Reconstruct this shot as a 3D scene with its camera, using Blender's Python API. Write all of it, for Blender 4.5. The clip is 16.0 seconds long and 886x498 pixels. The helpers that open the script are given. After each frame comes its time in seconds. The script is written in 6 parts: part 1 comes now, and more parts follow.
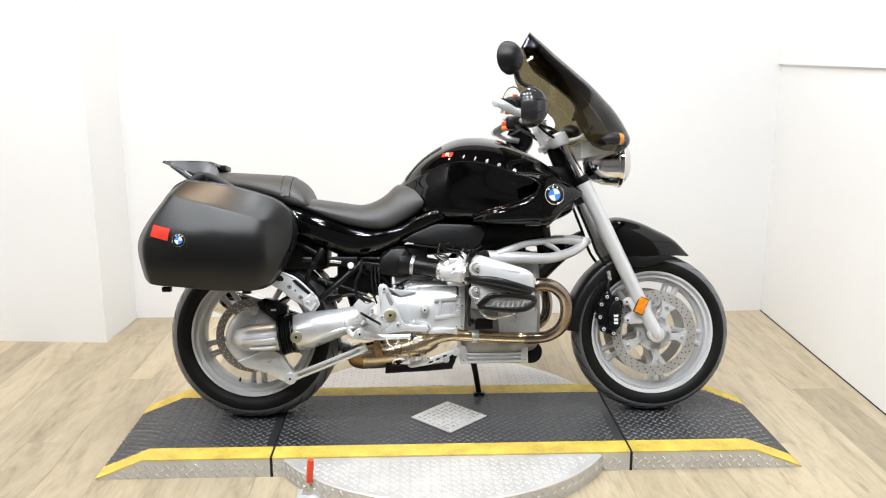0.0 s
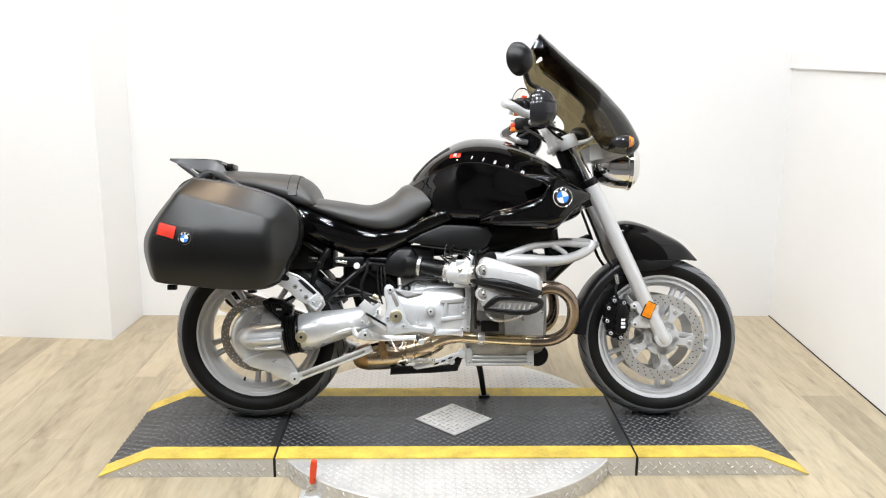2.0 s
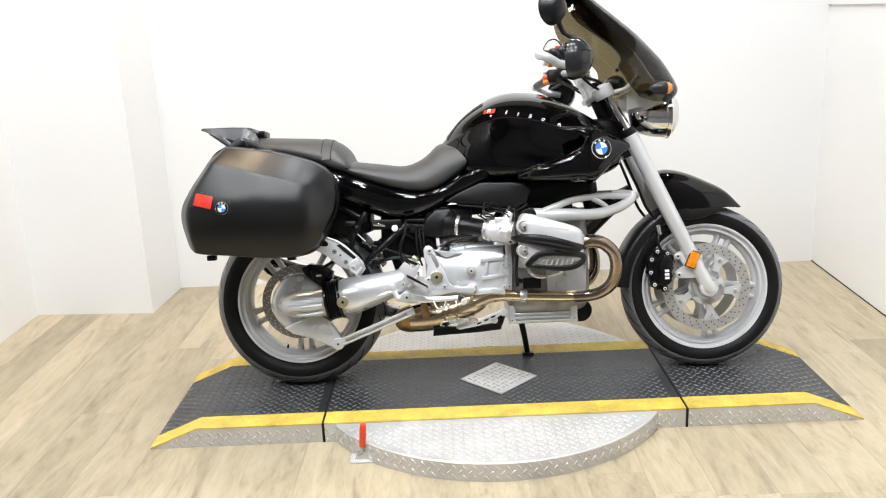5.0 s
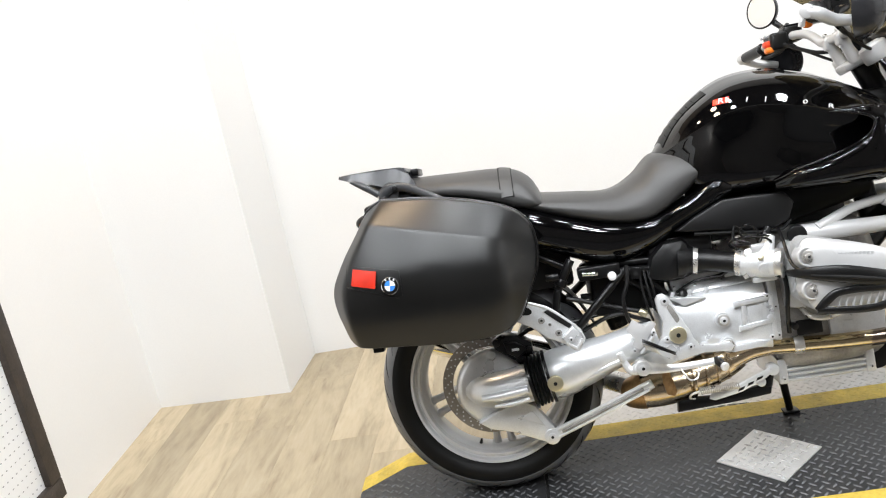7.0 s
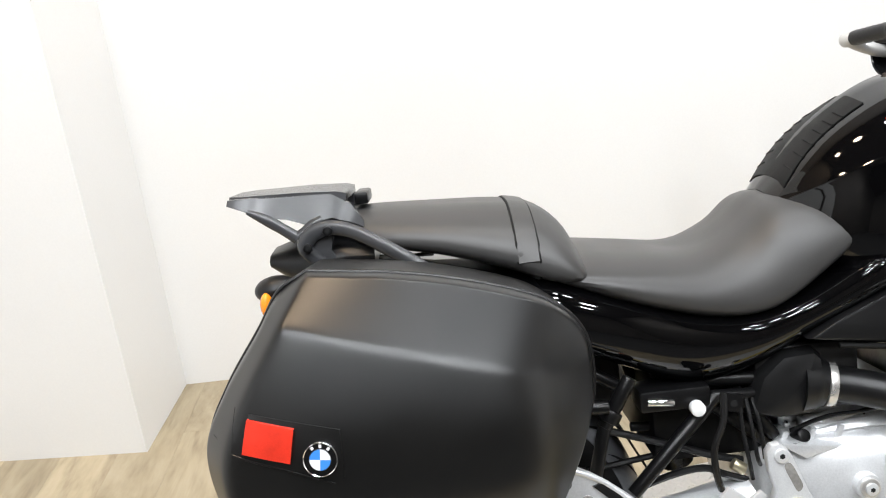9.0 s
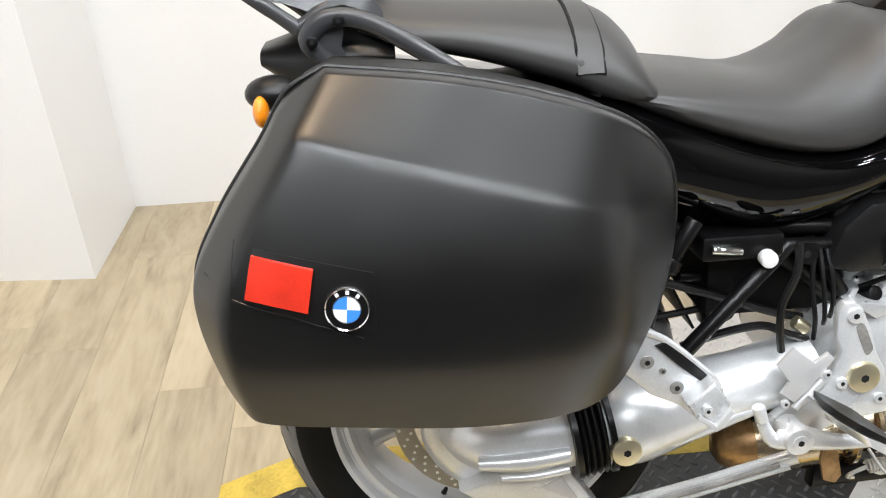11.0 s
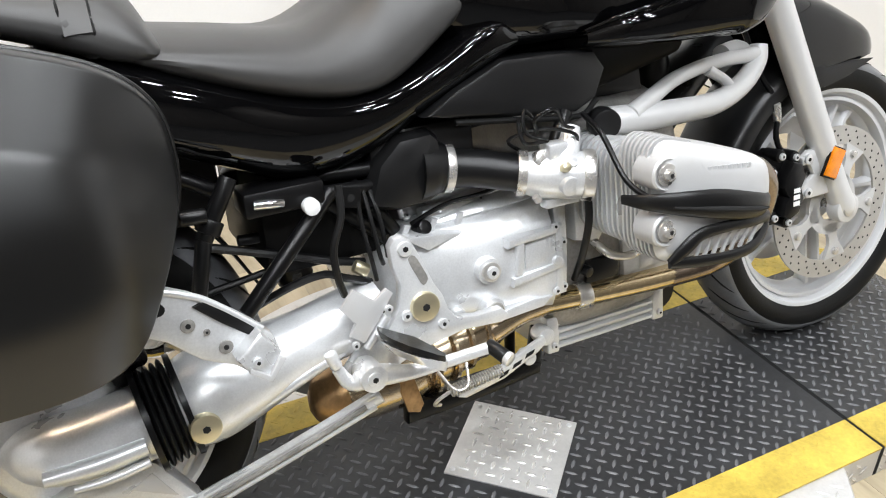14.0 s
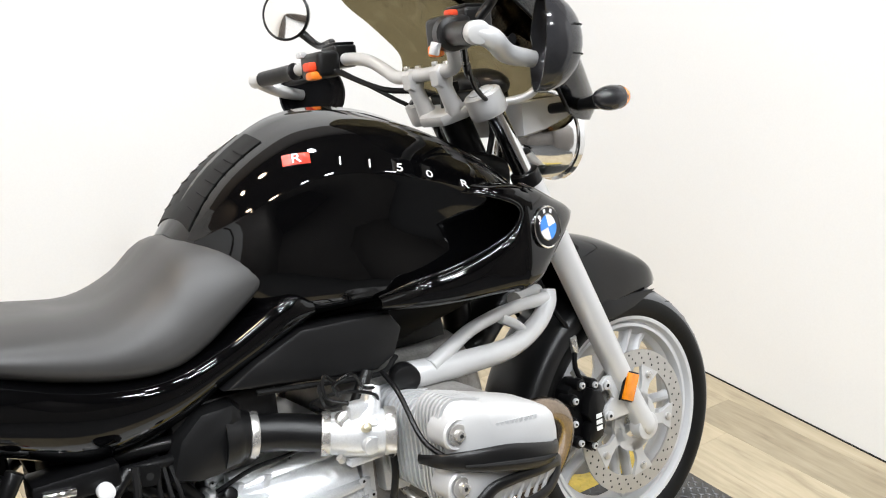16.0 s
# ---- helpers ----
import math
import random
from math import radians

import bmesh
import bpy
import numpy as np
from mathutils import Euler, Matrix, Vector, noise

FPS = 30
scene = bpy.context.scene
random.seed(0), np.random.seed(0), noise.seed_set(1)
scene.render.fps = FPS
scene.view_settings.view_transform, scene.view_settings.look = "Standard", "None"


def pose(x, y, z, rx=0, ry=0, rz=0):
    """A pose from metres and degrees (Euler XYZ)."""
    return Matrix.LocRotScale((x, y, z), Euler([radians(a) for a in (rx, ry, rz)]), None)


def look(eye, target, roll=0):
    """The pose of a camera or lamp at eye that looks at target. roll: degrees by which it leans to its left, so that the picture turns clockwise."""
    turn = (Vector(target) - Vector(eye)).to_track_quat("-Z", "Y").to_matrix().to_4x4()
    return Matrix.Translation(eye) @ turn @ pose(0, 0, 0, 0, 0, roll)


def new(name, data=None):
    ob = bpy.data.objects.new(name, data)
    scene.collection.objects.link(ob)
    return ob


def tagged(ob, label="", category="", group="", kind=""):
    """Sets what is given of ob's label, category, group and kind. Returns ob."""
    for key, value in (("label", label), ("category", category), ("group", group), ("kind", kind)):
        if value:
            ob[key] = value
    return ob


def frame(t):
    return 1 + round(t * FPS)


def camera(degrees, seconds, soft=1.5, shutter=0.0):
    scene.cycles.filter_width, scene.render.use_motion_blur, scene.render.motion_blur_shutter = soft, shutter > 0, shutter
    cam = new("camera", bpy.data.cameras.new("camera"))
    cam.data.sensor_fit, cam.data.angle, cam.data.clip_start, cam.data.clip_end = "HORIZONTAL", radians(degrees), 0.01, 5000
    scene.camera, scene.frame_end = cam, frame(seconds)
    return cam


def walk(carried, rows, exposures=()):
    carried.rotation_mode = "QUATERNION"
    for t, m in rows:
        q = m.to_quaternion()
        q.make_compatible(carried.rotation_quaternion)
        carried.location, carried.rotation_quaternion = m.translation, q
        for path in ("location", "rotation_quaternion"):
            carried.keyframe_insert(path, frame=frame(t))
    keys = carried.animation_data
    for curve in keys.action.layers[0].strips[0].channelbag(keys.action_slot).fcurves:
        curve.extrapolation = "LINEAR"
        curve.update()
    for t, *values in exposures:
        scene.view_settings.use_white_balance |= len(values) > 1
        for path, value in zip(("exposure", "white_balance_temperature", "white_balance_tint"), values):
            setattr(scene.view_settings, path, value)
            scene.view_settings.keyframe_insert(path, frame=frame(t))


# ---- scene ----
cam = camera(54.6, 16.0, soft=1.1)
PATH = [
    (0, (-0.152, -3.115, 1.409), (-0.084, -1.166, 0.962), -0.1),
    (0.5, (-0.15, -3.105, 1.407), (-0.083, -1.16, 0.95), 0.1),
    (1, (-0.153, -3.101, 1.407), (-0.097, -1.153, 0.956), 0.5),
    (1.5, (-0.147, -3.101, 1.41), (-0.09, -1.152, 0.966), 0.3),
    (2, (-0.148, -3.098, 1.407), (-0.098, -1.149, 0.962), 0.5),
    (2.5, (-0.147, -3.099, 1.408), (-0.098, -1.147, 0.975), 0.0),
    (3, (-0.147, -3.103, 1.412), (-0.083, -1.15, 0.984), 0.2),
    (3.2, (-0.147, -3.106, 1.413), (-0.071, -1.153, 0.986), 0.1),
    (5.3, (-0.216, -3.037, 1.391), (-0.283, -1.111, 0.855), -4.2),
    (5.5, (-0.267, -3.006, 1.39), (-0.324, -1.072, 0.884), -6.7),
    (6, (-0.339, -2.817, 1.356), (-0.481, -0.905, 0.787), -7.4),
    (6.1, (-0.354, -2.777, 1.36), (-0.524, -0.844, 0.873), -9.1),
    (6.5, (-0.405, -2.523, 1.389), (-0.659, -0.599, 0.904), -10.7),
    (7, (-0.555, -2.282, 1.401), (-0.772, -0.363, 0.88), -11.5),
    (7.5, (-0.622, -2.014, 1.385), (-0.697, -0.103, 0.798), -12.0),
    (7.6, (-0.619, -1.932, 1.391), (-0.708, -0.021, 0.807), -11.7),
    (7.8, (-0.62, -1.798, 1.396), (-0.705, 0.131, 0.876), -9.0),
    (8, (-0.602, -1.697, 1.397), (-0.743, 0.242, 0.927), -8.8),
    (8.2, (-0.628, -1.596, 1.395), (-0.735, 0.329, 0.862), -9.3),
    (10.3, (-0.852, -1.013, 1.344), (-0.692, 0.781, 0.474), -1.5),
    (10.5, (-0.862, -1.014, 1.323), (-0.721, 0.74, 0.372), -1.8),
    (11, (-0.862, -1.033, 1.278), (-0.749, 0.665, 0.227), -2.2),
    (11.5, (-0.852, -1.054, 1.214), (-0.709, 0.576, 0.064), -0.8),
    (12, (-0.851, -1.08, 1.142), (-0.702, 0.442, -0.147), 1.3),
    (12.5, (-0.828, -1.09, 1.132), (-0.622, 0.466, -0.108), 0.7),
    (13, (-0.783, -1.078, 1.145), (-0.405, 0.479, -0.052), 0.6),
    (13.3, (-0.752, -1.092, 1.152), (-0.263, 0.486, 0.025), -0.9),
    (13.5, (-0.727, -1.085, 1.171), (-0.187, 0.486, 0.058), -1.0),
    (13.9, (-0.716, -1.105, 1.186), (0.033, 0.441, 0.162), 0.3),
    (14, (-0.682, -1.095, 1.195), (0.107, 0.433, 0.175), 0.3),
    (14.5, (-0.64, -1.123, 1.233), (0.295, 0.377, 0.297), 2.7),
    (15, (-0.606, -1.13, 1.262), (0.447, 0.331, 0.392), 2.5),
    (15.5, (-0.59, -1.136, 1.314), (0.548, 0.327, 0.563), 1.9),
    (16, (-0.603, -1.153, 1.343), (0.528, 0.365, 0.695), 1.6),
]
walk(cam, [(t, look(eye, target, roll)) for t, eye, target, roll in PATH])

# ---- light ----
world = bpy.data.worlds.new("world")
scene.world = world
world.use_nodes = True
world.node_tree.nodes["Background"].inputs["Color"].default_value = (1.0, 0.97, 0.93, 1)
world.node_tree.nodes["Background"].inputs["Strength"].default_value = 0.1
scene.view_settings.exposure = 0.42


# ---- materials ----
def material(name, base, rough=0.5, metal=0.0, vary=0.12, scale=8.0, grain=90.0, bump=0.05, coat=0.0, rough_vary=0.12, ior=1.45, per_piece=0.0):
    """A surface with stains at one scale, grain at another and a fine relief."""
    m = bpy.data.materials.new(name)
    m.use_nodes = True
    nt = m.node_tree
    n, l = nt.nodes, nt.links
    b = n["Principled BSDF"]
    tc = n.new("ShaderNodeTexCoord")
    big, fine = n.new("ShaderNodeTexNoise"), n.new("ShaderNodeTexNoise")
    big.inputs["Scale"].default_value, big.inputs["Detail"].default_value = scale, 5.0
    fine.inputs["Scale"].default_value, fine.inputs["Detail"].default_value = grain, 3.0
    l.new(tc.outputs["Object"], big.inputs["Vector"])
    l.new(tc.outputs["Object"], fine.inputs["Vector"])
    add = n.new("ShaderNodeMath")
    add.operation = "MULTIPLY_ADD"
    l.new(big.outputs["Fac"], add.inputs[0])
    add.inputs[1].default_value = 0.7
    part_fine = n.new("ShaderNodeMath")
    part_fine.operation = "MULTIPLY"
    l.new(fine.outputs["Fac"], part_fine.inputs[0])
    part_fine.inputs[1].default_value = 0.3
    l.new(part_fine.outputs[0], add.inputs[2])
    ramp = n.new("ShaderNodeMapRange")
    ramp.inputs["From Min"].default_value, ramp.inputs["From Max"].default_value = 0.3, 0.7
    ramp.inputs["To Min"].default_value, ramp.inputs["To Max"].default_value = 1.0 - vary, 1.0 + vary
    l.new(add.outputs[0], ramp.inputs["Value"])
    mul = n.new("ShaderNodeMix")
    mul.data_type, mul.blend_type = "RGBA", "MULTIPLY"
    mul.inputs["Factor"].default_value = 1.0
    mul.inputs[6].default_value = base
    l.new(ramp.outputs[0], mul.inputs[7])
    out = mul.outputs[2]
    if per_piece:
        info = n.new("ShaderNodeObjectInfo")
        rr = n.new("ShaderNodeMapRange")
        rr.inputs["To Min"].default_value, rr.inputs["To Max"].default_value = 1.0 - per_piece, 1.0 + per_piece
        l.new(info.outputs["Random"], rr.inputs["Value"])
        mul2 = n.new("ShaderNodeMix")
        mul2.data_type, mul2.blend_type = "RGBA", "MULTIPLY"
        mul2.inputs["Factor"].default_value = 1.0
        l.new(out, mul2.inputs[6])
        l.new(rr.outputs[0], mul2.inputs[7])
        out = mul2.outputs[2]
    l.new(out, b.inputs["Base Color"])
    rv = n.new("ShaderNodeMapRange")
    rv.inputs["From Min"].default_value, rv.inputs["From Max"].default_value = 0.3, 0.7
    rv.inputs["To Min"].default_value, rv.inputs["To Max"].default_value = max(0.02, rough * (1 - rough_vary)), min(1.0, rough * (1 + rough_vary))
    l.new(big.outputs["Fac"], rv.inputs["Value"])
    l.new(rv.outputs[0], b.inputs["Roughness"])
    b.inputs["Metallic"].default_value, b.inputs["IOR"].default_value, b.inputs["Coat Weight"].default_value = metal, ior, coat
    b.inputs["Coat Roughness"].default_value = 0.03
    if bump:
        bp = n.new("ShaderNodeBump")
        bp.inputs["Strength"].default_value, bp.inputs["Distance"].default_value = bump, 0.002
        l.new(fine.outputs["Fac"], bp.inputs["Height"])
        l.new(bp.outputs[0], b.inputs["Normal"])
    return m


WALL = material("wall_paint", (0.785, 0.785, 0.78, 1), 0.6, vary=0.035, scale=0.9, grain=160, bump=0.04)
CEIL = material("ceiling_paint", (0.07, 0.058, 0.05, 1), 0.8, vary=0.03, scale=1.0, grain=60, bump=0.05)
# tone of the unseen walls, set dark so glossy black parts reflect less
BACKWALL = material("unseen_wall_dark", (0.17, 0.155, 0.14, 1), 0.7, vary=0.2, scale=1.0, grain=60, bump=0.05)
GLOSS = material("gloss_black_paint", (0.0014, 0.0014, 0.0016, 1), 0.04, vary=0.1, scale=3, grain=300, bump=0.0, coat=0.0, ior=1.44)
SATIN = material("satin_black_plastic", (0.0065, 0.0065, 0.0068, 1), 0.33, vary=0.22, scale=14, grain=500, bump=0.10, ior=1.38)
CASE = material("case_plastic", (0.0030, 0.0030, 0.0030, 1), 0.33, vary=0.3, scale=7, grain=600, bump=0.008, rough_vary=0.12, ior=1.52)
SEAT = material("seat_vinyl", (0.043, 0.042, 0.041, 1), 0.42, vary=0.16, scale=7, grain=900, bump=0.07, ior=1.46)
RACK = material("dark_grey_casting", (0.042, 0.043, 0.046, 1), 0.25, vary=0.12, scale=14, grain=500, bump=0.015)
RUBBER = material("tyre_rubber", (0.0048, 0.0047, 0.0046, 1), 0.5, vary=0.3, scale=12, grain=200, bump=0.12, ior=1.29)
# tread rubber lightened to stand in for the white wall's grazing reflection
SHEEN_TREAD = material("sheen_tread_rubber", (0.125, 0.128, 0.135, 1), 0.32, vary=0.25, scale=15, grain=240, bump=0.10)
DARK = material("black_metal", (0.0034, 0.0034, 0.0037, 1), 0.30, vary=0.25, scale=20, grain=300, bump=0.06, ior=1.36)
PITCH = material("matte_black_plastic", (0.004, 0.004, 0.004, 1), 0.5, vary=0.2, scale=14, grain=400, bump=0.08, ior=1.25)
GROOVE = material("groove_black", (0.006, 0.006, 0.006, 1), 0.9, vary=0.1, bump=0.0)
ALLOY = material("cast_alloy", (0.72, 0.73, 0.74, 1), 0.31, metal=0.5, vary=0.18, scale=12, grain=350, bump=0.03, rough_vary=0.15)
SILVER = material("silver_paint", (0.58, 0.58, 0.58, 1), 0.36, metal=0.28, vary=0.07, scale=10, grain=700, bump=0.02, rough_vary=0.05)
RIM = material("silver_wheel_paint", (0.62, 0.625, 0.635, 1), 0.38, metal=0.18, vary=0.06, scale=10, grain=700, bump=0.02, rough_vary=0.05)
FORK = material("silver_fork_paint", (0.66, 0.66, 0.66, 1), 0.36, metal=0.3, vary=0.05, scale=10, grain=700, bump=0.04)
ENGINE = material("dark_cast_alloy", (0.30, 0.29, 0.275, 1), 0.45, metal=0.4, vary=0.45, scale=16, grain=200, bump=0.2)
CHROME = material("chrome", (0.82, 0.82, 0.82, 1), 0.09, metal=1.0, vary=0.04, scale=20, grain=200, bump=0.0)
STEEL = material("brushed_steel", (0.62, 0.605, 0.58, 1), 0.28, metal=0.75, vary=0.15, scale=25, grain=300, bump=0.05)
DISC = material("brake_disc_steel", (0.50, 0.485, 0.46, 1), 0.40, metal=0.6, vary=0.10, scale=30, grain=500, bump=0.05)
DISCDARK = material("rear_disc_steel", (0.30, 0.275, 0.245, 1), 0.40, metal=0.6, vary=0.15, scale=30, grain=500, bump=0.05)
PIPE = material("header_pipe_steel", (0.30, 0.24, 0.19, 1), 0.20, metal=1.0, vary=0.35, scale=14, grain=120, bump=0.03)
BRONZE = material("straw_tinted_steel", (0.66, 0.54, 0.34, 1), 0.15, metal=1.0, vary=0.40, scale=9, grain=120, bump=0.03)
GOLD = material("heat_tinted_steel", (0.58, 0.47, 0.33, 1), 0.24, metal=1.0, vary=0.35, scale=11, grain=120, bump=0.05)
RUSTY = material("rusty_steel", (0.34, 0.21, 0.10, 1), 0.36, metal=0.85, vary=0.6, scale=25, grain=150, bump=0.2)
RED = material("red_reflector", (0.58, 0.028, 0.012, 1), 0.22, vary=0.18, scale=40, grain=700, bump=0.12, coat=0.6)
ORANGE = material("amber_reflector", (0.82, 0.25, 0.008, 1), 0.20, vary=0.25, scale=60, grain=700, bump=0.2, coat=0.6)
REDSW = material("red_switch_plastic", (0.75, 0.07, 0.02, 1), 0.4, vary=0.05, bump=0.02)
ORANGESW = material("orange_switch_plastic", (0.90, 0.22, 0.02, 1), 0.4, vary=0.05, bump=0.02)
WHITE = material("white_enamel", (0.80, 0.80, 0.80, 1), 0.25, vary=0.03, bump=0.0)
BLUE = material("blue_enamel", (0.05, 0.24, 0.72, 1), 0.25, vary=0.03, bump=0.0)
YELLOW = material("yellow_paint", (0.60, 0.44, 0.075, 1), 0.5, vary=0.34, scale=14, grain=120, bump=0.15)
MATBAR = material("worn_tread_bar", (0.13, 0.132, 0.138, 1), 0.24, vary=0.35, scale=9, grain=200, bump=0.05)
MAT = material("black_tread_plate", (0.027, 0.0275, 0.029, 1), 0.38, vary=0.45, scale=5, grain=120, bump=0.12, rough_vary=0.2)
TREAD = material("bare_tread_plate", (0.60, 0.59, 0.575, 1), 0.38, metal=0.4, vary=0.14, scale=7, grain=160, bump=0.06, rough_vary=0.1)
LUG = material("polished_tread_bar", (0.80, 0.79, 0.77, 1), 0.25, metal=0.6, vary=0.10, bump=0.02)
BRASS = material("yellow_zinc", (0.66, 0.60, 0.42, 1), 0.3, metal=0.9, vary=0.08, bump=0.02)
GUARD = material("glossy_guard_plastic", (0.022, 0.022, 0.024, 1), 0.14, vary=0.2, scale=20, grain=300, bump=0.02)
LENS = material("chrome_lens", (0.75, 0.73, 0.70, 1), 0.06, metal=1.0, vary=0.05, bump=0.0)
MIRROR = material("mirror_glass", (0.85, 0.85, 0.84, 1), 0.03, metal=1.0, vary=0.0, bump=0.0)


def glass(name, tint, rough=0.03, ior=1.45, mix=0.0):
    """A thin tinted sheet: clear share by tint, with its own gloss."""
    m = bpy.data.materials.new(name)
    m.use_nodes = True
    n, l = m.node_tree.nodes, m.node_tree.links
    n.remove(n["Principled BSDF"])
    t, g, f, x = n.new("ShaderNodeBsdfTransparent"), n.new("ShaderNodeBsdfGlossy"), n.new("ShaderNodeFresnel"), n.new("ShaderNodeMixShader")
    t.inputs["Color"].default_value = tint
    g.inputs["Roughness"].default_value = rough
    f.inputs["IOR"].default_value = ior
    l.new(f.outputs[0], x.inputs[0])
    l.new(t.outputs[0], x.inputs[1])
    l.new(g.outputs[0], x.inputs[2])
    l.new(x.outputs[0], n["Material Output"].inputs[0])
    return m


SMOKE = glass("smoked_acrylic", (0.42, 0.38, 0.28, 1))


def wood(name):
    """Vinyl plank: long grain, knots and a tone of its own for each board."""
    m = bpy.data.materials.new(name)
    m.use_nodes = True
    n, l = m.node_tree.nodes, m.node_tree.links
    b = n["Principled BSDF"]
    info, tc = n.new("ShaderNodeObjectInfo"), n.new("ShaderNodeTexCoord")
    shift = n.new("ShaderNodeVectorMath")
    shift.operation = "MULTIPLY_ADD"
    comb = n.new("ShaderNodeCombineXYZ")
    for i in range(3):
        l.new(info.outputs["Random"], comb.inputs[i])
    l.new(comb.outputs[0], shift.inputs[0])
    shift.inputs[1].default_value = (37.0, 53.0, 11.0)
    l.new(tc.outputs["Object"], shift.inputs[2])
    mp = n.new("ShaderNodeMapping")
    mp.inputs["Scale"].default_value = (9.0, 1.5, 1.0)
    l.new(shift.outputs[0], mp.inputs["Vector"])
    g1, g2 = n.new("ShaderNodeTexNoise"), n.new("ShaderNodeTexNoise")
    g1.inputs["Scale"].default_value, g1.inputs["Detail"].default_value, g1.inputs["Distortion"].default_value = 1.6, 8.0, 1.2
    g2.inputs["Scale"].default_value, g2.inputs["Detail"].default_value = 9.0, 4.0
    l.new(mp.outputs[0], g1.inputs["Vector"])
    l.new(mp.outputs[0], g2.inputs["Vector"])
    cr = n.new("ShaderNodeValToRGB")
    e = cr.color_ramp.elements
    e[0].position, e[0].color = 0.25, (0.22, 0.168, 0.105, 1)
    e[1].position, e[1].color = 0.72, (0.58, 0.50, 0.36, 1)
    for at, col in ((0.36, (0.37, 0.30, 0.20, 1)), (0.45, (0.45, 0.375, 0.25, 1)), (0.56, (0.52, 0.435, 0.295, 1))):
        e.new(at).color = col
    mixf = n.new("ShaderNodeMath")
    mixf.operation = "MULTIPLY_ADD"
    l.new(g2.outputs["Fac"], mixf.inputs[0])
    mixf.inputs[1].default_value = 0.3
    sc = n.new("ShaderNodeMath")
    sc.operation = "MULTIPLY"
    l.new(g1.outputs["Fac"], sc.inputs[0])
    sc.inputs[1].default_value = 0.7
    l.new(sc.outputs[0], mixf.inputs[2])
    l.new(mixf.outputs[0], cr.inputs[0])
    tone = n.new("ShaderNodeMapRange")
    tone.inputs["To Min"].default_value, tone.inputs["To Max"].default_value = 0.68, 0.96
    l.new(info.outputs["Random"], tone.inputs["Value"])
    mul = n.new("ShaderNodeMix")
    mul.data_type, mul.blend_type = "RGBA", "MULTIPLY"
    mul.inputs["Factor"].default_value = 1.0
    l.new(cr.outputs[0], mul.inputs[6])
    l.new(tone.outputs[0], mul.inputs[7])
    l.new(mul.outputs[2], b.inputs["Base Color"])
    b.inputs["Roughness"].default_value = 0.36
    bp = n.new("ShaderNodeBump")
    bp.inputs["Strength"].default_value, bp.inputs["Distance"].default_value = 0.12, 0.002
    l.new(g2.outputs["Fac"], bp.inputs["Height"])
    l.new(bp.outputs[0], b.inputs["Normal"])
    return m


WOOD = wood("vinyl_plank")


# ---- mesh helpers ----
def sliced(bm, x0, x1):
    """The part of a closed body between two planes of constant x."""
    for x, n in ((x0, -1), (x1, 1)):
        bmesh.ops.bisect_plane(bm, geom=list(bm.verts) + list(bm.edges) + list(bm.faces), plane_co=(x, 0, 0), plane_no=(n, 0, 0), clear_outer=True)
        bmesh.ops.holes_fill(bm, edges=[e for e in bm.edges if e.is_boundary])
    return bm



def mesh_of(name, bm, mat, sharp=38.0):
    """A mesh from bm: smooth, with edges sharper than that angle kept hard."""
    bmesh.ops.recalc_face_normals(bm, faces=bm.faces)
    lim = radians(sharp)
    for e in bm.edges:
        if len(e.link_faces) == 2 and e.calc_face_angle(0.0) > lim:
            e.smooth = False
    for f in bm.faces:
        f.smooth = True
    me = bpy.data.meshes.new(name)
    bm.to_mesh(me)
    bm.free()
    if mat:
        me.materials.append(mat)
    return me


def part(name, bm, mat, parent=None, label="", sharp=38.0):
    ob = new(name, mesh_of(name, bm, mat, sharp))
    if parent:
        ob.parent = parent
    return tagged(ob, label)


def thing(name, label, category, m=None, group="", kind=""):
    ob = new(name)
    ob.empty_display_size = 0.05
    if m:
        ob.matrix_basis = m
    return tagged(ob, label, category, group, kind)


def catmull(p, n):
    """Points along a smooth curve through p, n steps to a span."""
    p = [Vector(a) for a in p]
    q = [2 * p[0] - p[1]] + p + [2 * p[-1] - p[-2]]
    out = []
    for i in range(1, len(q) - 2):
        a, b, c, d = q[i - 1:i + 3]
        for k in range(n):
            t = k / n
            out.append(0.5 * (2 * b + (c - a) * t + (2 * a - 5 * b + 4 * c - d) * t * t + (3 * b - a - 3 * c + d) * t ** 3))
    return out + [p[-1]]


def loft(rings, caps=True, closed=True, bm=None):
    """Skin through rings of equal count."""
    bm = bm or bmesh.new()
    vs = [[bm.verts.new(p) for p in r] for r in rings]
    n = len(rings[0])
    for a, b in zip(vs, vs[1:]):
        for i in range(n if closed else n - 1):
            j = (i + 1) % n
            bm.faces.new((a[i], a[j], b[j], b[i]))
    if caps and closed:
        bm.faces.new(vs[0])
        bm.faces.new(vs[-1][::-1])
    return bm


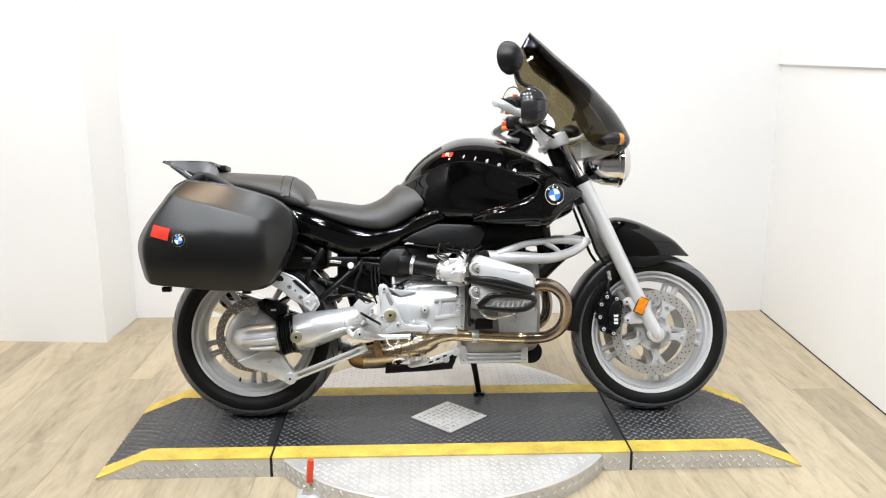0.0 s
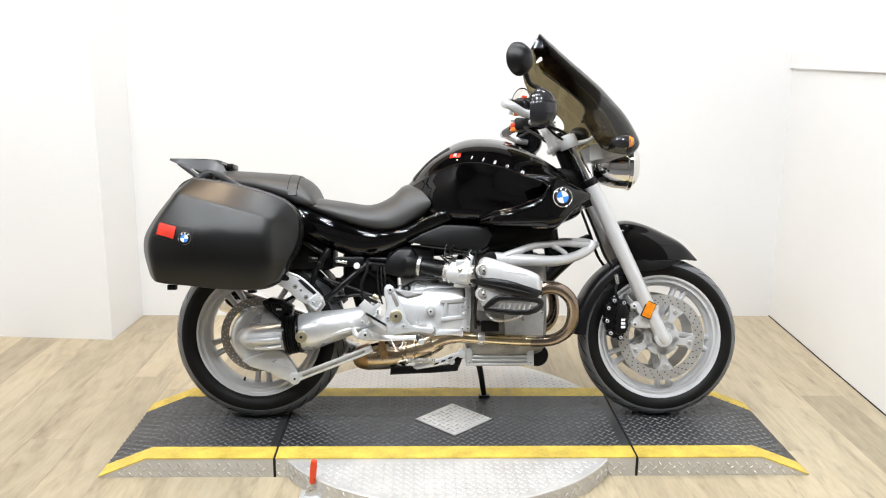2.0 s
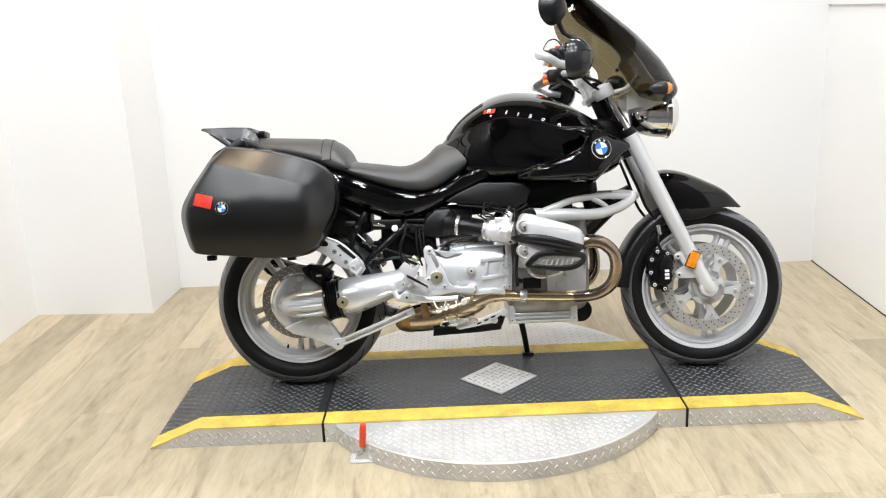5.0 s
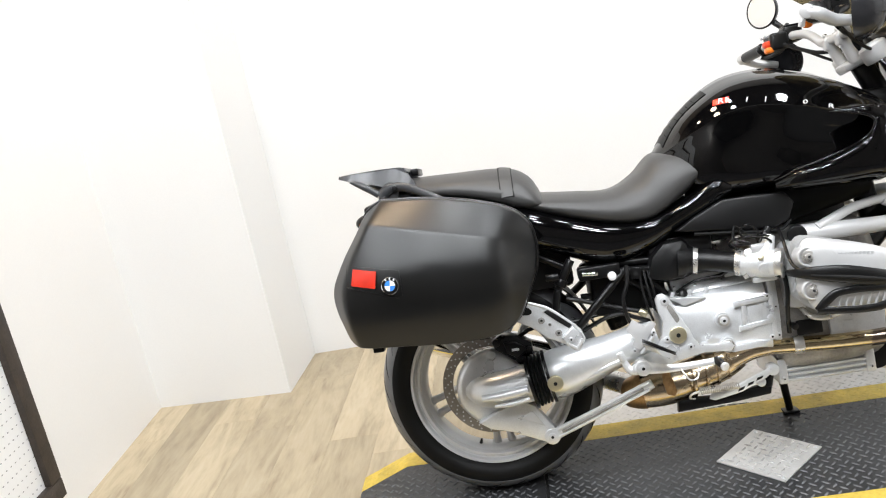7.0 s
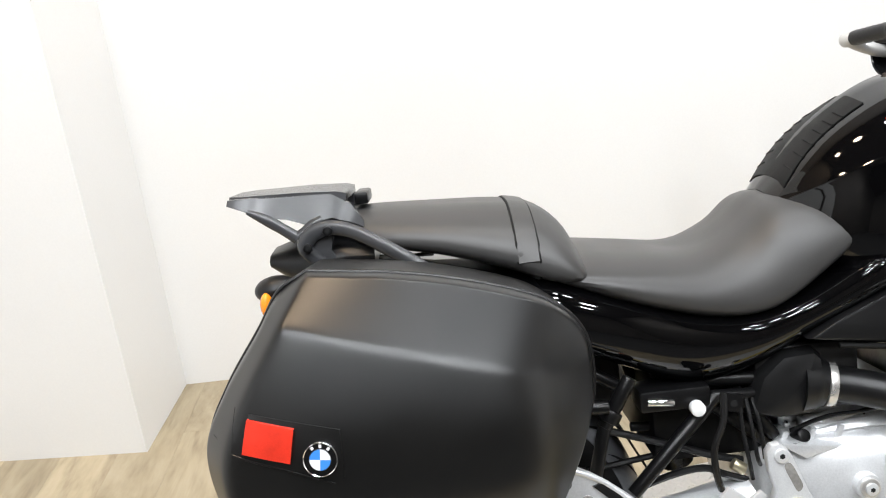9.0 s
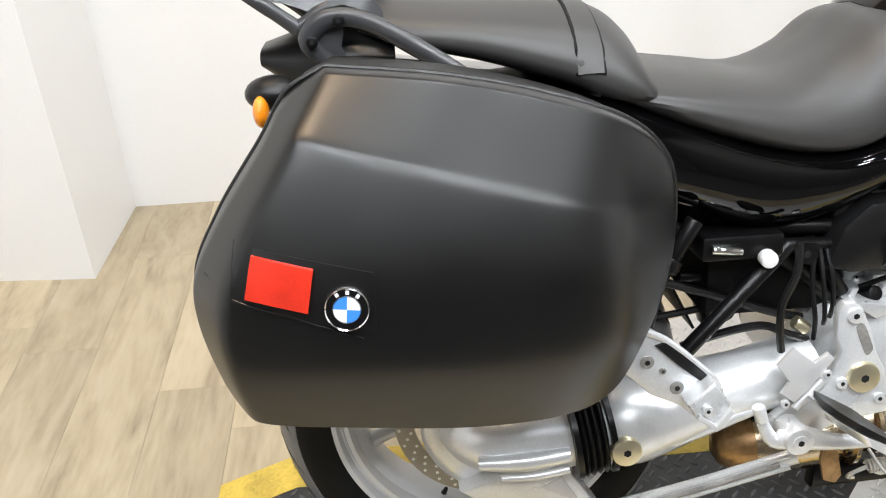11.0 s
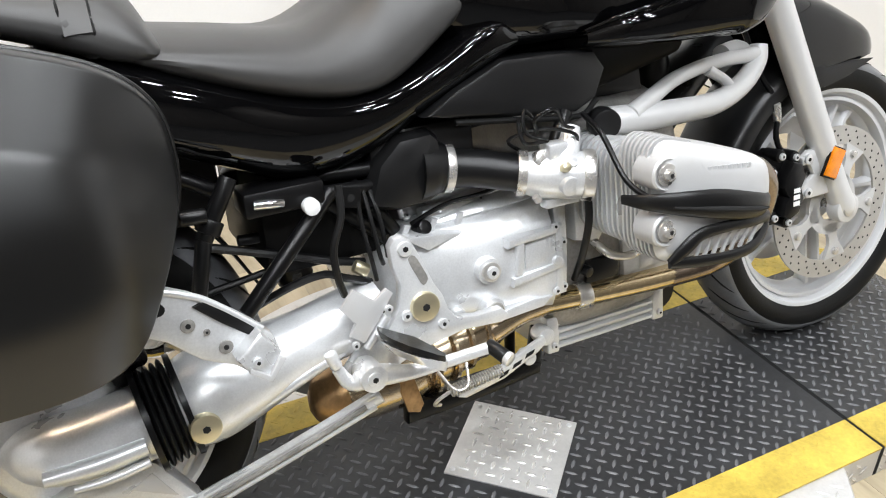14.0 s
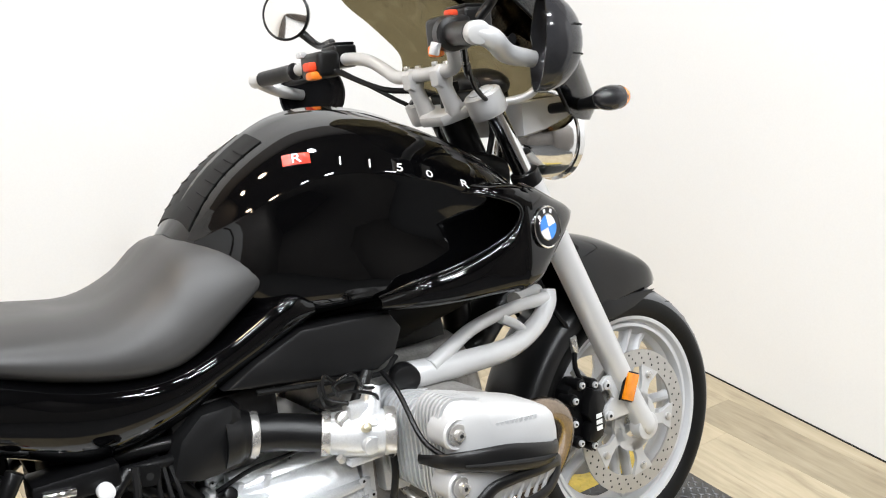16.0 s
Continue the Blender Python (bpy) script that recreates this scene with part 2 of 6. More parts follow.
def tube(points, radius, steps=4, segs=14, bm=None, flat=1.0, smooth=True):
    """A round bar through points; radius is a number or one for each point; flat squeezes it across y."""
    rs = radius if isinstance(radius, (list, tuple)) else [radius] * len(points)
    pr = [(*p, 0) for p in points]
    if smooth and len(points) > 2:
        c = catmull(points, steps)
        rr = [v.x for v in catmull([(r, 0, 0) for r in rs], steps)]
    else:
        c, rr = [Vector(p) for p in points], list(rs)
    rings = []
    side = None
    for i, p in enumerate(c):
        d = (c[min(i + 1, len(c) - 1)] - c[max(i - 1, 0)]).normalized()
        if side is None:
            side = d.cross(Vector((0, 1, 0)) if abs(d.y) < 0.9 else Vector((1, 0, 0))).normalized()
        side = (side - d * side.dot(d)).normalized()
        up = d.cross(side).normalized()
        rings.append([p + rr[i] * (math.cos(a) * side + math.sin(a) * up * flat) for a in (2 * math.pi * k / segs for k in range(segs))])
    return loft(rings, bm=bm)


def lathe(profile, centre=(0, 0, 0), segs=64, closed=True, bm=None, axis="y"):
    """Turn (radius, along) pairs about the y axis through centre; closed joins last to first."""
    bm = bm or bmesh.new()
    cx, cy, cz = centre

    def at(r, h, a):
        u, v = r * math.cos(a), r * math.sin(a)
        return {"y": (cx + u, cy + h, cz + v), "z": (cx + u, cy + v, cz + h), "x": (cx + h, cy + u, cz + v)}[axis]
    vs = [[bm.verts.new(at(r, h, 2 * math.pi * k / segs)) for r, h in profile] for k in range(segs)]
    n = len(profile)
    for k in range(segs):
        a, b = vs[k], vs[(k + 1) % segs]
        for i in range(n if closed else n - 1):
            j = (i + 1) % n
            bm.faces.new((a[i], b[i], b[j], a[j]))
    if not closed:
        bm.faces.new([v[0] for v in vs])
        bm.faces.new([v[-1] for v in vs][::-1])
    return bm


def rod(a, b, r, segs=16, bevel=0.0, bm=None, r2=None):
    """A straight pin from a to b with softened ends."""
    a, b = Vector(a), Vector(b)
    d = (b - a).normalized()
    e = min(bevel, (b - a).length * 0.45)
    r2 = r2 or r
    if e:
        return tube([a, a + d * e * 0.3, a + d * e, b - d * e, b - d * e * 0.3, b], [r - e, r - 0.3 * e, r, r2, r2 - 0.3 * e, r2 - e], segs=segs, bm=bm, smooth=False)
    return tube([a, b], [r, r2], segs=segs, bm=bm, smooth=False)


def bevelled(bm, w, segs=2):
    bmesh.ops.bevel(bm, geom=list(bm.edges), offset=w, segments=segs, profile=0.5, affect="EDGES", clamp_overlap=True)
    return bm


def box(x0, x1, y0, y1, z0, z1, bevel=0.0, segs=2, bm=None):
    b = bmesh.new()
    v = [b.verts.new(p) for p in ((x0, y0, z0), (x1, y0, z0), (x1, y1, z0), (x0, y1, z0), (x0, y0, z1), (x1, y0, z1), (x1, y1, z1), (x0, y1, z1))]
    for f in ((0, 3, 2, 1), (4, 5, 6, 7), (0, 1, 5, 4), (1, 2, 6, 5), (2, 3, 7, 6), (3, 0, 4, 7)):
        b.faces.new([v[i] for i in f])
    if bevel:
        bevelled(b, bevel, segs)
    return join(bm, b) if bm else b


def join(bm, other):
    """Add the mesh other to bm."""
    me = bpy.data.meshes.new("tmp")
    other.to_mesh(me)
    other.free()
    bm.from_mesh(me)
    bpy.data.meshes.remove(me)
    return bm


def plate(outline, y0, y1, bevel=0.003, bulge=0.0, steps=0, bm=None):
    """A plate from an (x, z) outline between y0 and y1, edges softened; steps rounds the outline."""
    if steps:
        o = [Vector((x, 0, z)) for x, z in outline]
        o = catmull(o[-1:] + o + o[:2], steps)[steps:-steps * 1 - 1]
        o = o[:len(outline) * steps]
        outline = [(p.x, p.z) for p in o]
    b = bmesh.new()
    f = b.faces.new([b.verts.new((x, y0, z)) for x, z in outline])
    r = bmesh.ops.extrude_face_region(b, geom=[f])
    for g in r["geom"]:
        if isinstance(g, bmesh.types.BMVert):
            g.co.y = y1
    if bevel:
        rim = [e for e in b.edges if abs(e.verts[0].co.y - e.verts[1].co.y) < 1e-6]
        bmesh.ops.bevel(b, geom=rim, offset=bevel, segments=2, profile=0.5, affect="EDGES", clamp_overlap=True)
    return join(bm, b) if bm else b


def skin(columns, nu=4, nv=3):
    """A fine grid through a coarse grid of points: columns of equal length."""
    cols = [catmull(c, nv) for c in columns]
    rows = [catmull([c[i] for c in cols], nu) for i in range(len(cols[0]))]
    return [[r[k] for r in rows] for k in range(len(rows[0]))]


def sheet(grid, bm=None):
    bm = bm or bmesh.new()
    vs = [[bm.verts.new(p) for p in c] for c in grid]
    for a, b in zip(vs, vs[1:]):
        for i in range(len(a) - 1):
            bm.faces.new((a[i], b[i], b[i + 1], a[i + 1]))
    return bm


def thicken(bm, d):
    """Give a sheet the thickness d."""
    bmesh.ops.recalc_face_normals(bm, faces=bm.faces)
    bmesh.ops.solidify(bm, geom=list(bm.faces), thickness=d)
    return bm


def symmetric(sections, nu=4, nv=3):
    """A closed body from half sections (x, [(y, z) from bottom middle to top middle]) mirrored across y."""
    g = skin([[(x, -y, z) for y, z in pts] for x, pts in sections], nu, nv)
    rings = [c + [Vector((p.x, -p.y, p.z)) for p in c[-2:0:-1]] for c in g]
    return loft(rings)


def mirrored(bm):
    """bm with its own mirror image across y = 0."""
    o = bm.copy()
    for v in o.verts:
        v.co.y = -v.co.y
    bmesh.ops.reverse_faces(o, faces=o.faces)
    return join(bm, o)


# ---- the room ----
def wall(name, a, b, z0, z1, thick, label, mat=None):
    """A wall from a to b (its face), thick metres away from the room."""
    (ax, ay), (bx, by) = a, b
    d = Vector((bx - ax, by - ay)).normalized()
    nx, ny = d.y * thick, -d.x * thick
    bm = bmesh.new()
    lo = [bm.verts.new((x, y, z0)) for x, y in ((ax, ay), (bx, by), (bx + nx, by + ny), (ax + nx, ay + ny))]
    hi = [bm.verts.new((v.co.x, v.co.y, z1)) for v in lo]
    bm.faces.new(lo[::-1])
    bm.faces.new(hi)
    for i in range(4):
        bm.faces.new((lo[i], lo[(i + 1) % 4], hi[(i + 1) % 4], hi[i]))
    return tagged(part(name, bm, mat or WALL), label, "wall", kind="structure")


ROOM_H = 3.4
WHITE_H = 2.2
# the BACKWALL pieces are out of view, dark to dim reflections in glossy parts
wall("wall_back_upper", (1.90, 1.56), (-2.45, 1.56), WHITE_H, ROOM_H, -0.14, "unseen upper wall, made dark to dim reflections", BACKWALL)
wall("wall_right_upper", (1.653, -1.5), (1.787, 1.56), WHITE_H, ROOM_H, 0.14, "unseen upper wall, made dark to dim reflections", BACKWALL)
wall("wall_left_upper", (-2.29, 1.56), (-2.29, -1.3), WHITE_H, ROOM_H, 0.14, "unseen upper wall, made dark to dim reflections", BACKWALL)
wall("wall_back", (1.90, 1.56), (-2.45, 1.56), 0.0, WHITE_H, -0.14, "white painted wall behind the motorcycle")
wall("wall_right_rear", (1.49, -5.2), (1.653, -1.5), 0.0, ROOM_H, 0.14, "unseen side wall, made dark to dim reflections", BACKWALL)
wall("wall_right", (1.653, -1.5), (1.787, 1.56), 0.0, WHITE_H, 0.14, "white painted side wall with a ledge")
wall("wall_left_rear", (-2.29, -1.3), (-2.29, -5.2), 0.0, ROOM_H, 0.14, "unseen side wall, made dark to dim reflections", BACKWALL)
wall("wall_left", (-2.29, 1.56), (-2.29, -1.3), 0.0, WHITE_H, 0.14, "white painted side wall")
wall("wall_front", (-2.45, -5.2), (1.60, -5.2), 0.0, ROOM_H, -0.14, "unseen wall closing the showroom, made dark to dim reflections", BACKWALL)
tagged(part("pillar", loft([[(-2.30, 1.064, z), (-1.686, 1.010, z), (-1.657, 1.562, z), (-2.30, 1.562, z)] for z in (0.0, WHITE_H)]), WALL), "white boxed-in pillar in the corner of the room", "pillar", kind="structure")
tagged(part("ledge", loft([[(1.787 - .044 * (1.555 - y) - .014, y, z0), (1.80, y, z0), (1.80, y, z1), (1.787 - .044 * (1.555 - y) - .014, y, z1)] for y in (-1.5, 1.555) for z0, z1 in ((1.345, 1.425),)]), WALL), "white ledge along the side wall", "ledge", kind="structure")
# thin black strip standing in for the shadow gap at the wall's foot
tagged(part("trim", loft([[(1.787 - .044 * (1.555 - y) - .004, y, 0.0), (1.80, y, 0.0), (1.80, y, .004), (1.787 - .044 * (1.555 - y) - .004, y, .004)] for y in (-1.5, 1.555)]), GROOVE), "black strip for the shade in the gap under the side wall", "trim", kind="structure")
tagged(part("ceiling", box(-2.45, 1.95, -5.35, 1.7, ROOM_H, ROOM_H + 0.12), CEIL), "dark ceiling with small round lamps", "ceiling", kind="structure")
floor = tagged(part("floor", box(-2.45, 1.95, -1.1, 1.7, -0.1, -0.0045), WOOD), "light oak vinyl plank floor", "floor", kind="structure")
# out-of-view floor in an invented dark tone that dims the case's lower reflections
DARK_FLOOR = material("unseen_floor_dark", (0.085, 0.084, 0.083, 1), 0.9, vary=0.2, scale=3.0, grain=200, bump=0.2)
tagged(part("floor_rear", box(-2.45, 1.95, -5.35, -1.1, -0.1, 0.0), DARK_FLOOR), "unseen floor behind, made dark to dim reflections", "floor", kind="structure")

# round downlights under the dark ceiling: white ones, and two warm ones near the back wall
LAMPS = [(-1.45 + .5 * k, -.75, 0) for k in range(5)] + [(-1.8 + .75 * k, .6, k < 2) for k in range(5)]
LAMPS += [(x, y, 0) for x in (-2.0, -1.05, -.1, .85) for y in (-1.6, -2.7)]


def lamp_material(name, colour, strength):
    m = bpy.data.materials.new(name)
    m.use_nodes = True
    b = m.node_tree.nodes["Principled BSDF"]
    b.inputs["Emission Color"].default_value = colour
    b.inputs["Emission Strength"].default_value = strength
    return m


GLOW = lamp_material("lamp_glow", (0.96, 1.0, 1.05, 1), 3.0)
WARM = lamp_material("warm_lamp_glow", (1.0, 0.74, 0.48, 1), 3.0)


def downlight(x, y, warm):
    t = thing("ceiling_light", "small round %s ceiling downlight" % ("warm white" if warm else "white"), "lamp", pose(x, y, ROOM_H), "ceiling lights")
    part("trim_ring", lathe([(0.110, -0.004), (0.126, -0.006), (0.131, 0.0), (0.110, 0.0)], segs=32, axis="z"), WHITE, t)
    part("diffuser", lathe([(0.001, -0.002), (0.110, -0.003), (0.110, 0.0), (0.001, 0.0)], segs=32, axis="z", closed=False), WARM if warm else GLOW, t)
    lamp = bpy.data.lights.new("downlight", "AREA")
    lamp.shape, lamp.size = "DISK", 0.22
    lamp.energy, lamp.color = (11.0, (1.0, 0.76, 0.52)) if warm else (10.5 if y > 0 else 7.5 if y > -1 else 18.5, (0.965, 1.0, 1.04))
    bulb = new("downlight_bulb", lamp)
    bulb.matrix_world = pose(x, y, ROOM_H - 0.008)
    return t


for lx, ly, lw in LAMPS:
    downlight(lx, ly, lw)

# daylight through glazing known only by its reflection, widened to add frontal fill
DAY = lamp_material("daylight_pane", (0.90, 0.95, 1.0, 1), 2.8)
win = tagged(part("window_1", box(-2.28, 1.42, -5.199, -5.197, 0.44, 2.36), DARK), "dark-framed glazing with daylight outside, widened as frontal fill light", "window", kind="structure")
for k in range(3):
    x0 = -2.22 + 1.21 * k
    part("pane", box(x0, x0 + 1.15, -5.196, -5.190, 0.50, 2.30), DAY, win, "bright window pane")
for x in (-2.28, -1.07, .14, 1.35):
    part("window_frame", box(x, x + .06, -5.197, -5.15, 0.44, 2.36, .004), DARK, win)
for z in (.44, 2.30):
    part("window_frame", box(-2.22, 1.35, -5.196, -5.15, z, z + .06, .004), DARK, win)


# ---- the turntable platform ----
PX0, PX1, FX0, FX1 = -1.238, 1.19, -1.074, 1.02
PY0, PY1, PZ = -0.418, 0.200, 0.07
GAP0, GAP1 = -0.643, 0.590


def lug(cx, cy, cz, ang, length, width, height, verts, faces, up=(0, 0, 1), along=(1, 0, 0)):
    """One raised tread bar, lens shaped, laid into the lists."""
    u, a = Vector(up), Vector(along)
    b = u.cross(a)
    c, s = math.cos(ang), math.sin(ang)
    e1, e2 = a * c + b * s, b * c - a * s
    o = Vector((cx, cy, cz))
    base = len(verts)
    for p, q, h in ((-0.5, 0, 0), (-0.2, -0.5, 0), (0.2, -0.5, 0), (0.5, 0, 0), (0.2, 0.5, 0), (-0.2, 0.5, 0), (-0.26, 0, 1), (0.26, 0, 1)):
        verts.append(o + e1 * (p * length) + e2 * (q * width) + u * (h * height))
    faces.extend([tuple(base + i for i in f) for f in ((0, 1, 6), (1, 2, 7, 6), (2, 3, 7), (3, 4, 7), (4, 5, 6, 7), (5, 0, 6))])


def lugs(name, places, mat, parent, label, length=0.025, width=0.0062, height=0.0030, **kw):
    verts, faces = [], []
    for x, y, z, a in places:
        lug(x, y, z, a, length, width, height, verts, faces, **kw)
    me = bpy.data.meshes.new(name)
    me.from_pydata(verts, [], faces)
    me.materials.append(mat)
    for f in me.polygons:
        f.use_smooth = True
    ob = new(name, me)
    ob.parent = parent
    return tagged(ob, label, kind="stuff")


def ramp_z(x):
    """Height of the platform's upper face at x."""
    if x < FX0:
        return 0.004 + (PZ - 0.004) * (x - PX0) / (FX0 - PX0)
    if x > FX1:
        return 0.004 + (PZ - 0.004) * (PX1 - x) / (PX1 - FX1)
    return PZ


def deck(x0, x1, y0, y1, z, t=0.004, bevel=0.0015):
    """A slab whose top follows the ramps."""
    xs = sorted({x0, x1, *[v for v in (FX0, FX1) if x0 < v < x1]})
    rings = [[(x, y0, ramp_z(x) + z - t), (x, y1, ramp_z(x) + z - t), (x, y1, ramp_z(x) + z), (x, y0, ramp_z(x) + z)] for x in xs]
    return loft(rings)


def solid(x0, x1, y0, y1, lower=0.0):
    """The body under the deck, down to the floor."""
    xs = sorted({x0, x1, *[v for v in (FX0, FX1) if x0 < v < x1]})
    return loft([[(x, y0, 0.0), (x, y1, 0.0), (x, y1, ramp_z(x) - lower), (x, y0, ramp_z(x) - lower)] for x in xs])


ROW, BAR, SLANT = 0.0166, 0.0332, 0.785


def treads(x0, x1, y0, y1):
    """Places of tread bars over a rectangle: rows slanted left and right in turn."""
    for j in range(int((y1 - y0) / ROW)):
        for i in range(int((x1 - x0) / BAR)):
            yield x0 + .010 + (i + .5 * (j % 2)) * BAR, y0 + .009 + j * ROW, SLANT if j % 2 else -SLANT


platform = thing("turntable_platform", "low motorcycle turntable with black tread plate, yellow edges and silver sides", "platform")
STRIPE = 0.085
for nm, x0, x1 in (("rear_ramp", PX0, GAP0 - 0.003), ("centre_section", GAP0 + 0.003, GAP1 - 0.003), ("front_ramp", GAP1 + 0.003, PX1)):
    sec = part(nm, solid(x0, x1, PY0, PY1, 0.004), TREAD, platform, "bare aluminium tread plate section")
    part("tread_deck", deck(x0 + 0.002, x1 - 0.002, PY0 + STRIPE, PY1 - STRIPE, 0.0), MAT, sec, "black tread plate")
    for ya, yb in ((PY0 - 0.001, PY0 + STRIPE), (PY1 - STRIPE, PY1 + 0.001)):
        part("edge_stripe", deck(x0 + 0.001, x1 - 0.001, ya, yb, 0.0006), YELLOW, sec, "worn yellow painted edge")
    pts, ypts, spts = [], [], []
    for x, y, a in treads(x0, x1, PY0, PY1):
        if abs(x + 0.026) + abs(y + 0.109) > 0.155:
            edge = y < PY0 + STRIPE or y > PY1 - STRIPE
            (ypts if edge else pts).append((x, y, ramp_z(x), a))
    for x, z, a in treads(x0, x1 - .008, 0.003, PZ):
        if z + 0.011 < ramp_z(x):
            spts.append((x, PY0 - .0005, z, a))
    lugs("tread_bar", pts, MATBAR, sec, "raised black tread bars")
    lugs("tread_bar", ypts, YELLOW, sec, "raised yellow tread bars", height=0.0018)
    lugs("tread_bar", spts, LUG, sec, "raised bare tread bars", up=(0, -1, 0), along=(1, 0, 0), height=0.0030)
for gx in (GAP0, GAP1):
    part("joint_filler", box(gx - .0045, gx + .0045, PY0 - .0008, PY1 + .0008, 0.0, PZ - .0015), GROOVE, platform, "dark joint between the sections")
# the diamond plate in the middle of the deck
dia = part("diamond_plate", plate([(-0.143, 0.0), (0.0, -0.143), (0.143, 0.0), (0.0, 0.143)], 0.0, 0.004, 0.001), TREAD, platform, "bare aluminium diamond-shaped tread plate")
dia.matrix_basis = pose(-0.026, -0.109, PZ, 90, 0, 0) @ pose(0, 0, 0, 0, 0, 0)
dpts = [(-0.026 + x, -0.109 + y, PZ + 0.004, a) for x, y, a in treads(-.15, .15, -.15, .15) if abs(x) + abs(y) < 0.126]
lugs("tread_bar", dpts, LUG, platform, "raised bare tread bars")
for dx, dy in ((-0.125, 0), (0.125, 0), (0, -0.125), (0, 0.125)):
    part("rivet", lathe([(0.001, 0.0032), (0.004, 0.0025), (0.0055, 0.0)], (-0.026 + dx, -0.109 + dy, PZ + 0.004), 12, closed=False, axis="z"), ALLOY, platform)

# the round base that it turns on
DCX, DCY, DR = -0.055, -0.075, 0.645
disc = part("turning_base", lathe([(0.3, 0.0), (DR, 0.0), (DR, 0.060), (DR - 0.004, 0.064), (0.3, 0.064)], (DCX, DCY, 0.0), 96, axis="z"), TREAD, platform, "round bare tread plate base")
bpts = [(DCX + x, DCY + y, 0.064, a) for x, y, a in treads(-DR, DR, -DR, DR) if x * x + y * y < (DR - 0.02) ** 2 and not PY0 - 0.012 < DCY + y < PY1 + 0.012]
lugs("tread_bar", bpts, TREAD, disc, "raised bare tread bars")
verts, faces = [], []
for k in range(122):
    for j, z in enumerate((0.014, 0.0306, 0.0472)):
        a = 2 * math.pi * (k + .5 * (j % 2)) / 122
        n_ = Vector((math.cos(a), math.sin(a), 0))
        lug(DCX + DR * n_.x, DCY + DR * n_.y, z, SLANT if j % 2 else -SLANT, 0.022, 0.0058, 0.0028, verts, faces, up=n_, along=(-n_.y, n_.x, 0))
me = bpy.data.meshes.new("tread_bar")
me.from_pydata(verts, [], faces)
me.materials.append(TREAD)
side_bars = new("tread_bar", me)
side_bars.parent = disc
tagged(side_bars, "raised bare tread bars on the rim", kind="stuff")

# red-handled floor lock beside the base
lock = thing("floor_lock", "small steel toggle lock with a red rubber grip on the floor", "lock", pose(-0.505, -0.545, 0.0))
part("base_plate", box(-0.035, 0.06, -0.03, 0.03, 0.0, 0.006, 0.002), ALLOY, lock)
part("bracket", plate([(-0.02, 0.005), (0.05, 0.005), (0.03, 0.03), (-0.01, 0.035)], -0.012, -0.006, 0.001), STEEL, lock)
part("lever", rod((0.0, -0.009, 0.02), (0.008, -0.009, 0.06), 0.005, bevel=0.001), STEEL, lock)
part("grip", tube([(0.006, -0.009, 0.05), (0.010, -0.009, 0.085), (0.014, -0.009, 0.125), (0.0145, -0.009, 0.13)], [0.009, 0.011, 0.010, 0.004]), REDSW, lock, "red rubber grip")
part("pivot_bolt", rod((0.0, -0.018, 0.02), (0.0, 0.0, 0.02), 0.006, 8, 0.001), STEEL, lock)


# ---- the motorcycle ----
# built upright (x ahead, z up from the tyres' contact), then leant over onto its side stand
bike = thing("motorcycle", "black touring motorcycle with silver boxer engine leaning on its side stand", "motorcycle", pose(-0.003, -0.057, 0.07, -12.0, 0, 0))
RW, FW = (-0.7435, 0.0, 0.312), (0.751, 0.0, 0.300)


def bolt(p, r, parent, mat=ALLOY, out=(0, -1, 0), h=0.006, name="bolt"):
    """A socket-head bolt with a recessed hex, facing out."""
    o = Vector(out).normalized()
    p = Vector(p)
    b = rod(p, p + o * h, r, 18, min(0.0015, r * 0.2))
    ob = part(name, b, mat, parent)
    part("socket", rod(p + o * (h - 0.0005), p + o * (h + 0.0006), r * 0.40, 6), GROOVE, ob)
    return ob


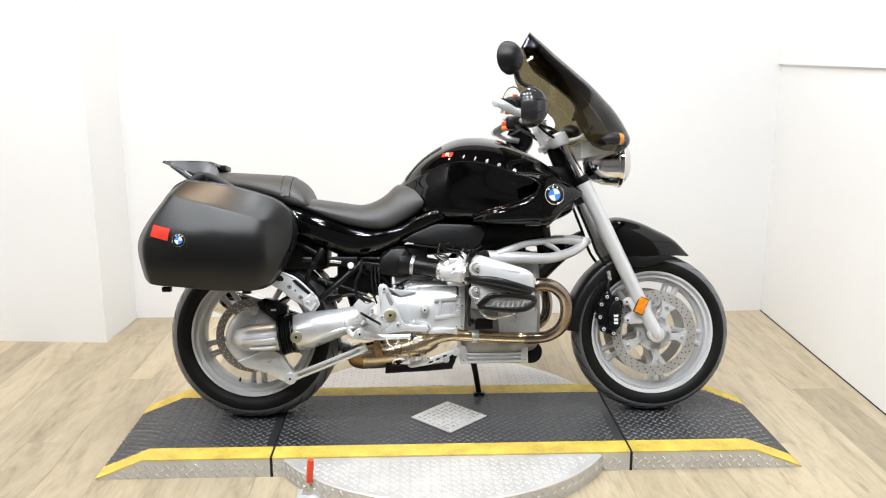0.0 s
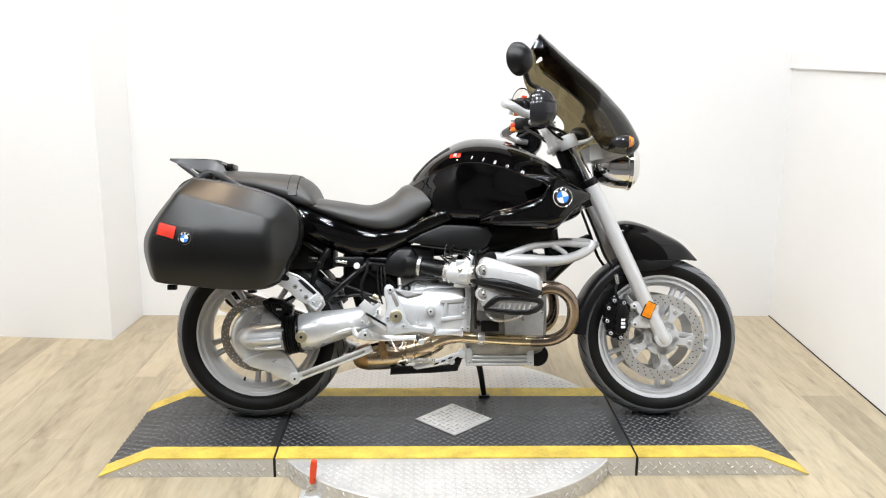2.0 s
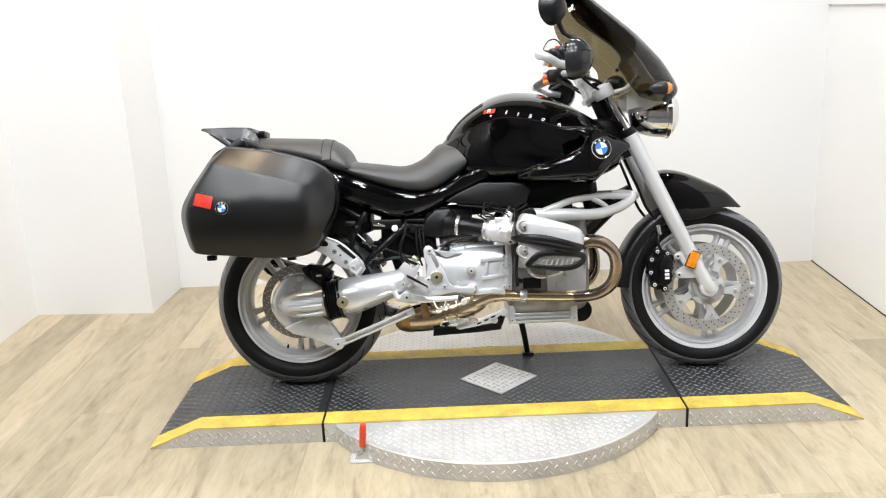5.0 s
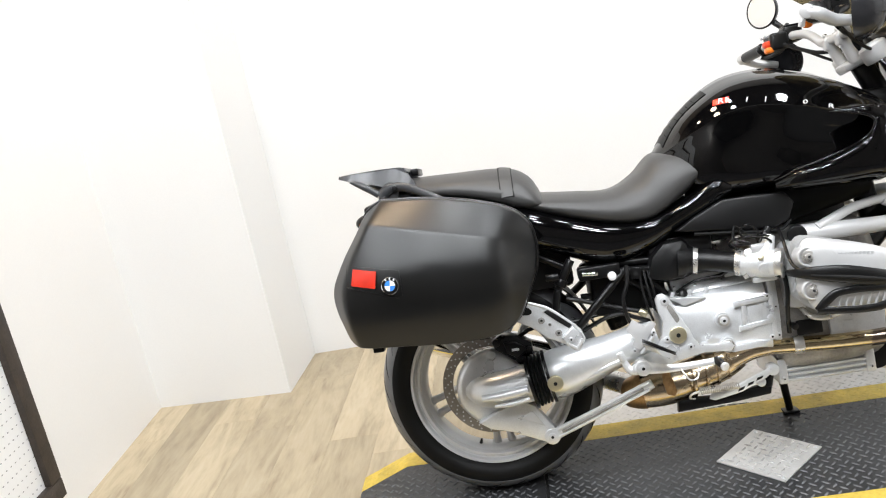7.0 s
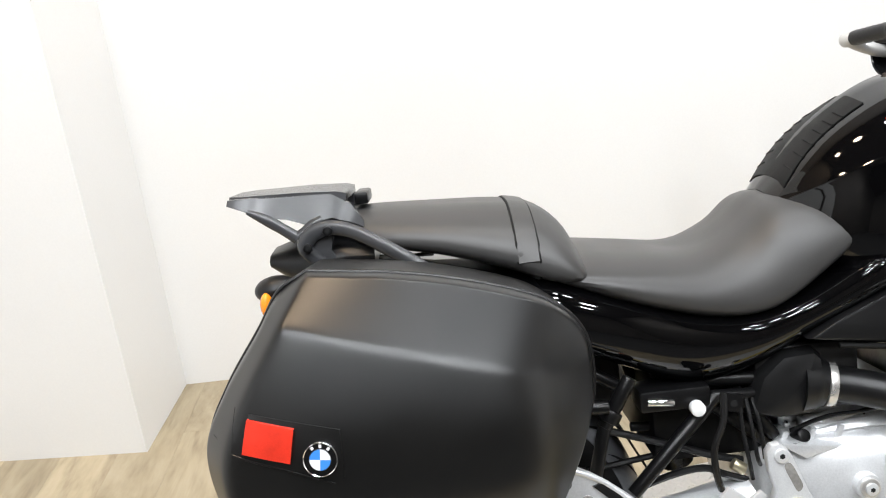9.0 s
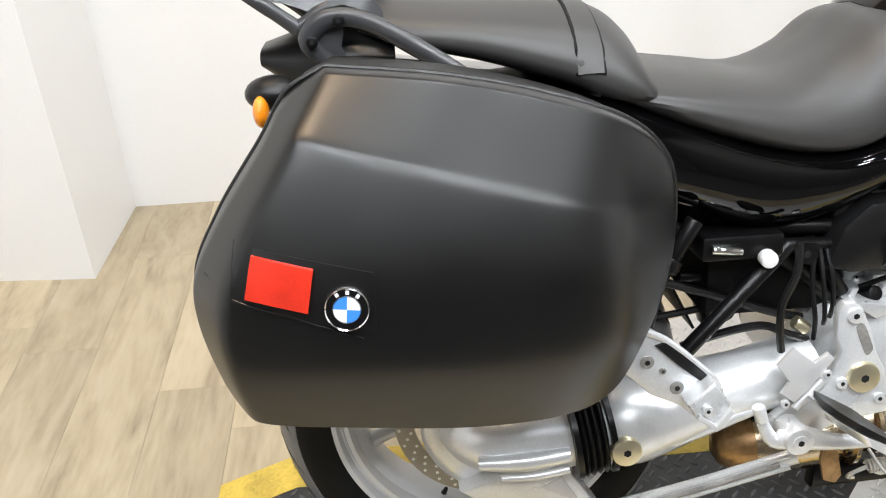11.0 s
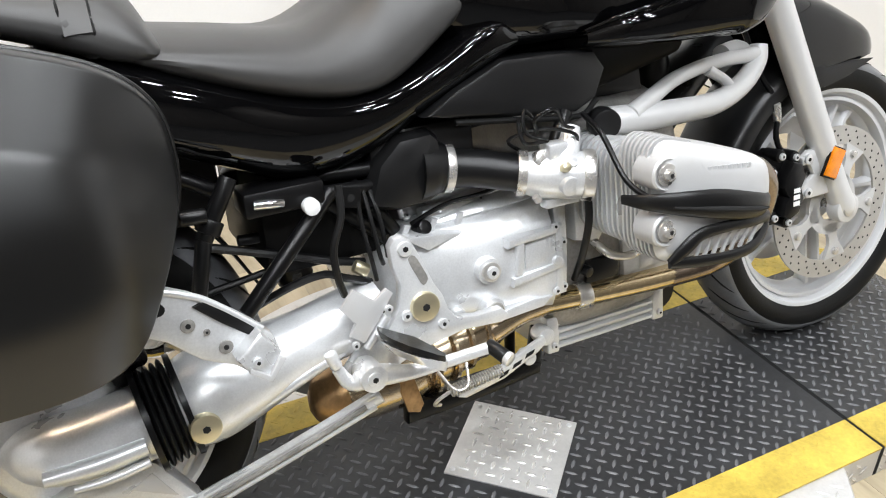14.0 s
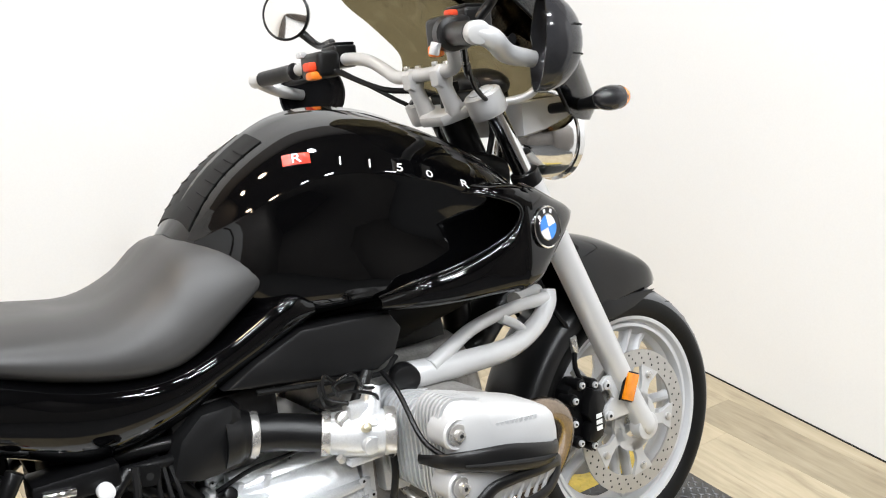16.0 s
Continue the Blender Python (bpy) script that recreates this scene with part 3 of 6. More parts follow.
def ring_tyre(c, R, w, rb, name, parent, label):
    h = w / 2
    prof = [(rb, h * 0.72), (rb + 0.006, h * 0.84), (rb + (R - rb) * 0.28, h * 0.97), (rb + (R - rb) * 0.44, h), (rb + (R - rb) * 0.58, h * 0.965), (rb + (R - rb) * 0.72, h * 0.85), (rb + (R - rb) * 0.84, h * 0.66), (rb + (R - rb) * 0.93, h * 0.42), (R - 0.0015, h * 0.18), (R, 0.0)]
    prof = prof + [(r, -y) for r, y in prof[-2::-1]]
    prof += [(rb - 0.004, -h * 0.6), (rb - 0.004, h * 0.6)]
    tyre = part(name, lathe(prof, c, 112), RUBBER, parent, label)
    crown = sorted((y, r) for r, y in prof[:10])

    def outline(y):
        pts = sorted({(q, r) for q, r in crown if r > rb + (R - rb) * .43})
        for (ya, ra), (yb, rb_) in zip(pts, pts[1:]):
            if y <= yb:
                return ra + (rb_ - ra) * (y - ya) / (yb - ya)
        return pts[-1][1]
    edge_ = [(outline(abs(h * q)) + .0012, h * q) for q in (-.94, -.85, -.75, -.66, -.54, -.42, -.3, -.18, 0, .18, .3, .42, .54, .66, .75, .85, .94)]
    # the tread band carries that sheen in its grey colour
    part("tread", lathe(edge_ + [(r - .004, y) for r, y in edge_[::-1]], c, 112), SHEEN_TREAD, tyre, "tread greyed to show the sheen of the wall")
    # slanting grooves that run from the shoulder to the crown
    verts, faces = [], []
    n = 26
    for k in range(n):
        for sgn in (-1, 1):
            a0 = 2 * math.pi * (k + (0.5 if sgn > 0 else 0)) / n
            base = len(verts)
            for i in range(11):
                t = i / 10
                y = sgn * h * (0.12 + 0.76 * t)
                r = outline(abs(y)) + 0.0020
                ang = a0 + 0.20 * t + 0.10 * t * t
                wd = 0.0045 * (1 - abs(2 * t - 1) ** 3) + 0.0008
                for s in (-1, 1):
                    an = ang + s * wd / R
                    verts.append((c[0] + r * math.cos(an), c[1] + y, c[2] + r * math.sin(an)))
            for i in range(10):
                q = base + 2 * i
                faces.append((q, q + 1, q + 3, q + 2))
    me = bpy.data.meshes.new("tread_groove")
    me.from_pydata(verts, [], faces)
    me.materials.append(GROOVE)
    g = new("tread_groove", me)
    g.parent = tyre
    tagged(g, "dark slanting tread grooves", kind="stuff")
    return tyre


def cast_rim(c, w, parent, hub_r, hub_w, spoke_w, turn):
    """A cast wheel: flanged rim, five pairs of slim spokes, hub."""
    h = w / 2
    prof = [(0.236, h), (0.2365, h - 0.006), (0.226, h - 0.012), (0.216, h - 0.016), (0.214, h - 0.030), (0.200, h - 0.040), (0.200, -h + 0.040), (0.214, -h + 0.030), (0.216, -h + 0.016), (0.226, -h + 0.012), (0.2365, -h + 0.006), (0.236, -h), (0.231, -h - 0.001), (0.224, -h + 0.001), (0.2215, -h + 0.006), (0.2190, -h + 0.018), (0.2160, -h + 0.019), (0.2140, -h + 0.011), (0.2070, -h + 0.0105), (0.2045, -h + 0.018), (0.203, -h + 0.032), (0.192, -h + 0.040), (0.190, -h + 0.046), (0.190, h - 0.046), (0.192, h - 0.040), (0.203, h - 0.032), (0.2045, h - 0.018), (0.2070, h - 0.0105), (0.2140, h - 0.011), (0.2160, h - 0.019), (0.2190, h - 0.018), (0.2215, h - 0.006), (0.224, h - 0.001), (0.231, h + 0.001)]
    rim = part("rim", lathe(prof, c, 96), RIM, parent, "silver cast alloy rim")
    for k in range(5):
        a = 2 * math.pi * k / 5 + turn
        for s in (-1, 1):
            u = Vector((math.cos(a), 0, math.sin(a)))
            v = Vector((-math.sin(a), 0, math.cos(a)))
            o = Vector(c)
            rings = []
            for r, off, ww, dd in ((hub_r * 0.8, 0.013, 0.012, 0.022), (hub_r + 0.02, 0.016, 0.0115, 0.020), (0.13, 0.018, 0.0105, 0.016), (0.175, 0.020, 0.0110, 0.015), (0.197, 0.023, 0.0150, 0.018)):
                m = o + u * r + v * (s * off)
                rings.append([m + v * (math.cos(q) * ww) + Vector((0, math.sin(q) * dd, 0)) for q in (2 * math.pi * i / 10 for i in range(10))])
            part("spoke", loft(rings), RIM, rim)
    part("hub", lathe([(0.018, hub_w), (hub_r * 0.75, hub_w), (hub_r * 0.85, hub_w * 0.8), (hub_r, hub_w * 0.4), (hub_r, -hub_w * 0.4), (hub_r * 0.85, -hub_w * 0.8), (hub_r * 0.75, -hub_w), (0.018, -hub_w)], c, 40), RIM, rim)
    return rim


def holes(c, y, radii, n, hr, parent, name="drill_hole", mat=None):
    """Rings of drilled holes, shown by their dark mouths."""
    verts, faces = [], []
    for j, (r, ph) in enumerate(radii):
        for k in range(n):
            a = 2 * math.pi * (k + ph) / n
            cx, cz = c[0] + r * math.cos(a), c[2] + r * math.sin(a)
            b = len(verts)
            verts += [(cx + hr * math.cos(q), y, cz + hr * math.sin(q)) for q in (2 * math.pi * i / 8 for i in range(8))]
            faces.append(tuple(range(b, b + 8)))
    me = bpy.data.meshes.new(name)
    me.from_pydata(verts, [], faces)
    me.materials.append(mat or GROOVE)
    ob = new(name, me)
    ob.parent = parent
    return tagged(ob, "drilled cooling holes", kind="stuff")


def brake_rotor(c, y, R, ri, parent, mat, side):
    d = part("brake_disc", lathe([(ri, y - 0.0025), (R, y - 0.0025), (R, y + 0.0025), (ri, y + 0.0025)], c, 96), mat, parent, "drilled steel brake disc")
    w = R - ri
    holes(c, y + side * 0.0029, [(ri + w * 0.22, 0.0), (ri + w * 0.5, 0.33), (ri + w * 0.78, 0.66)], 30, 0.0026, d, mat=ALLOY if mat == DISCDARK else None)
    return d


rear = part("rear_wheel", lathe([(0.012, 0.12), (0.012, -0.11), (0.004, -0.11), (0.004, 0.12)], RW, 20), STEEL, bike)
ring_tyre(RW, 0.316, 0.172, 0.226, "tyre", rear, "black road tyre with slanting grooves")
cast_rim(RW, 0.138, rear, 0.06, 0.05, 0.02, 2.217)
brake_rotor(RW, -0.085, 0.136, 0.107, rear, DISCDARK, -1)
part("tyre_valve", tube([(RW[0] - 0.070, -0.015, RW[2] - 0.194), (RW[0] - 0.063, -0.025, RW[2] - 0.176), (RW[0] - 0.060, -0.030, RW[2] - 0.166)], [0.006, 0.0045, 0.003]), DARK, rear)
front = part("front_wheel", rod((FW[0], -0.10, FW[2]), (FW[0], 0.10, FW[2]), 0.011, 20, 0.001), STEEL, bike)
ring_tyre(FW, 0.300, 0.122, 0.226, "tyre", front, "black road tyre with slanting grooves")
cast_rim(FW, 0.100, front, 0.05, 0.045, 0.02, 1.10)
for sy in (-1, 1):
    r_ = brake_rotor(FW, sy * 0.072, 0.160, 0.122, front, DISC, sy)
    carrier = part("disc_carrier", lathe([(0.036, sy * 0.072 - 0.004), (0.066, sy * 0.072 - 0.004), (0.066, sy * 0.072 + 0.004), (0.036, sy * 0.072 + 0.004)], FW, 40), SILVER, r_)
    for k in range(5):
        a = 2 * math.pi * k / 5 + 1.03
        u, v = Vector((math.cos(a), 0, math.sin(a))), Vector((-math.sin(a), 0, math.cos(a)))
        rings = []
        for r, off, ww in ((0.044, -0.004, 0.024), (0.058, -0.002, 0.015), (0.076, 0.002, 0.0115), (0.092, 0.005, 0.014), (0.108, 0.006, 0.023), (0.122, 0.006, 0.030)):
            m = Vector(FW) + u * r + v * off + Vector((0, sy * 0.072, 0))
            rings.append([m - v * ww + Vector((0, -0.004, 0)), m + v * ww + Vector((0, -0.004, 0)), m + v * ww + Vector((0, 0.004, 0)), m - v * ww + Vector((0, 0.004, 0))])
        part("carrier_arm", loft(rings), SILVER, r_)
        p = Vector(FW) + u * 0.108 + v * 0.006 + Vector((0, sy * 0.074, 0))
        part("rivet", rod(p, p + Vector((0, sy * 0.008, 0)), 0.0085, 16, 0.002), STEEL, r_)

# fuel tank, cowls, seat and tail
tank = part("fuel_tank", symmetric([
    (-0.195, [(0, 0.8000), (.0550, 0.8000), (.0800, 0.8300), (.0740, 0.8480), (.0695, 0.8522), (.0380, 0.8660), (0, 0.8710)]),
    (-0.12, [(0, 0.7350), (.1200, 0.7350), (.1580, 0.8100), (.1460, 0.8820), (.1390, 0.8960), (.0930, 0.9370), (0, 0.9580)]),
    (-0.03, [(0, 0.7250), (.1650, 0.7300), (.1960, 0.8200), (.1830, 0.9180), (.1750, 0.9350), (.1180, 0.9860), (0, 1.0200)]),
    (0.05, [(0, 0.7200), (.1900, 0.7350), (.2070, 0.8300), (.2040, 0.9250), (.1950, 0.9430), (.1200, 1.0040), (0, 1.0430)]),
    (0.15, [(0, 0.7150), (.2000, 0.7300), (.2080, 0.8200), (.2430, 0.9030), (.2360, 0.9215), (.1450, 0.9950), (0, 1.0390)]),
    (0.25, [(0, 0.7100), (.2000, 0.7300), (.2260, 0.8100), (.2560, 0.8700), (.2500, 0.8880), (.1550, 0.9630), (0, 1.0080)]),
    (0.35, [(0, 0.7100), (.1900, 0.7300), (.2230, 0.7900), (.2338, 0.8395), (.2250, 0.8523), (.1350, 0.9180), (0, 0.9450)]),
    (0.42, [(0, 0.7400), (.1400, 0.7500), (.1700, 0.7900), (.1700, 0.8260), (.1630, 0.8338), (.1000, 0.8680), (0, 0.8800)]),
    (0.45, [(0, 0.7700), (.1000, 0.7800), (.1200, 0.8000), (.1110, 0.8225), (.1060, 0.8270), (.0700, 0.8450), (0, 0.8500)]),
], 5, 4), GLOSS, bike, "gloss black fuel tank")
# winged cowl: a blade that rises to the front point, and the lobe that curls back over the scoop
blade = skin([
    [(.064, -.200, .740), (.064, -.205, .735), (.064, -.207, .730), (.064, -.205, .722), (.064, -.190, .716)],
    [(.11, -.238, .758), (.11, -.246, .750), (.11, -.248, .738), (.11, -.240, .720), (.11, -.20, .709)],
    [(.165, -.258, .771), (.165, -.268, .760), (.165, -.270, .742), (.165, -.258, .718), (.165, -.20, .705)],
    [(.22, -.272, .788), (.22, -.282, .775), (.22, -.283, .750), (.22, -.268, .718), (.22, -.20, .702)],
    [(.265, -.282, .808), (.265, -.290, .795), (.265, -.290, .760), (.265, -.276, .720), (.265, -.19, .700)],
    [(.288, -.288, .838), (.288, -.294, .824), (.288, -.293, .775), (.288, -.280, .720), (.288, -.18, .699)],
    [(.302, -.268, .884), (.302, -.289, .866), (.302, -.296, .800), (.302, -.281, .718), (.305, -.18, .698)],
    [(.34, -.245, .884), (.34, -.280, .866), (.34, -.290, .805), (.34, -.274, .728), (.338, -.17, .700)],
    [(.385, -.210, .868), (.385, -.262, .852), (.385, -.277, .815), (.385, -.262, .768), (.383, -.16, .748)],
    [(.425, -.175, .850), (.425, -.240, .840), (.425, -.257, .820), (.425, -.245, .797), (.425, -.16, .788)],
    [(.450, -.14, .836), (.450, -.212, .832), (.451, -.236, .820), (.450, -.220, .809), (.450, -.15, .806)],
], 5, 4)
lobe = skin([
    [(.200, -.248, .890), (.200, -.247, .893), (.200, -.244, .897), (.200, -.236, .902)],
    [(.235, -.279, .878), (.235, -.277, .885), (.235, -.268, .891), (.235, -.236, .899)],
    [(.265, -.288, .867), (.265, -.288, .879), (.265, -.276, .889), (.265, -.236, .896)],
    [(.290, -.290, .850), (.290, -.292, .870), (.290, -.277, .886), (.290, -.236, .892)],
    [(.312, -.294, .845), (.312, -.290, .866), (.312, -.272, .882), (.312, -.236, .887)],
], 5, 4)
RIMLINE = [(.064, -.200, .740), (.11, -.238, .758), (.165, -.258, .771), (.22, -.272, .788), (.265, -.282, .808), (.286, -.288, .828), (.290, -.290, .846), (.278, -.290, .860), (.250, -.284, .873), (.225, -.272, .881), (.200, -.250, .888)]
for s in (1, -1):
    cw = part("tank_cowl", thicken(sheet([[Vector((p.x, p.y * s, p.z)) for p in c] for c in blade]), 0.005), GLOSS, tank, "gloss black winged cowl", 50)
    part("cowl_lobe", thicken(sheet([[Vector((p.x, p.y * s, p.z)) for p in c] for c in lobe]), 0.004), GLOSS, cw, sharp=50)
    part("cowl_edge", tube([(x, y * s, z + .001) for x, y, z in RIMLINE], [.0022, .0036, .0042, .0042, .0042, .0042, .0042, .004, .0036, .003, .002], 5, 10), GLOSS, cw, "rolled cowl edge")
    if s == 1:
        right_cowl = cw


def roundel(p, n, r, parent, up=(0, 0, 1)):
    """A round badge: black ring, chrome edges, blue and white quarters."""
    n = Vector(n).normalized()
    q = n.to_track_quat("Z", "Y").to_matrix().to_4x4()
    x_axis = q.to_3x3() @ Vector((1, 0, 0))
    roll = math.atan2(x_axis.dot(Vector(up)), (q.to_3x3() @ Vector((0, 1, 0))).dot(Vector(up)))
    m = Matrix.Translation(Vector(p)) @ q @ Matrix.Rotation(-roll, 4, "Z")

    def fix(b):
        b.transform(m)
        return b
    badge = part("badge", fix(lathe([(0.001, 0.0012), (r * 0.96, 0.0012), (r, 0.0004), (r, -0.003), (0.001, -0.003)], segs=48, closed=False, axis="z")), DARK, parent, "round enamel badge with blue and white quarters")
    part("badge_ring", fix(lathe([(r * 0.95, 0.0012), (r, 0.0022), (r * 1.04, 0.0010), (r * 1.03, -0.003), (r * 0.95, -0.003)], segs=48, axis="z")), CHROME, badge)
    part("badge_ring", fix(lathe([(r * 0.60, 0.0010), (r * 0.63, 0.0020), (r * 0.66, 0.0010), (r * 0.63, -0.001)], segs=48, axis="z")), CHROME, badge)
    for k in range(4):
        b = bmesh.new()
        a0 = k * math.pi / 2
        lo = [b.verts.new((0, 0, 0.0016))] + [b.verts.new((r * 0.60 * math.cos(a0 + i * math.pi / 16), r * 0.60 * math.sin(a0 + i * math.pi / 16), 0.0016)) for i in range(9)]
        b.faces.new(lo)
        thicken(b, 0.001)
        part("badge_quarter", fix(b), BLUE if k % 2 else WHITE, badge)
    for k in range(3):
        a = math.pi / 2 + (k - 1) * -0.62
        b = box(-r * 0.08, r * 0.08, r * 0.72, r * 0.90, 0.0012, 0.0019)
        b.transform(Matrix.Rotation(a - math.pi / 2, 4, "Z"))
        part("badge_mark", fix(b), WHITE, badge)
    return badge


roundel((0.342, -0.2925, 0.812), (0.18, -1, 0.08), 0.034, right_cowl, up=(-0.2, 0, 1))

part("rider_seat", symmetric([
    (-0.565, [(0, .775), (.10, .775), (.165, .782), (.165, .795), (.10, .815), (0, .822)]),
    (-0.50, [(0, .74), (.12, .742), (.180, .762), (.172, .785), (.10, .808), (0, .812)]),
    (-0.42, [(0, .715), (.12, .716), (.182, .735), (.172, .770), (.10, .797), (0, .800)]),
    (-0.33, [(0, .690), (.12, .692), (.178, .712), (.168, .755), (.10, .787), (0, .790)]),
    (-0.26, [(0, .690), (.12, .692), (.172, .708), (.158, .770), (.10, .812), (0, .824)]),
    (-0.21, [(0, .705), (.12, .707), (.170, .728), (.150, .810), (.095, .852), (0, .866)]),
    (-0.15, [(0, .740), (.12, .742), (.165, .768), (.148, .828), (.09, .858), (0, .868)]),
    (-0.095, [(0, .780), (.11, .782), (.155, .798), (.145, .822), (.09, .848), (0, .858)]),
    (-0.082, [(0, .792), (.10, .794), (.150, .804), (.140, .815), (.09, .835), (0, .845)]),
], 4, 4), SEAT, bike, "black vinyl rider seat")
seat_rear = part("pillion_seat", symmetric([
    (-0.885, [(0, .872), (.06, .872), (.085, .882), (.08, .900), (.05, .912), (0, .916)]),
    (-0.84, [(0, .855), (.08, .855), (.125, .866), (.115, .890), (.06, .912), (0, .917)]),
    (-0.74, [(0, .835), (.10, .835), (.150, .848), (.140, .880), (.07, .906), (0, .911)]),
    (-0.64, [(0, .802), (.10, .803), (.168, .818), (.155, .862), (.08, .898), (0, .904)]),
    (-0.580, [(0, .780), (.11, .781), (.180, .793), (.167, .845), (.085, .885), (0, .891)]),
    (-0.543, [(0, .774), (.11, .774), (.182, .784), (.172, .818), (.085, .857), (0, .864)]),
    (-0.526, [(0, .774), (.11, .774), (.172, .782), (.164, .800), (.085, .828), (0, .834)]),
    (-0.518, [(0, .780), (.10, .780), (.155, .786), (.148, .795), (.08, .808), (0, .812)]),
], 4, 4), SEAT, bike, "black vinyl pillion seat")
bpy.context.view_layer.update()


def on_seat(x, a, lift):
    """The pillion seat's skin round a section at x, a degrees over from the right."""
    d = Vector((0, math.cos(radians(a)), -math.sin(radians(a))))
    hit, p, n, _ = seat_rear.ray_cast(Vector((x, 0, .80)) - d * .5, d)
    return p + n * lift


ARC = [-3 + 9.3 * k for k in range(21)]
part("seat_strap", thicken(sheet([[on_seat(x, a, .0030) for a in ARC] for x in (-.622, -.612, -.602, -.592)]), .0035), SEAT, seat_rear, "black stitched seat strap", 60)
for x in (-.6235, -.5905):
    part("stitching", tube([on_seat(x, a, .0006) for a in ARC], .0018, segs=6, smooth=False), GROOVE, seat_rear)

fairing = part("side_fairing", symmetric([
    (-0.90, [(0, .800), (.080, .800), (.127, .815), (.117, .831), (.072, .839), (0, .844)]),
    (-0.75, [(0, .740), (.110, .740), (.162, .755), (.154, .791), (.112, .809), (0, .814)]),
    (-0.60, [(0, .690), (.120, .690), (.182, .705), (.180, .765), (.132, .794), (0, .794)]),
    (-0.55, [(0, .665), (.120, .668), (.184, .685), (.188, .748), (.142, .779), (0, .779)]),
    (-0.47, [(0, .625), (.120, .628), (.180, .650), (.192, .712), (.152, .746), (0, .746)]),
    (-0.37, [(0, .583), (.120, .588), (.170, .612), (.188, .674), (.152, .709), (0, .709)]),
    (-0.27, [(0, .600), (.120, .604), (.167, .625), (.184, .669), (.152, .694), (0, .694)]),
    (-0.18, [(0, .645), (.120, .648), (.170, .668), (.182, .700), (.152, .719), (0, .719)]),
    (-0.08, [(0, .700), (.120, .702), (.177, .715), (.187, .752), (.157, .769), (0, .769)]),
    (-0.04, [(0, .722), (.120, .724), (.177, .732), (.182, .748), (.157, .754), (0, .754)]),
], 4, 4), GLOSS, bike, "gloss black side fairing under the seat")
for s in (-1, 1):
    cv = part("intake_cover", plate([(-.196, .654), (-.144, .684), (-.068, .716), (.009, .714), (.088, .708), (.108, .680), (.090, .638), (.055, .621), (-.055, .634), (-.150, .646)], s * .188, s * .13, .007), SATIN, bike, "satin black intake cover")
    part("cover_lip", tube([(-.150, s * .186, .640), (-.055, s * .188, .628), (.055, s * .188, .615), (.095, s * .180, .634)], .0045, 4, 8), PITCH, cv)

# pannier: rings run from the body side out to the bulging lid
CASE_OUT = [(-.915, .868), (-.80, .853), (-.70, .830), (-.61, .797), (-.565, .755), (-.553, .700), (-.560, .645), (-.590, .580), (-.625, .522), (-.68, .497), (-.78, .494), (-.90, .506), (-1.032, .523), (-1.058, .578), (-1.070, .657), (-1.037, .727), (-.985, .800), (-.955, .845)]
CC = Vector((-.80, 0, .675))


def case_ring(kind):
    out = []
    for i, (x, z) in enumerate(CASE_OUT):
        s, y = kind[i] if isinstance(kind, list) else kind
        out.append(Vector((CC.x + (x - CC.x) * s, -y, CC.z + (z - CC.z) * s)))
    return catmull(out + out[:1], 16)[:-1]


def between(key, x):
    """Smooth table look-up: a curve through the pairs of key."""
    if x <= key[0][0]:
        return key[0][1]
    if x >= key[-1][0]:
        return key[-1][1]
    slope = [(key[min(i + 1, len(key) - 1)][1] - key[max(i - 1, 0)][1]) / (key[min(i + 1, len(key) - 1)][0] - key[max(i - 1, 0)][0]) for i in range(len(key))]
    for i in range(len(key) - 1):
        (xa, ya), (xb, yb) = key[i], key[i + 1]
        if x <= xb:
            h = xb - xa
            t = (x - xa) / h
            return ya * (2 * t ** 3 - 3 * t * t + 1) + yb * (3 * t * t - 2 * t ** 3) + h * (slope[i] * (t ** 3 - 2 * t * t + t) + slope[i + 1] * (t ** 3 - t * t))


def soft(v, w):
    return 0.5 * (v + math.sqrt(v * v + w * w))


def lid_depth(x, z):
    """How far out the lid stands at (x, z): a nearly flat face, a sloping top above a crisp crease, a bevelled rear edge, a drawn-in foot."""
    y = between([(-1.08, .455), (-1.0, .470), (-.9, .480), (-.8, .482), (-.72, .477), (-.67, .468), (-.635, .450), (-.605, .420), (-.575, .385), (-.54, .340)], x)
    crease = .818 - .285 * (x + .955)
    rim = between([(-.955, .872), (-.80, .862), (-.70, .842), (-.61, .810), (-.565, .775)], x)
    fall = y - .36 * soft(crease - .68, .03) - .350
    y -= .36 * soft(z - .68, .03) if z < crease else .36 * soft(crease - .68, .03)
    y -= max(.0, fall) / max(.03, rim - crease) * soft(z - crease, .003)
    edge = between([(.50, -1.012), (.58, -1.024), (.66, -1.026), (.73, -.998), (.80, -.955), (.86, -.918)], z)
    y -= 1.7 * soft(edge - x, .006)
    fold = .684 - .41 * (x + 1.045)
    y -= .035 * soft(fold - z, .010)
    return max(.336, y - 0.52 * soft(.595 - z, .03))


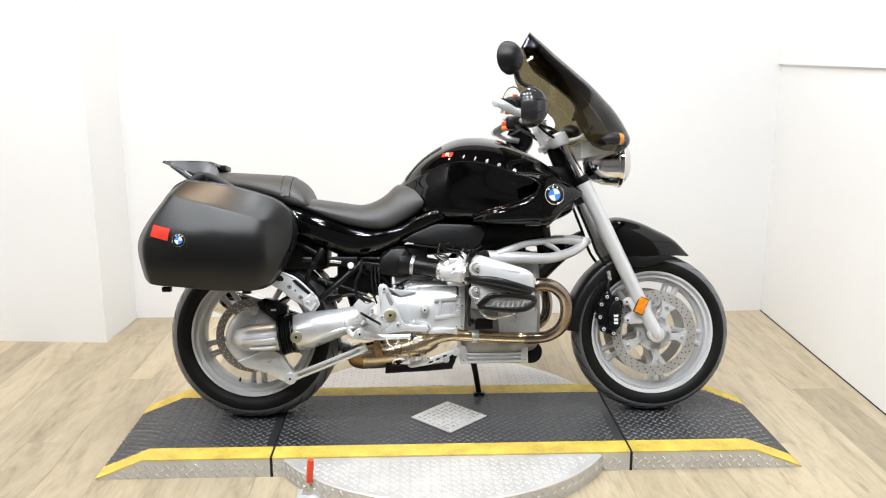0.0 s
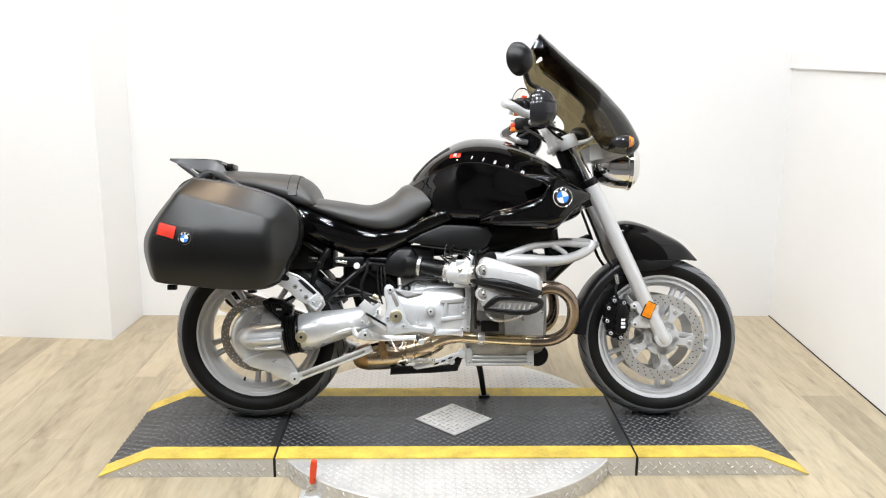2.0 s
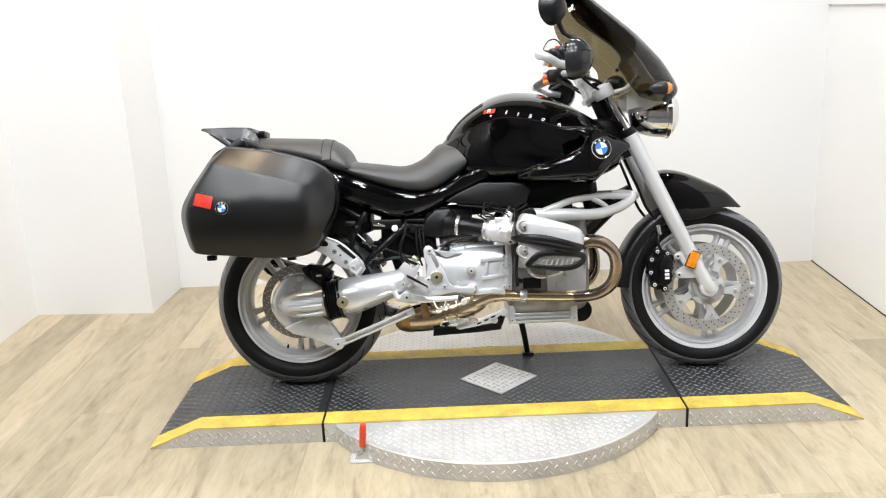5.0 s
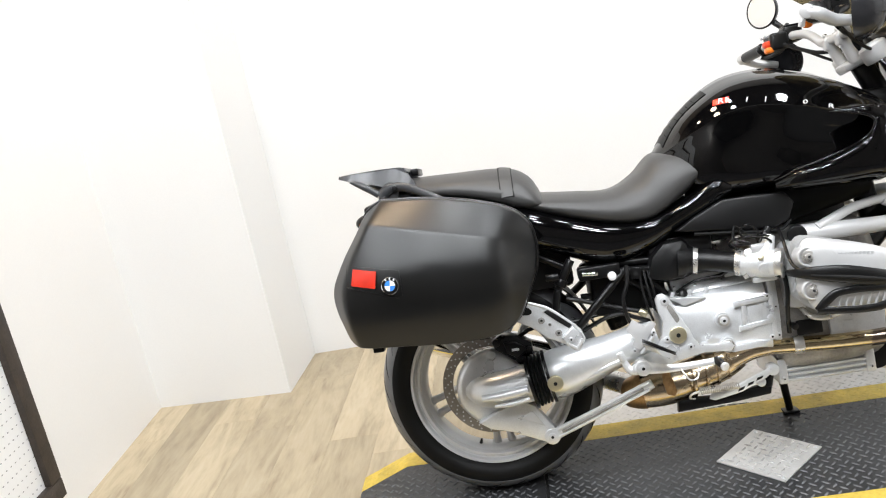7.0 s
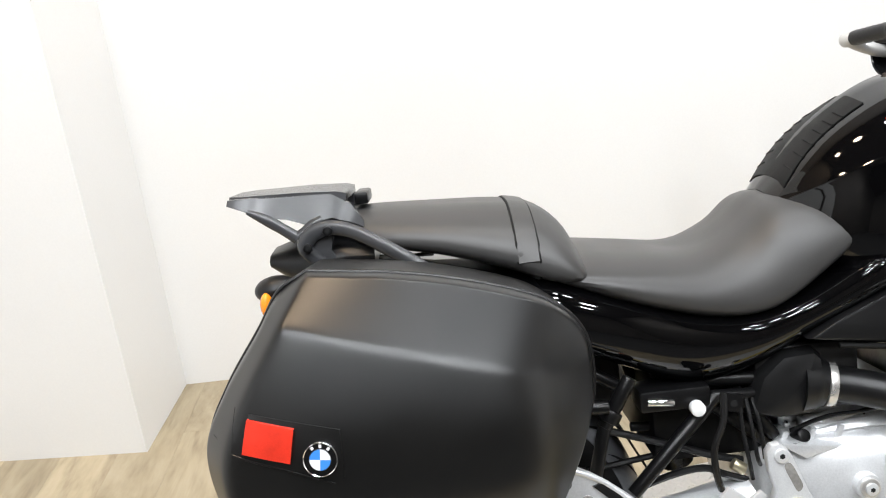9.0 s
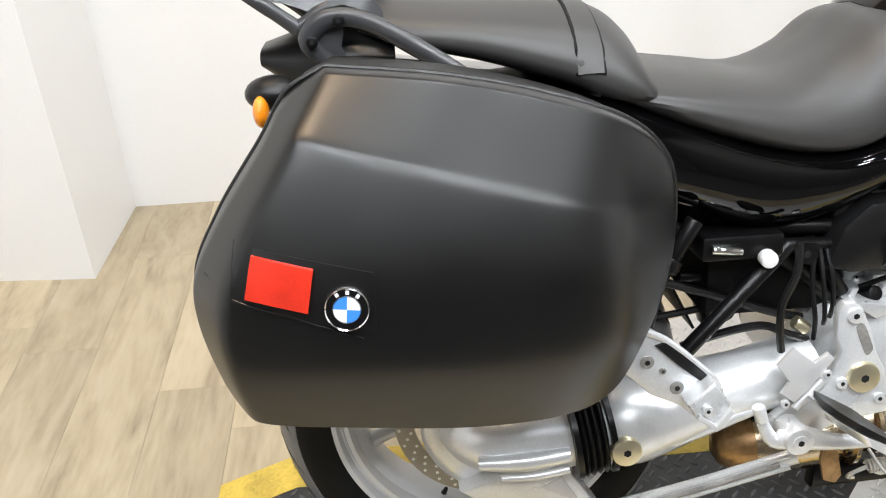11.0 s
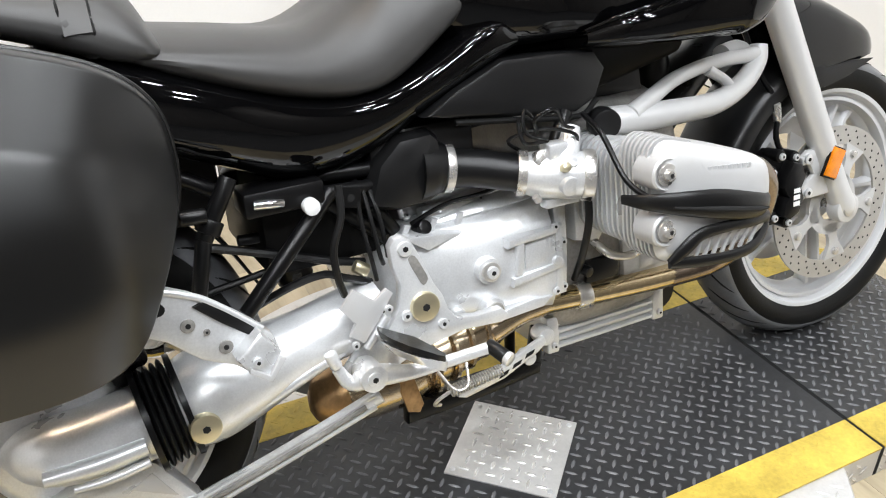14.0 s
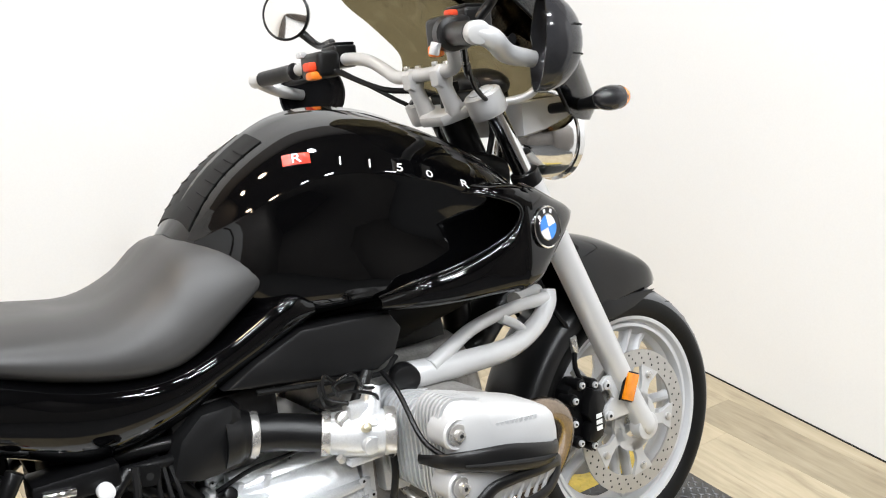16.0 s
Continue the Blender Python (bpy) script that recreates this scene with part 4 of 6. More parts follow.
def pannier():
    grp = thing("pannier", "hard black plastic side case with a red reflector", "side case", pose(-0.003, -0.057, 0.07, -12.0, 0, 0))
    lo = loft([case_ring((.90, .185)), case_ring((.965, .195)), case_ring((.985, .24)), case_ring((.985, .318))])
    part("shell", lo, CASE, grp)
    part("seal", loft([case_ring((.975, .316)), case_ring((.975, .324))]), GROOVE, grp)
    rings = []
    base = case_ring((1.0, 0.0))
    for s in [.985, 1.0, .9995, .998, .9955, .992, .988, .983, .978, .972, .966, .960] + [.950 - .0115 * k for k in range(60)] + [.24, .18, .1]:
        f = math.sqrt(max(0.0, 1 - max(0.0, (s - .972) / .028) ** 2.2))
        ring = []
        for p in base:
            x, z = CC.x + (p.x - CC.x) * s, CC.z + (p.z - CC.z) * s
            ring.append(Vector((x, -(.332 + (lid_depth(x, z) - .332) * f), z)))
        if len(rings) == 0:
            ring = [Vector((p.x, -.322, p.z)) for p in ring]
        rings.append(ring)
    part("lid_lip", tube([Vector((p.x, -.336, p.z)) for p in case_ring((1.001, 0.0)) + case_ring((1.001, 0.0))[:1]], .0030, segs=8, smooth=False), CASE, grp, "raised lip round the lid")
    lid = part("lid", loft(rings), CASE, grp, "scuffed black lid", 60)
    return grp, lid


right_case, lid = pannier()
# reflector and badge on the lid, in a shallow raised frame
bpy.context.view_layer.update()


def on_lid(x, z, lift):
    hit, q, n, _ = lid.ray_cast((x, -1.0, z), (0, 1, 0))
    return Vector((x, q.y - lift, z)), n


def lid_plate(outline, lift, deep=0.012, steps=6):
    """A plate that follows the lid: four corners in (x, z)."""
    a, b, c, d = [Vector((x, 0, z)) for x, z in outline]
    rows = []
    for i in range(steps + 1):
        t = i / steps
        top, bot = a.lerp(b, t), d.lerp(c, t)
        rows.append([on_lid(*[v for v in (top.lerp(bot, j / 4).x, top.lerp(bot, j / 4).z)], lift)[0] for j in range(5)])
    bm = sheet(rows)
    r = bmesh.ops.extrude_face_region(bm, geom=list(bm.faces))
    for g_ in r["geom"]:
        if isinstance(g_, bmesh.types.BMVert):
            g_.co.y += deep
    return bm


part("reflector_tray", lid_plate([(-1.008, .727), (-.880, .697), (-.880, .638), (-1.014, .672)], .0012), CASE, right_case)
part("reflector", lid_plate([(-.990, .717), (-.934, .703), (-.942, .664), (-.999, .679)], .007), RED, right_case, "red plastic reflector")
part("tray_edge", tube([on_lid(x, z, .001)[0] for x, z in ((-1.045, .686), (-1.01, .676), (-.95, .655), (-.893, .634))], .0011, 4, 6), CASE, right_case)
q_, n_ = on_lid(-.906, .665, .0)
roundel(q_ + n_ * .003, n_, 0.0205, right_case, up=(0.1, 0, 1))
for x, z in ((-.99, .492), (-.72, .482)):
    part("case_foot", box(x - .014, x + .014, -.335, -.305, z - .002, z + .016, .003), DARK, right_case)


# ---- front end ----
def ellipsoid(c, rx, ry, rz, segs=20, rings=12, bm=None):
    out = []
    for i in range(1, rings):
        a = math.pi * i / rings
        out.append([Vector((c[0] + rx * -math.cos(a), c[1] + ry * math.sin(a) * math.cos(b), c[2] + rz * math.sin(a) * math.sin(b))) for b in (2 * math.pi * k / segs for k in range(segs))])
    return loft(out, bm=bm)


for s in (-1, 1):
    leg = part("fork_leg", tube([(.757, s * .102, .286), (.748, s * .102, .305), (.72, s * .100, .362), (.66, s * .098, .489), (.55, s * .096, .722), (.478, s * .095, .872), (.474, s * .095, .880)], [.020, .025, .024, .0265, .0275, .0275, .025], segs=24), FORK, bike, "silver painted fork leg")
    part("fork_tube", rod((.478, s * .095, .868), (.398, s * .095, 1.038), .0185, 24), CHROME, leg, "chromed fork tube")
    part("dust_seal", rod((.482, s * .095, .862), (.470, s * .095, .888), .0285, 24, .003), DARK, leg)
    part("axle_clamp", rod((.748, s * .118, .300), (.748, s * .088, .300), .031, 28, .004), FORK, leg)
    part("axle_cap", rod((.748, s * .122, .300), (.748, s * .112, .300), .016, 24, .002), STEEL, leg)
    part("axle_bore", rod((.748, s * .1228, .300), (.748, s * .118, .300), .009, 6), GROOVE, leg)
    part("caliper_mount", plate([(.682, .435), (.715, .375), (.722, .345), (.700, .338), (.655, .338), (.632, .340), (.630, .362), (.662, .385), (.648, .408), (.630, .408), (.626, .424), (.645, .436)], s * .092, s * .104, .003, bm=None), FORK, leg)
    for q in ((.640, .420), (.643, .352)):
        bolt((q[0], s * .104, q[1]), .010, leg, out=(0, s, 0))
    rf = part("fork_reflector", plate([(-.0165, -.029), (.0165, -.029), (.0165, .029), (-.0165, .029)], -.004, .004, .002), ORANGE, leg, "amber plastic reflector")
    part("reflector_frame", plate([(-.0195, -.032), (.0195, -.032), (.0195, .032), (-.0195, .032)], -s * .0045 - .003, -s * .0045 + .003, .0015), DARK, rf, "black plastic frame")
    rf.matrix_basis = pose(.690, s * .125, .407, 0, 24, 0)
    # four-piston caliper on the trailing side of the leg
    cal = part("front_caliper", plate([(.632, .420), (.605, .440), (.570, .448), (.542, .430), (.532, .390), (.542, .330), (.566, .298), (.600, .300), (.618, .330), (.626, .37)], s * .050, s * .094, .008), DARK, bike, "black four-piston brake caliper")
    part("caliper_body", plate([(.588, .428), (.612, .420), (.622, .392), (.612, .372), (.620, .350), (.608, .322), (.585, .312), (.566, .322), (.568, .345), (.578, .358), (.566, .378), (.572, .405)], s * .092, s * .122, .008), DARK, cal)
    for q in ((.602, .432), (.566, .440), (.545, .412), (.540, .365), (.553, .320), (.590, .304)):
        part("caliper_lug", rod((q[0], s * .070, q[1]), (q[0], s * .108, q[1]), .0125, 14, .003), DARK, cal)
        bolt((q[0], s * .108, q[1]), .0070, cal, ALLOY, out=(0, s, 0))
    b = bmesh.new()
    for k, zz in enumerate((.332, .345, .358)):
        box(.588, .604, s * .1222 - .0008, s * .1222 + .0012, zz - .0045 + .012, zz + .0045 + .012, bm=b)
    part("caliper_mark", b, WHITE, cal)
    part("brake_hose", tube([(.60, s * .09, .42), (.575, s * .085, .47), (.585, s * .075, .53), (.54, s * .07, .60), (.51, s * .06, .68), (.47, s * .05, .78)], .0055, segs=8), DARK, cal, "black brake hose")
    part("hose_fitting", rod((.585, s * .078, .50), (.578, s * .080, .535), .008, 10, .001), STEEL, cal)

part("fork_bridge", loft([[(.512, y, .80), (.46, y, .78), (.442, y, .83), (.494, y, .85)] for y in (-.095, -.05, .05, .095)]), DARK, bike)
yoke = part("top_yoke", plate([(.410, -.080), (.378, -.080), (.352, -.060), (.330, -.035), (.330, .035), (.352, .060), (.378, .080), (.410, .080), (.404, .040), (.398, .0), (.404, -.040)], 1.008, 1.030, .006), SILVER, bike, "silver top yoke")
for v in yoke.data.vertices:
    v.co = Vector((v.co.x, v.co.z, v.co.y))
yoke.data.flip_normals()
for s in (-1, 1):
    part("yoke_clamp", lathe([(.020, 1.044), (.031, 1.044), (.035, 1.040), (.036, 1.02), (.036, 1.004), (.033, 0.999), (.020, 0.999)], (.392, s * .098, 0), 32, axis="z"), SILVER, yoke)
    part("fork_cap", lathe([(.001, 1.050), (.020, 1.049), (.024, 1.046), (.025, 1.035), (.001, 1.035)], (.392, s * .098, 0), 28, closed=False, axis="z"), DARK if s > 0 else SILVER, yoke)
    part("bar_clamp", plate([(.318, 1.062), (.330, 1.056), (.352, 1.062), (.356, 1.088), (.346, 1.100), (.324, 1.100), (.315, 1.088)], s * .046 - .013, s * .046 + .013, .005), SILVER, yoke, "silver handlebar clamp")
    part("clamp_riser", tube([(.336, s * .046, 1.072), (.346, s * .046, 1.045), (.362, s * .046, 1.012)], [.016, .015, .019], 3, 14), SILVER, yoke)
    for dx in (-.016, .016):
        part("clamp_bolt", rod((.336 + dx * .8, s * .046, 1.098), (.336 + dx * .8, s * .046, 1.105), .006, 12, .001), STEEL, yoke)
for ob in (yoke, *yoke.children):
    if not ob.name.startswith(("bar_clamp", "clamp_bolt", "clamp_riser")):
        ob.data.transform(pose(.39, 0, 1.02, 0, -23, 0) @ pose(-.39, 0, -1.02))
part("ignition_barrel", lathe([(.001, 1.07), (.018, 1.068), (.020, 1.03), (.020, 1.01), (.001, 1.01)], (.385, 0, 0), 24, closed=False, axis="z"), DARK, yoke)

bar = part("handlebar", tube([(.140, -.400, 1.116), (.175, -.315, 1.126), (.225, -.225, 1.132), (.290, -.150, 1.112), (.328, -.095, 1.090), (.336, -.04, 1.086), (.336, .04, 1.086), (.332, .095, 1.088), (.331, .135, 1.106), (.320, .180, 1.130), (.297, .235, 1.139), (.262, .31, 1.134), (.238, .365, 1.128), (.215, .465, 1.122)], .0128, 5, 16), SILVER, bike, "silver tubular handlebar")
for nm, p, q in (("right", Vector((.140, -.400, 1.116)), Vector((.196, -.275, 1.129))), ("left", Vector((.215, .465, 1.122)), Vector((.240, .335, 1.128)))):
    d = (q - p).normalized()
    grip = part("grip", tube([p, p + d * .004] + [p + d * (.008 + .0085 * k) for k in range(13)] + [p + d * .122, p + d * .126], [.013, .0165] + [.0172 if k % 2 else .0160 for k in range(13)] + [.0185, .012], segs=20, smooth=False), SATIN, bar, "ribbed black rubber grip")
    part("bar_end", rod(p - d * .030, p + d * .002, .0165, 24, .004), SILVER, bar, "silver bar-end weight")
    side = -1 if nm == "right" else 1
    o = q + d * (.035 if side < 0 else .072)
    w = .030 if side < 0 else .042
    sw = part("switch_block", box(o.x - .022, o.x + .030, o.y - w, o.y + w, o.z - .026, o.z + .026, .010, 3), SATIN, bar, "black switch housing")
    if side > 0:
        part("signal_switch", box(o.x - .038, o.x - .014, o.y - .030, o.y + .002, o.z - .012, o.z + .006, .005), REDSW, sw, "red switch")
        part("signal_switch", box(o.x - .038, o.x - .012, o.y - .036, o.y - .006, o.z - .030, o.z - .013, .006), ORANGESW, sw, "orange switch")
        part("horn_switch", box(o.x - .032, o.x - .014, o.y + .018, o.y + .036, o.z + .018, o.z + .030, .003), ALLOY, sw)
    else:
        part("cancel_switch", box(o.x - .008, o.x + .010, o.y - .022, o.y - .006, o.z + .024, o.z + .034, .003), REDSW, sw, "red switch")
        part("starter_switch", box(o.x - .034, o.x - .014, o.y - .012, o.y + .010, o.z - .034, o.z - .016, .005), ORANGESW, sw, "orange switch")
        part("throttle_drum", tube([q - d * .018, q - d * .012, q + d * .012, q + d * .018], [.018, .026, .028, .020], segs=22, smooth=False), SATIN, sw)
        part("cable_boot", rod(q + Vector((-.03, 0, -.012)), q + Vector((-.034, .004, -.03)), .008, 12, .002), ALLOY, sw)
    res = part("fluid_reservoir", box(o.x + .020, o.x + .075, o.y - side * .005 - .030, o.y - side * .005 + .030, o.z - .008, o.z + .038, .007, 3), SATIN, bar, "black brake fluid reservoir")
    part("reservoir_lid", box(o.x + .024, o.x + .071, o.y - side * .005 - .026, o.y - side * .005 + .026, o.z + .037, o.z + .043, .002), DARK, res)
    part("lever", tube([q + Vector((.05, 0, -.005)), q + Vector((.066, side * .03, -.008)), p + Vector((.075, side * -.05, -.012)), p + Vector((.060, side * .0, -.012)), p + Vector((.057, side * .012, -.012))], [.009, .008, .0065, .006, .009], segs=10, flat=.7), DARK, bar, "black control lever")
    # hand guard with its silver arm
    gc = Vector((.236, -.420, 1.098)) if side < 0 else Vector((.300, .400, 1.080))
    b = ellipsoid(gc, .066, .058 if side < 0 else .100, .070, 28, 18)
    bmesh.ops.bisect_plane(b, geom=list(b.verts) + list(b.edges) + list(b.faces), plane_co=gc, plane_no=(-.85, -side * .5, .12), clear_outer=True)
    bmesh.ops.bisect_plane(b, geom=list(b.verts) + list(b.edges) + list(b.faces), plane_co=gc + Vector((0, -side * .050, 0)), plane_no=(0, -side, 0), clear_outer=True)
    part("hand_guard", thicken(b, .004), GUARD, bar, "glossy dark grey hand guard", 60)
    for dz in (-.022, .018):
        k_ = math.sqrt(1 - (dz / .070) ** 2)
        part("guard_seam", tube([gc + Vector((.0675 * k_ * math.sin(a), -side * -.0005 + (.0595 if side < 0 else .1015) * k_ * math.cos(a) * side, dz)) for a in (.25, .55, .85, 1.15, 1.4)], .0009, 3, 6), GROOVE, bar, "fine moulded seam")
    part("guard_arm", tube([p - d * .016, p - d * .020 + Vector((.022, side * .004, -.010)), p + Vector((.052, side * .004, -.030)), p + Vector((.098, side * .006, -.040))], [.0145, .0150, .0145, .012], segs=12), SILVER, bar, "silver hand guard arm")

# mirrors
for s, c, n in ((-1, Vector((.178, -.392, 1.267)), Vector((-1, 1.25, .05))), (1, Vector((.284, .444, 1.258)), Vector((-1, -.8, .05)))):
    q = n.to_track_quat("Z", "Y").to_matrix().to_4x4()
    m = Matrix.Translation(c) @ q
    b = lathe([(.001, -.045), (.020, -.042), (.040, -.028), (.054, -.008), (.0570, .004), (.0535, .007), (.0515, .004), (.001, .004)], segs=40, closed=False, axis="z")
    b.transform(m)
    mir = part("mirror", b, SATIN, bike, "round black mirror")
    b = lathe([(.001, .0058), (.0512, .0048), (.0512, .002), (.001, .002)], segs=40, closed=False, axis="z")
    b.transform(m)
    part("mirror_glass", b, MIRROR, mir, "mirror glass")
    foot = Vector((.255, -.265, 1.150)) if s < 0 else Vector((.285, .27, 1.150))
    part("mirror_stem", tube([c + Vector((.022, s * -.015, -.04)), c + Vector((.045, s * -.05, -.075)), foot + Vector((.02, s * .02, .03)), foot], [.010, .008, .0075, .009], segs=10), DARK, mir, "black mirror stem")

# cables and brackets between the bars and the head
for s, pts, r_ in ((-1, [(.235, -.250, 1.115), (.300, -.170, 1.075), (.385, -.085, 1.055), (.440, -.050, .980), (.425, -.040, .900)], .006), (-1, [(.245, -.235, 1.120), (.330, -.150, 1.050), (.420, -.100, 1.000), (.455, -.070, .930)], .0045), (1, [(.265, .230, 1.120), (.330, .150, 1.070), (.400, .075, 1.050), (.445, .045, .980), (.430, .040, .900)], .006), (1, [(.275, .215, 1.115), (.350, .130, 1.045), (.425, .085, .990), (.450, .060, .920)], .0045)):
    part("control_cable", tube(pts, r_, 5, 8), DARK, bike, "black control cable")
part("instrument_bracket", box(.385, .470, -.075, .075, 1.020, 1.050, .008), DARK, bike, "black instrument bracket")
part("head_cover", symmetric([(.36, [(0, .86), (.04, .86), (.055, .89), (.05, .925), (0, .935)]), (.42, [(0, .84), (.05, .84), (.062, .88), (.055, .925), (0, .935)]), (.47, [(0, .84), (.04, .84), (.055, .88), (.045, .91), (0, .92)])], 3, 3), PITCH, bike, "dark parts round the steering head")
part("steering_head", rod((.432, 0, .90), (.388, 0, 1.005), .030, 28, .004), DARK, bike, "black steering head")


# screen, headlamp, indicators
rows = [((.296, 1.437), (.264, -.135, 1.385)), ((.338, 1.400), (.257, -.178, 1.325)), ((.406, 1.339), (.285, -.205, 1.258)), ((.464, 1.288), (.36, -.215, 1.20)), ((.523, 1.235), (.42, -.22, 1.148)), ((.576, 1.18), (.432, -.225, 1.115)), ((.617, 1.136), (.428, -.225, 1.085)), ((.655, 1.08), (.50, -.20, .99)), ((.675, 1.03), (.60, -.15, .972)), ((.655, .992), (.62, -.10, .975))]
cols = []
for (cx, cz), (ex, ey, ez) in rows:
    half = []
    for k in range(5):
        t = k / 4
        y = ey * math.sin(t * math.pi / 2)
        w = 1 - math.cos(t * math.pi / 2)
        half.append((cx + (ex - cx) * w, y, cz + (ez - cz) * w))
    cols.append([(x, -y, z) for x, y, z in half[:0:-1]] + half)
screen = part("windscreen", thicken(sheet(skin(cols, 4, 3)), .003), SMOKE, bike, "dark smoked acrylic fly screen", 60)
edge = [c[-1] for c in cols]
part("screen_trim", tube([(x, y, z) for x, y, z in edge[2:8]], .0028, 5, 8), DARK, screen)
for x, y, z in ((.497, -.17, 1.135), (.50, -.16, 1.06), (.497, .17, 1.135)):
    part("screen_screw", rod((x, y, z), (x + .004, y * 1.05, z + .002), .007, 12, .001), DARK, screen)
for s in (-1, 1):
    part("screen_bracket", tube([(.43, s * .10, 1.02), (.47, s * .13, 1.03), (.505, s * .155, 1.07)], .008, segs=10), SILVER, screen)
lamp = part("headlamp", lathe([(.001, .498), (.045, .505), (.070, .535), (.084, .575), (.088, .615), (.090, .632), (.086, .640), (.001, .640)], (0, 0, .945), 40, closed=False, axis="x"), CHROME, bike, "round chromed headlamp")
part("headlamp_lens", lathe([(.083, .638), (.078, .655), (.055, .672), (.025, .679), (.001, .680)], (0, 0, .945), 40, closed=False, axis="x"), LENS, lamp, "clear headlamp lens")
part("headlamp_bezel", lathe([(.083, .636), (.088, .646), (.095, .640), (.094, .628), (.086, .626)], (0, 0, .945), 40, axis="x"), CHROME, lamp)
part("lamp_shroud", loft([[(x, y0, z) for y0, z in ((-w, z0), (w, z0), (w, z1), (-w, z1))] for x, w, z0, z1 in ((.475, .10, .955, 1.015), (.53, .105, .965, 1.020), (.60, .098, .985, 1.022), (.655, .07, 1.0, 1.022))]), SILVER, lamp, "silver lamp shroud")
part("instrument_pod", ellipsoid((.45, 0, 1.055), .04, .09, .035), SATIN, bike, "black instrument cluster")
for s in (-1, 1):
    ts = part("front_indicator", ellipsoid((.562, s * .245, 1.010), .043, .025, .023), GUARD, bike, "black indicator with amber lens")
    b = ellipsoid((.571, s * .245, 1.010), .033, .0235, .0225)
    bmesh.ops.bisect_plane(b, geom=list(b.verts) + list(b.edges) + list(b.faces), plane_co=(.580, 0, 0), plane_no=(-1, 0, 0.0), clear_outer=True)
    part("indicator_lens", b, ORANGE, ts, "amber lens")
    part("indicator_stalk", tube([(.547, s * .23, 1.007), (.537, s * .20, 1.003), (.530, s * .12, 1.000)], [.016, .011, .010], segs=10), DARK, ts)

# mudguards
fcols = [[(.575, 0, .728), (.575, .05, .722), (.575, .085, .70), (.575, .09, .66), (.578, .085, .63)], [(.63, 0, .738), (.63, .05, .730), (.63, .085, .706), (.63, .092, .650), (.63, .086, .590)], [(.70, 0, .722), (.70, .05, .714), (.70, .082, .690), (.70, .089, .635), (.70, .084, .580)], [(.77, 0, .692), (.77, .045, .684), (.77, .075, .664), (.77, .083, .622), (.77, .080, .584)], [(.84, 0, .654), (.84, .035, .648), (.84, .060, .634), (.84, .066, .610), (.84, .066, .590)], [(.906, 0, .588), (.905, .010, .588), (.902, .020, .587), (.897, .026, .586), (.890, .028, .585)]]
full = [[(x, -y, z) for x, y, z in c[:0:-1]] + c for c in fcols]
guard = part("front_mudguard", thicken(sheet(skin(full, 4, 3)), .004), GLOSS, bike, "gloss black front mudguard", 60)
for s in (-1, 1):
    part("mudguard_stay", plate([(.60, .648), (.63, .600), (.655, .553), (.70, .548), (.76, .560), (.83, .586), (.77, .590), (.70, .586), (.64, .62)], s * .080, s * .086, .002), SATIN, guard, "satin black mudguard skirt")
cols = []
for k in range(9):
    a = radians(104 + 74 * k / 8)
    cols.append([(FW[0] + r * math.cos(a), y, FW[2] + r * math.sin(a)) for y, r in ((-.080, .285), (-.078, .312), (-.055, .326), (0, .331), (.055, .326), (.078, .312), (.080, .285))])
part("fork_mudguard", thicken(sheet(skin(cols, 3, 3)), .004), SATIN, bike, "satin black rear half of the front mudguard", 60)
part("telelever", tube([(.50, 0, .66), (.40, 0, .60), (.28, 0, .50)], [.03, .04, .05], flat=1.6), DARK, bike)
part("front_strut", rod((.36, 0, .55), (.33, 0, .80), .03, 20, .004), DARK, bike)

# ---- engine and driveline ----
engine = part("engine_block", symmetric([
    (.025, [(0, .25), (.10, .25), (.125, .30), (.13, .45), (.12, .56), (.06, .60), (0, .605)]),
    (.06, [(0, .235), (.11, .235), (.140, .29), (.145, .45), (.13, .57), (.06, .62), (0, .625)]),
    (.20, [(0, .235), (.11, .235), (.140, .29), (.145, .45), (.13, .57), (.06, .62), (0, .625)]),
    (.285, [(0, .245), (.10, .245), (.130, .29), (.135, .45), (.12, .56), (.06, .61), (0, .615)]),
    (.315, [(0, .27), (.08, .27), (.105, .31), (.11, .44), (.10, .53), (.05, .58), (0, .585)]),
], 3, 3), ENGINE, bike, "cast alloy boxer engine block")
part("engine_cover", plate([(.16, .295), (.295, .295), (.30, .40), (.285, .41), (.165, .41), (.155, .40)], -.156, -.13, .004), ALLOY, engine)
part("engine_nameplate", plate([(.19, .325), (.215, .325), (.215, .352), (.19, .352)], -.160, -.150, .002), ALLOY, engine)
for q in ((.166, .303), (.29, .303), (.292, .40), (.166, .402)):
    bolt((q[0], -.156, q[1]), .006, engine)
for k in range(5):
    z = .205 + .014 * k
    part("sump_fin", box(.02, .268, -.125, .125, z, z + .006, .002), ALLOY, engine)
part("oil_sump", box(.018, .262, -.112, .112, .198, .272, .010), ALLOY, engine, "finned oil sump")
for x in (.03, .255):
    part("sump_lug", box(x - .012, x + .012, -.128, -.105, .200, .268, .004), ALLOY, engine)
    bolt((x, -.128, .215), .006, engine)
part("alternator_cover", symmetric([(.10, [(0, .60), (.07, .60), (.08, .65), (.06, .70), (0, .70)]), (.20, [(0, .60), (.07, .60), (.08, .65), (.06, .70), (0, .70)]), (.27, [(0, .58), (.06, .58), (.065, .63), (.05, .67), (0, .67)])], 2, 3), SATIN, engine, "black alternator cover")
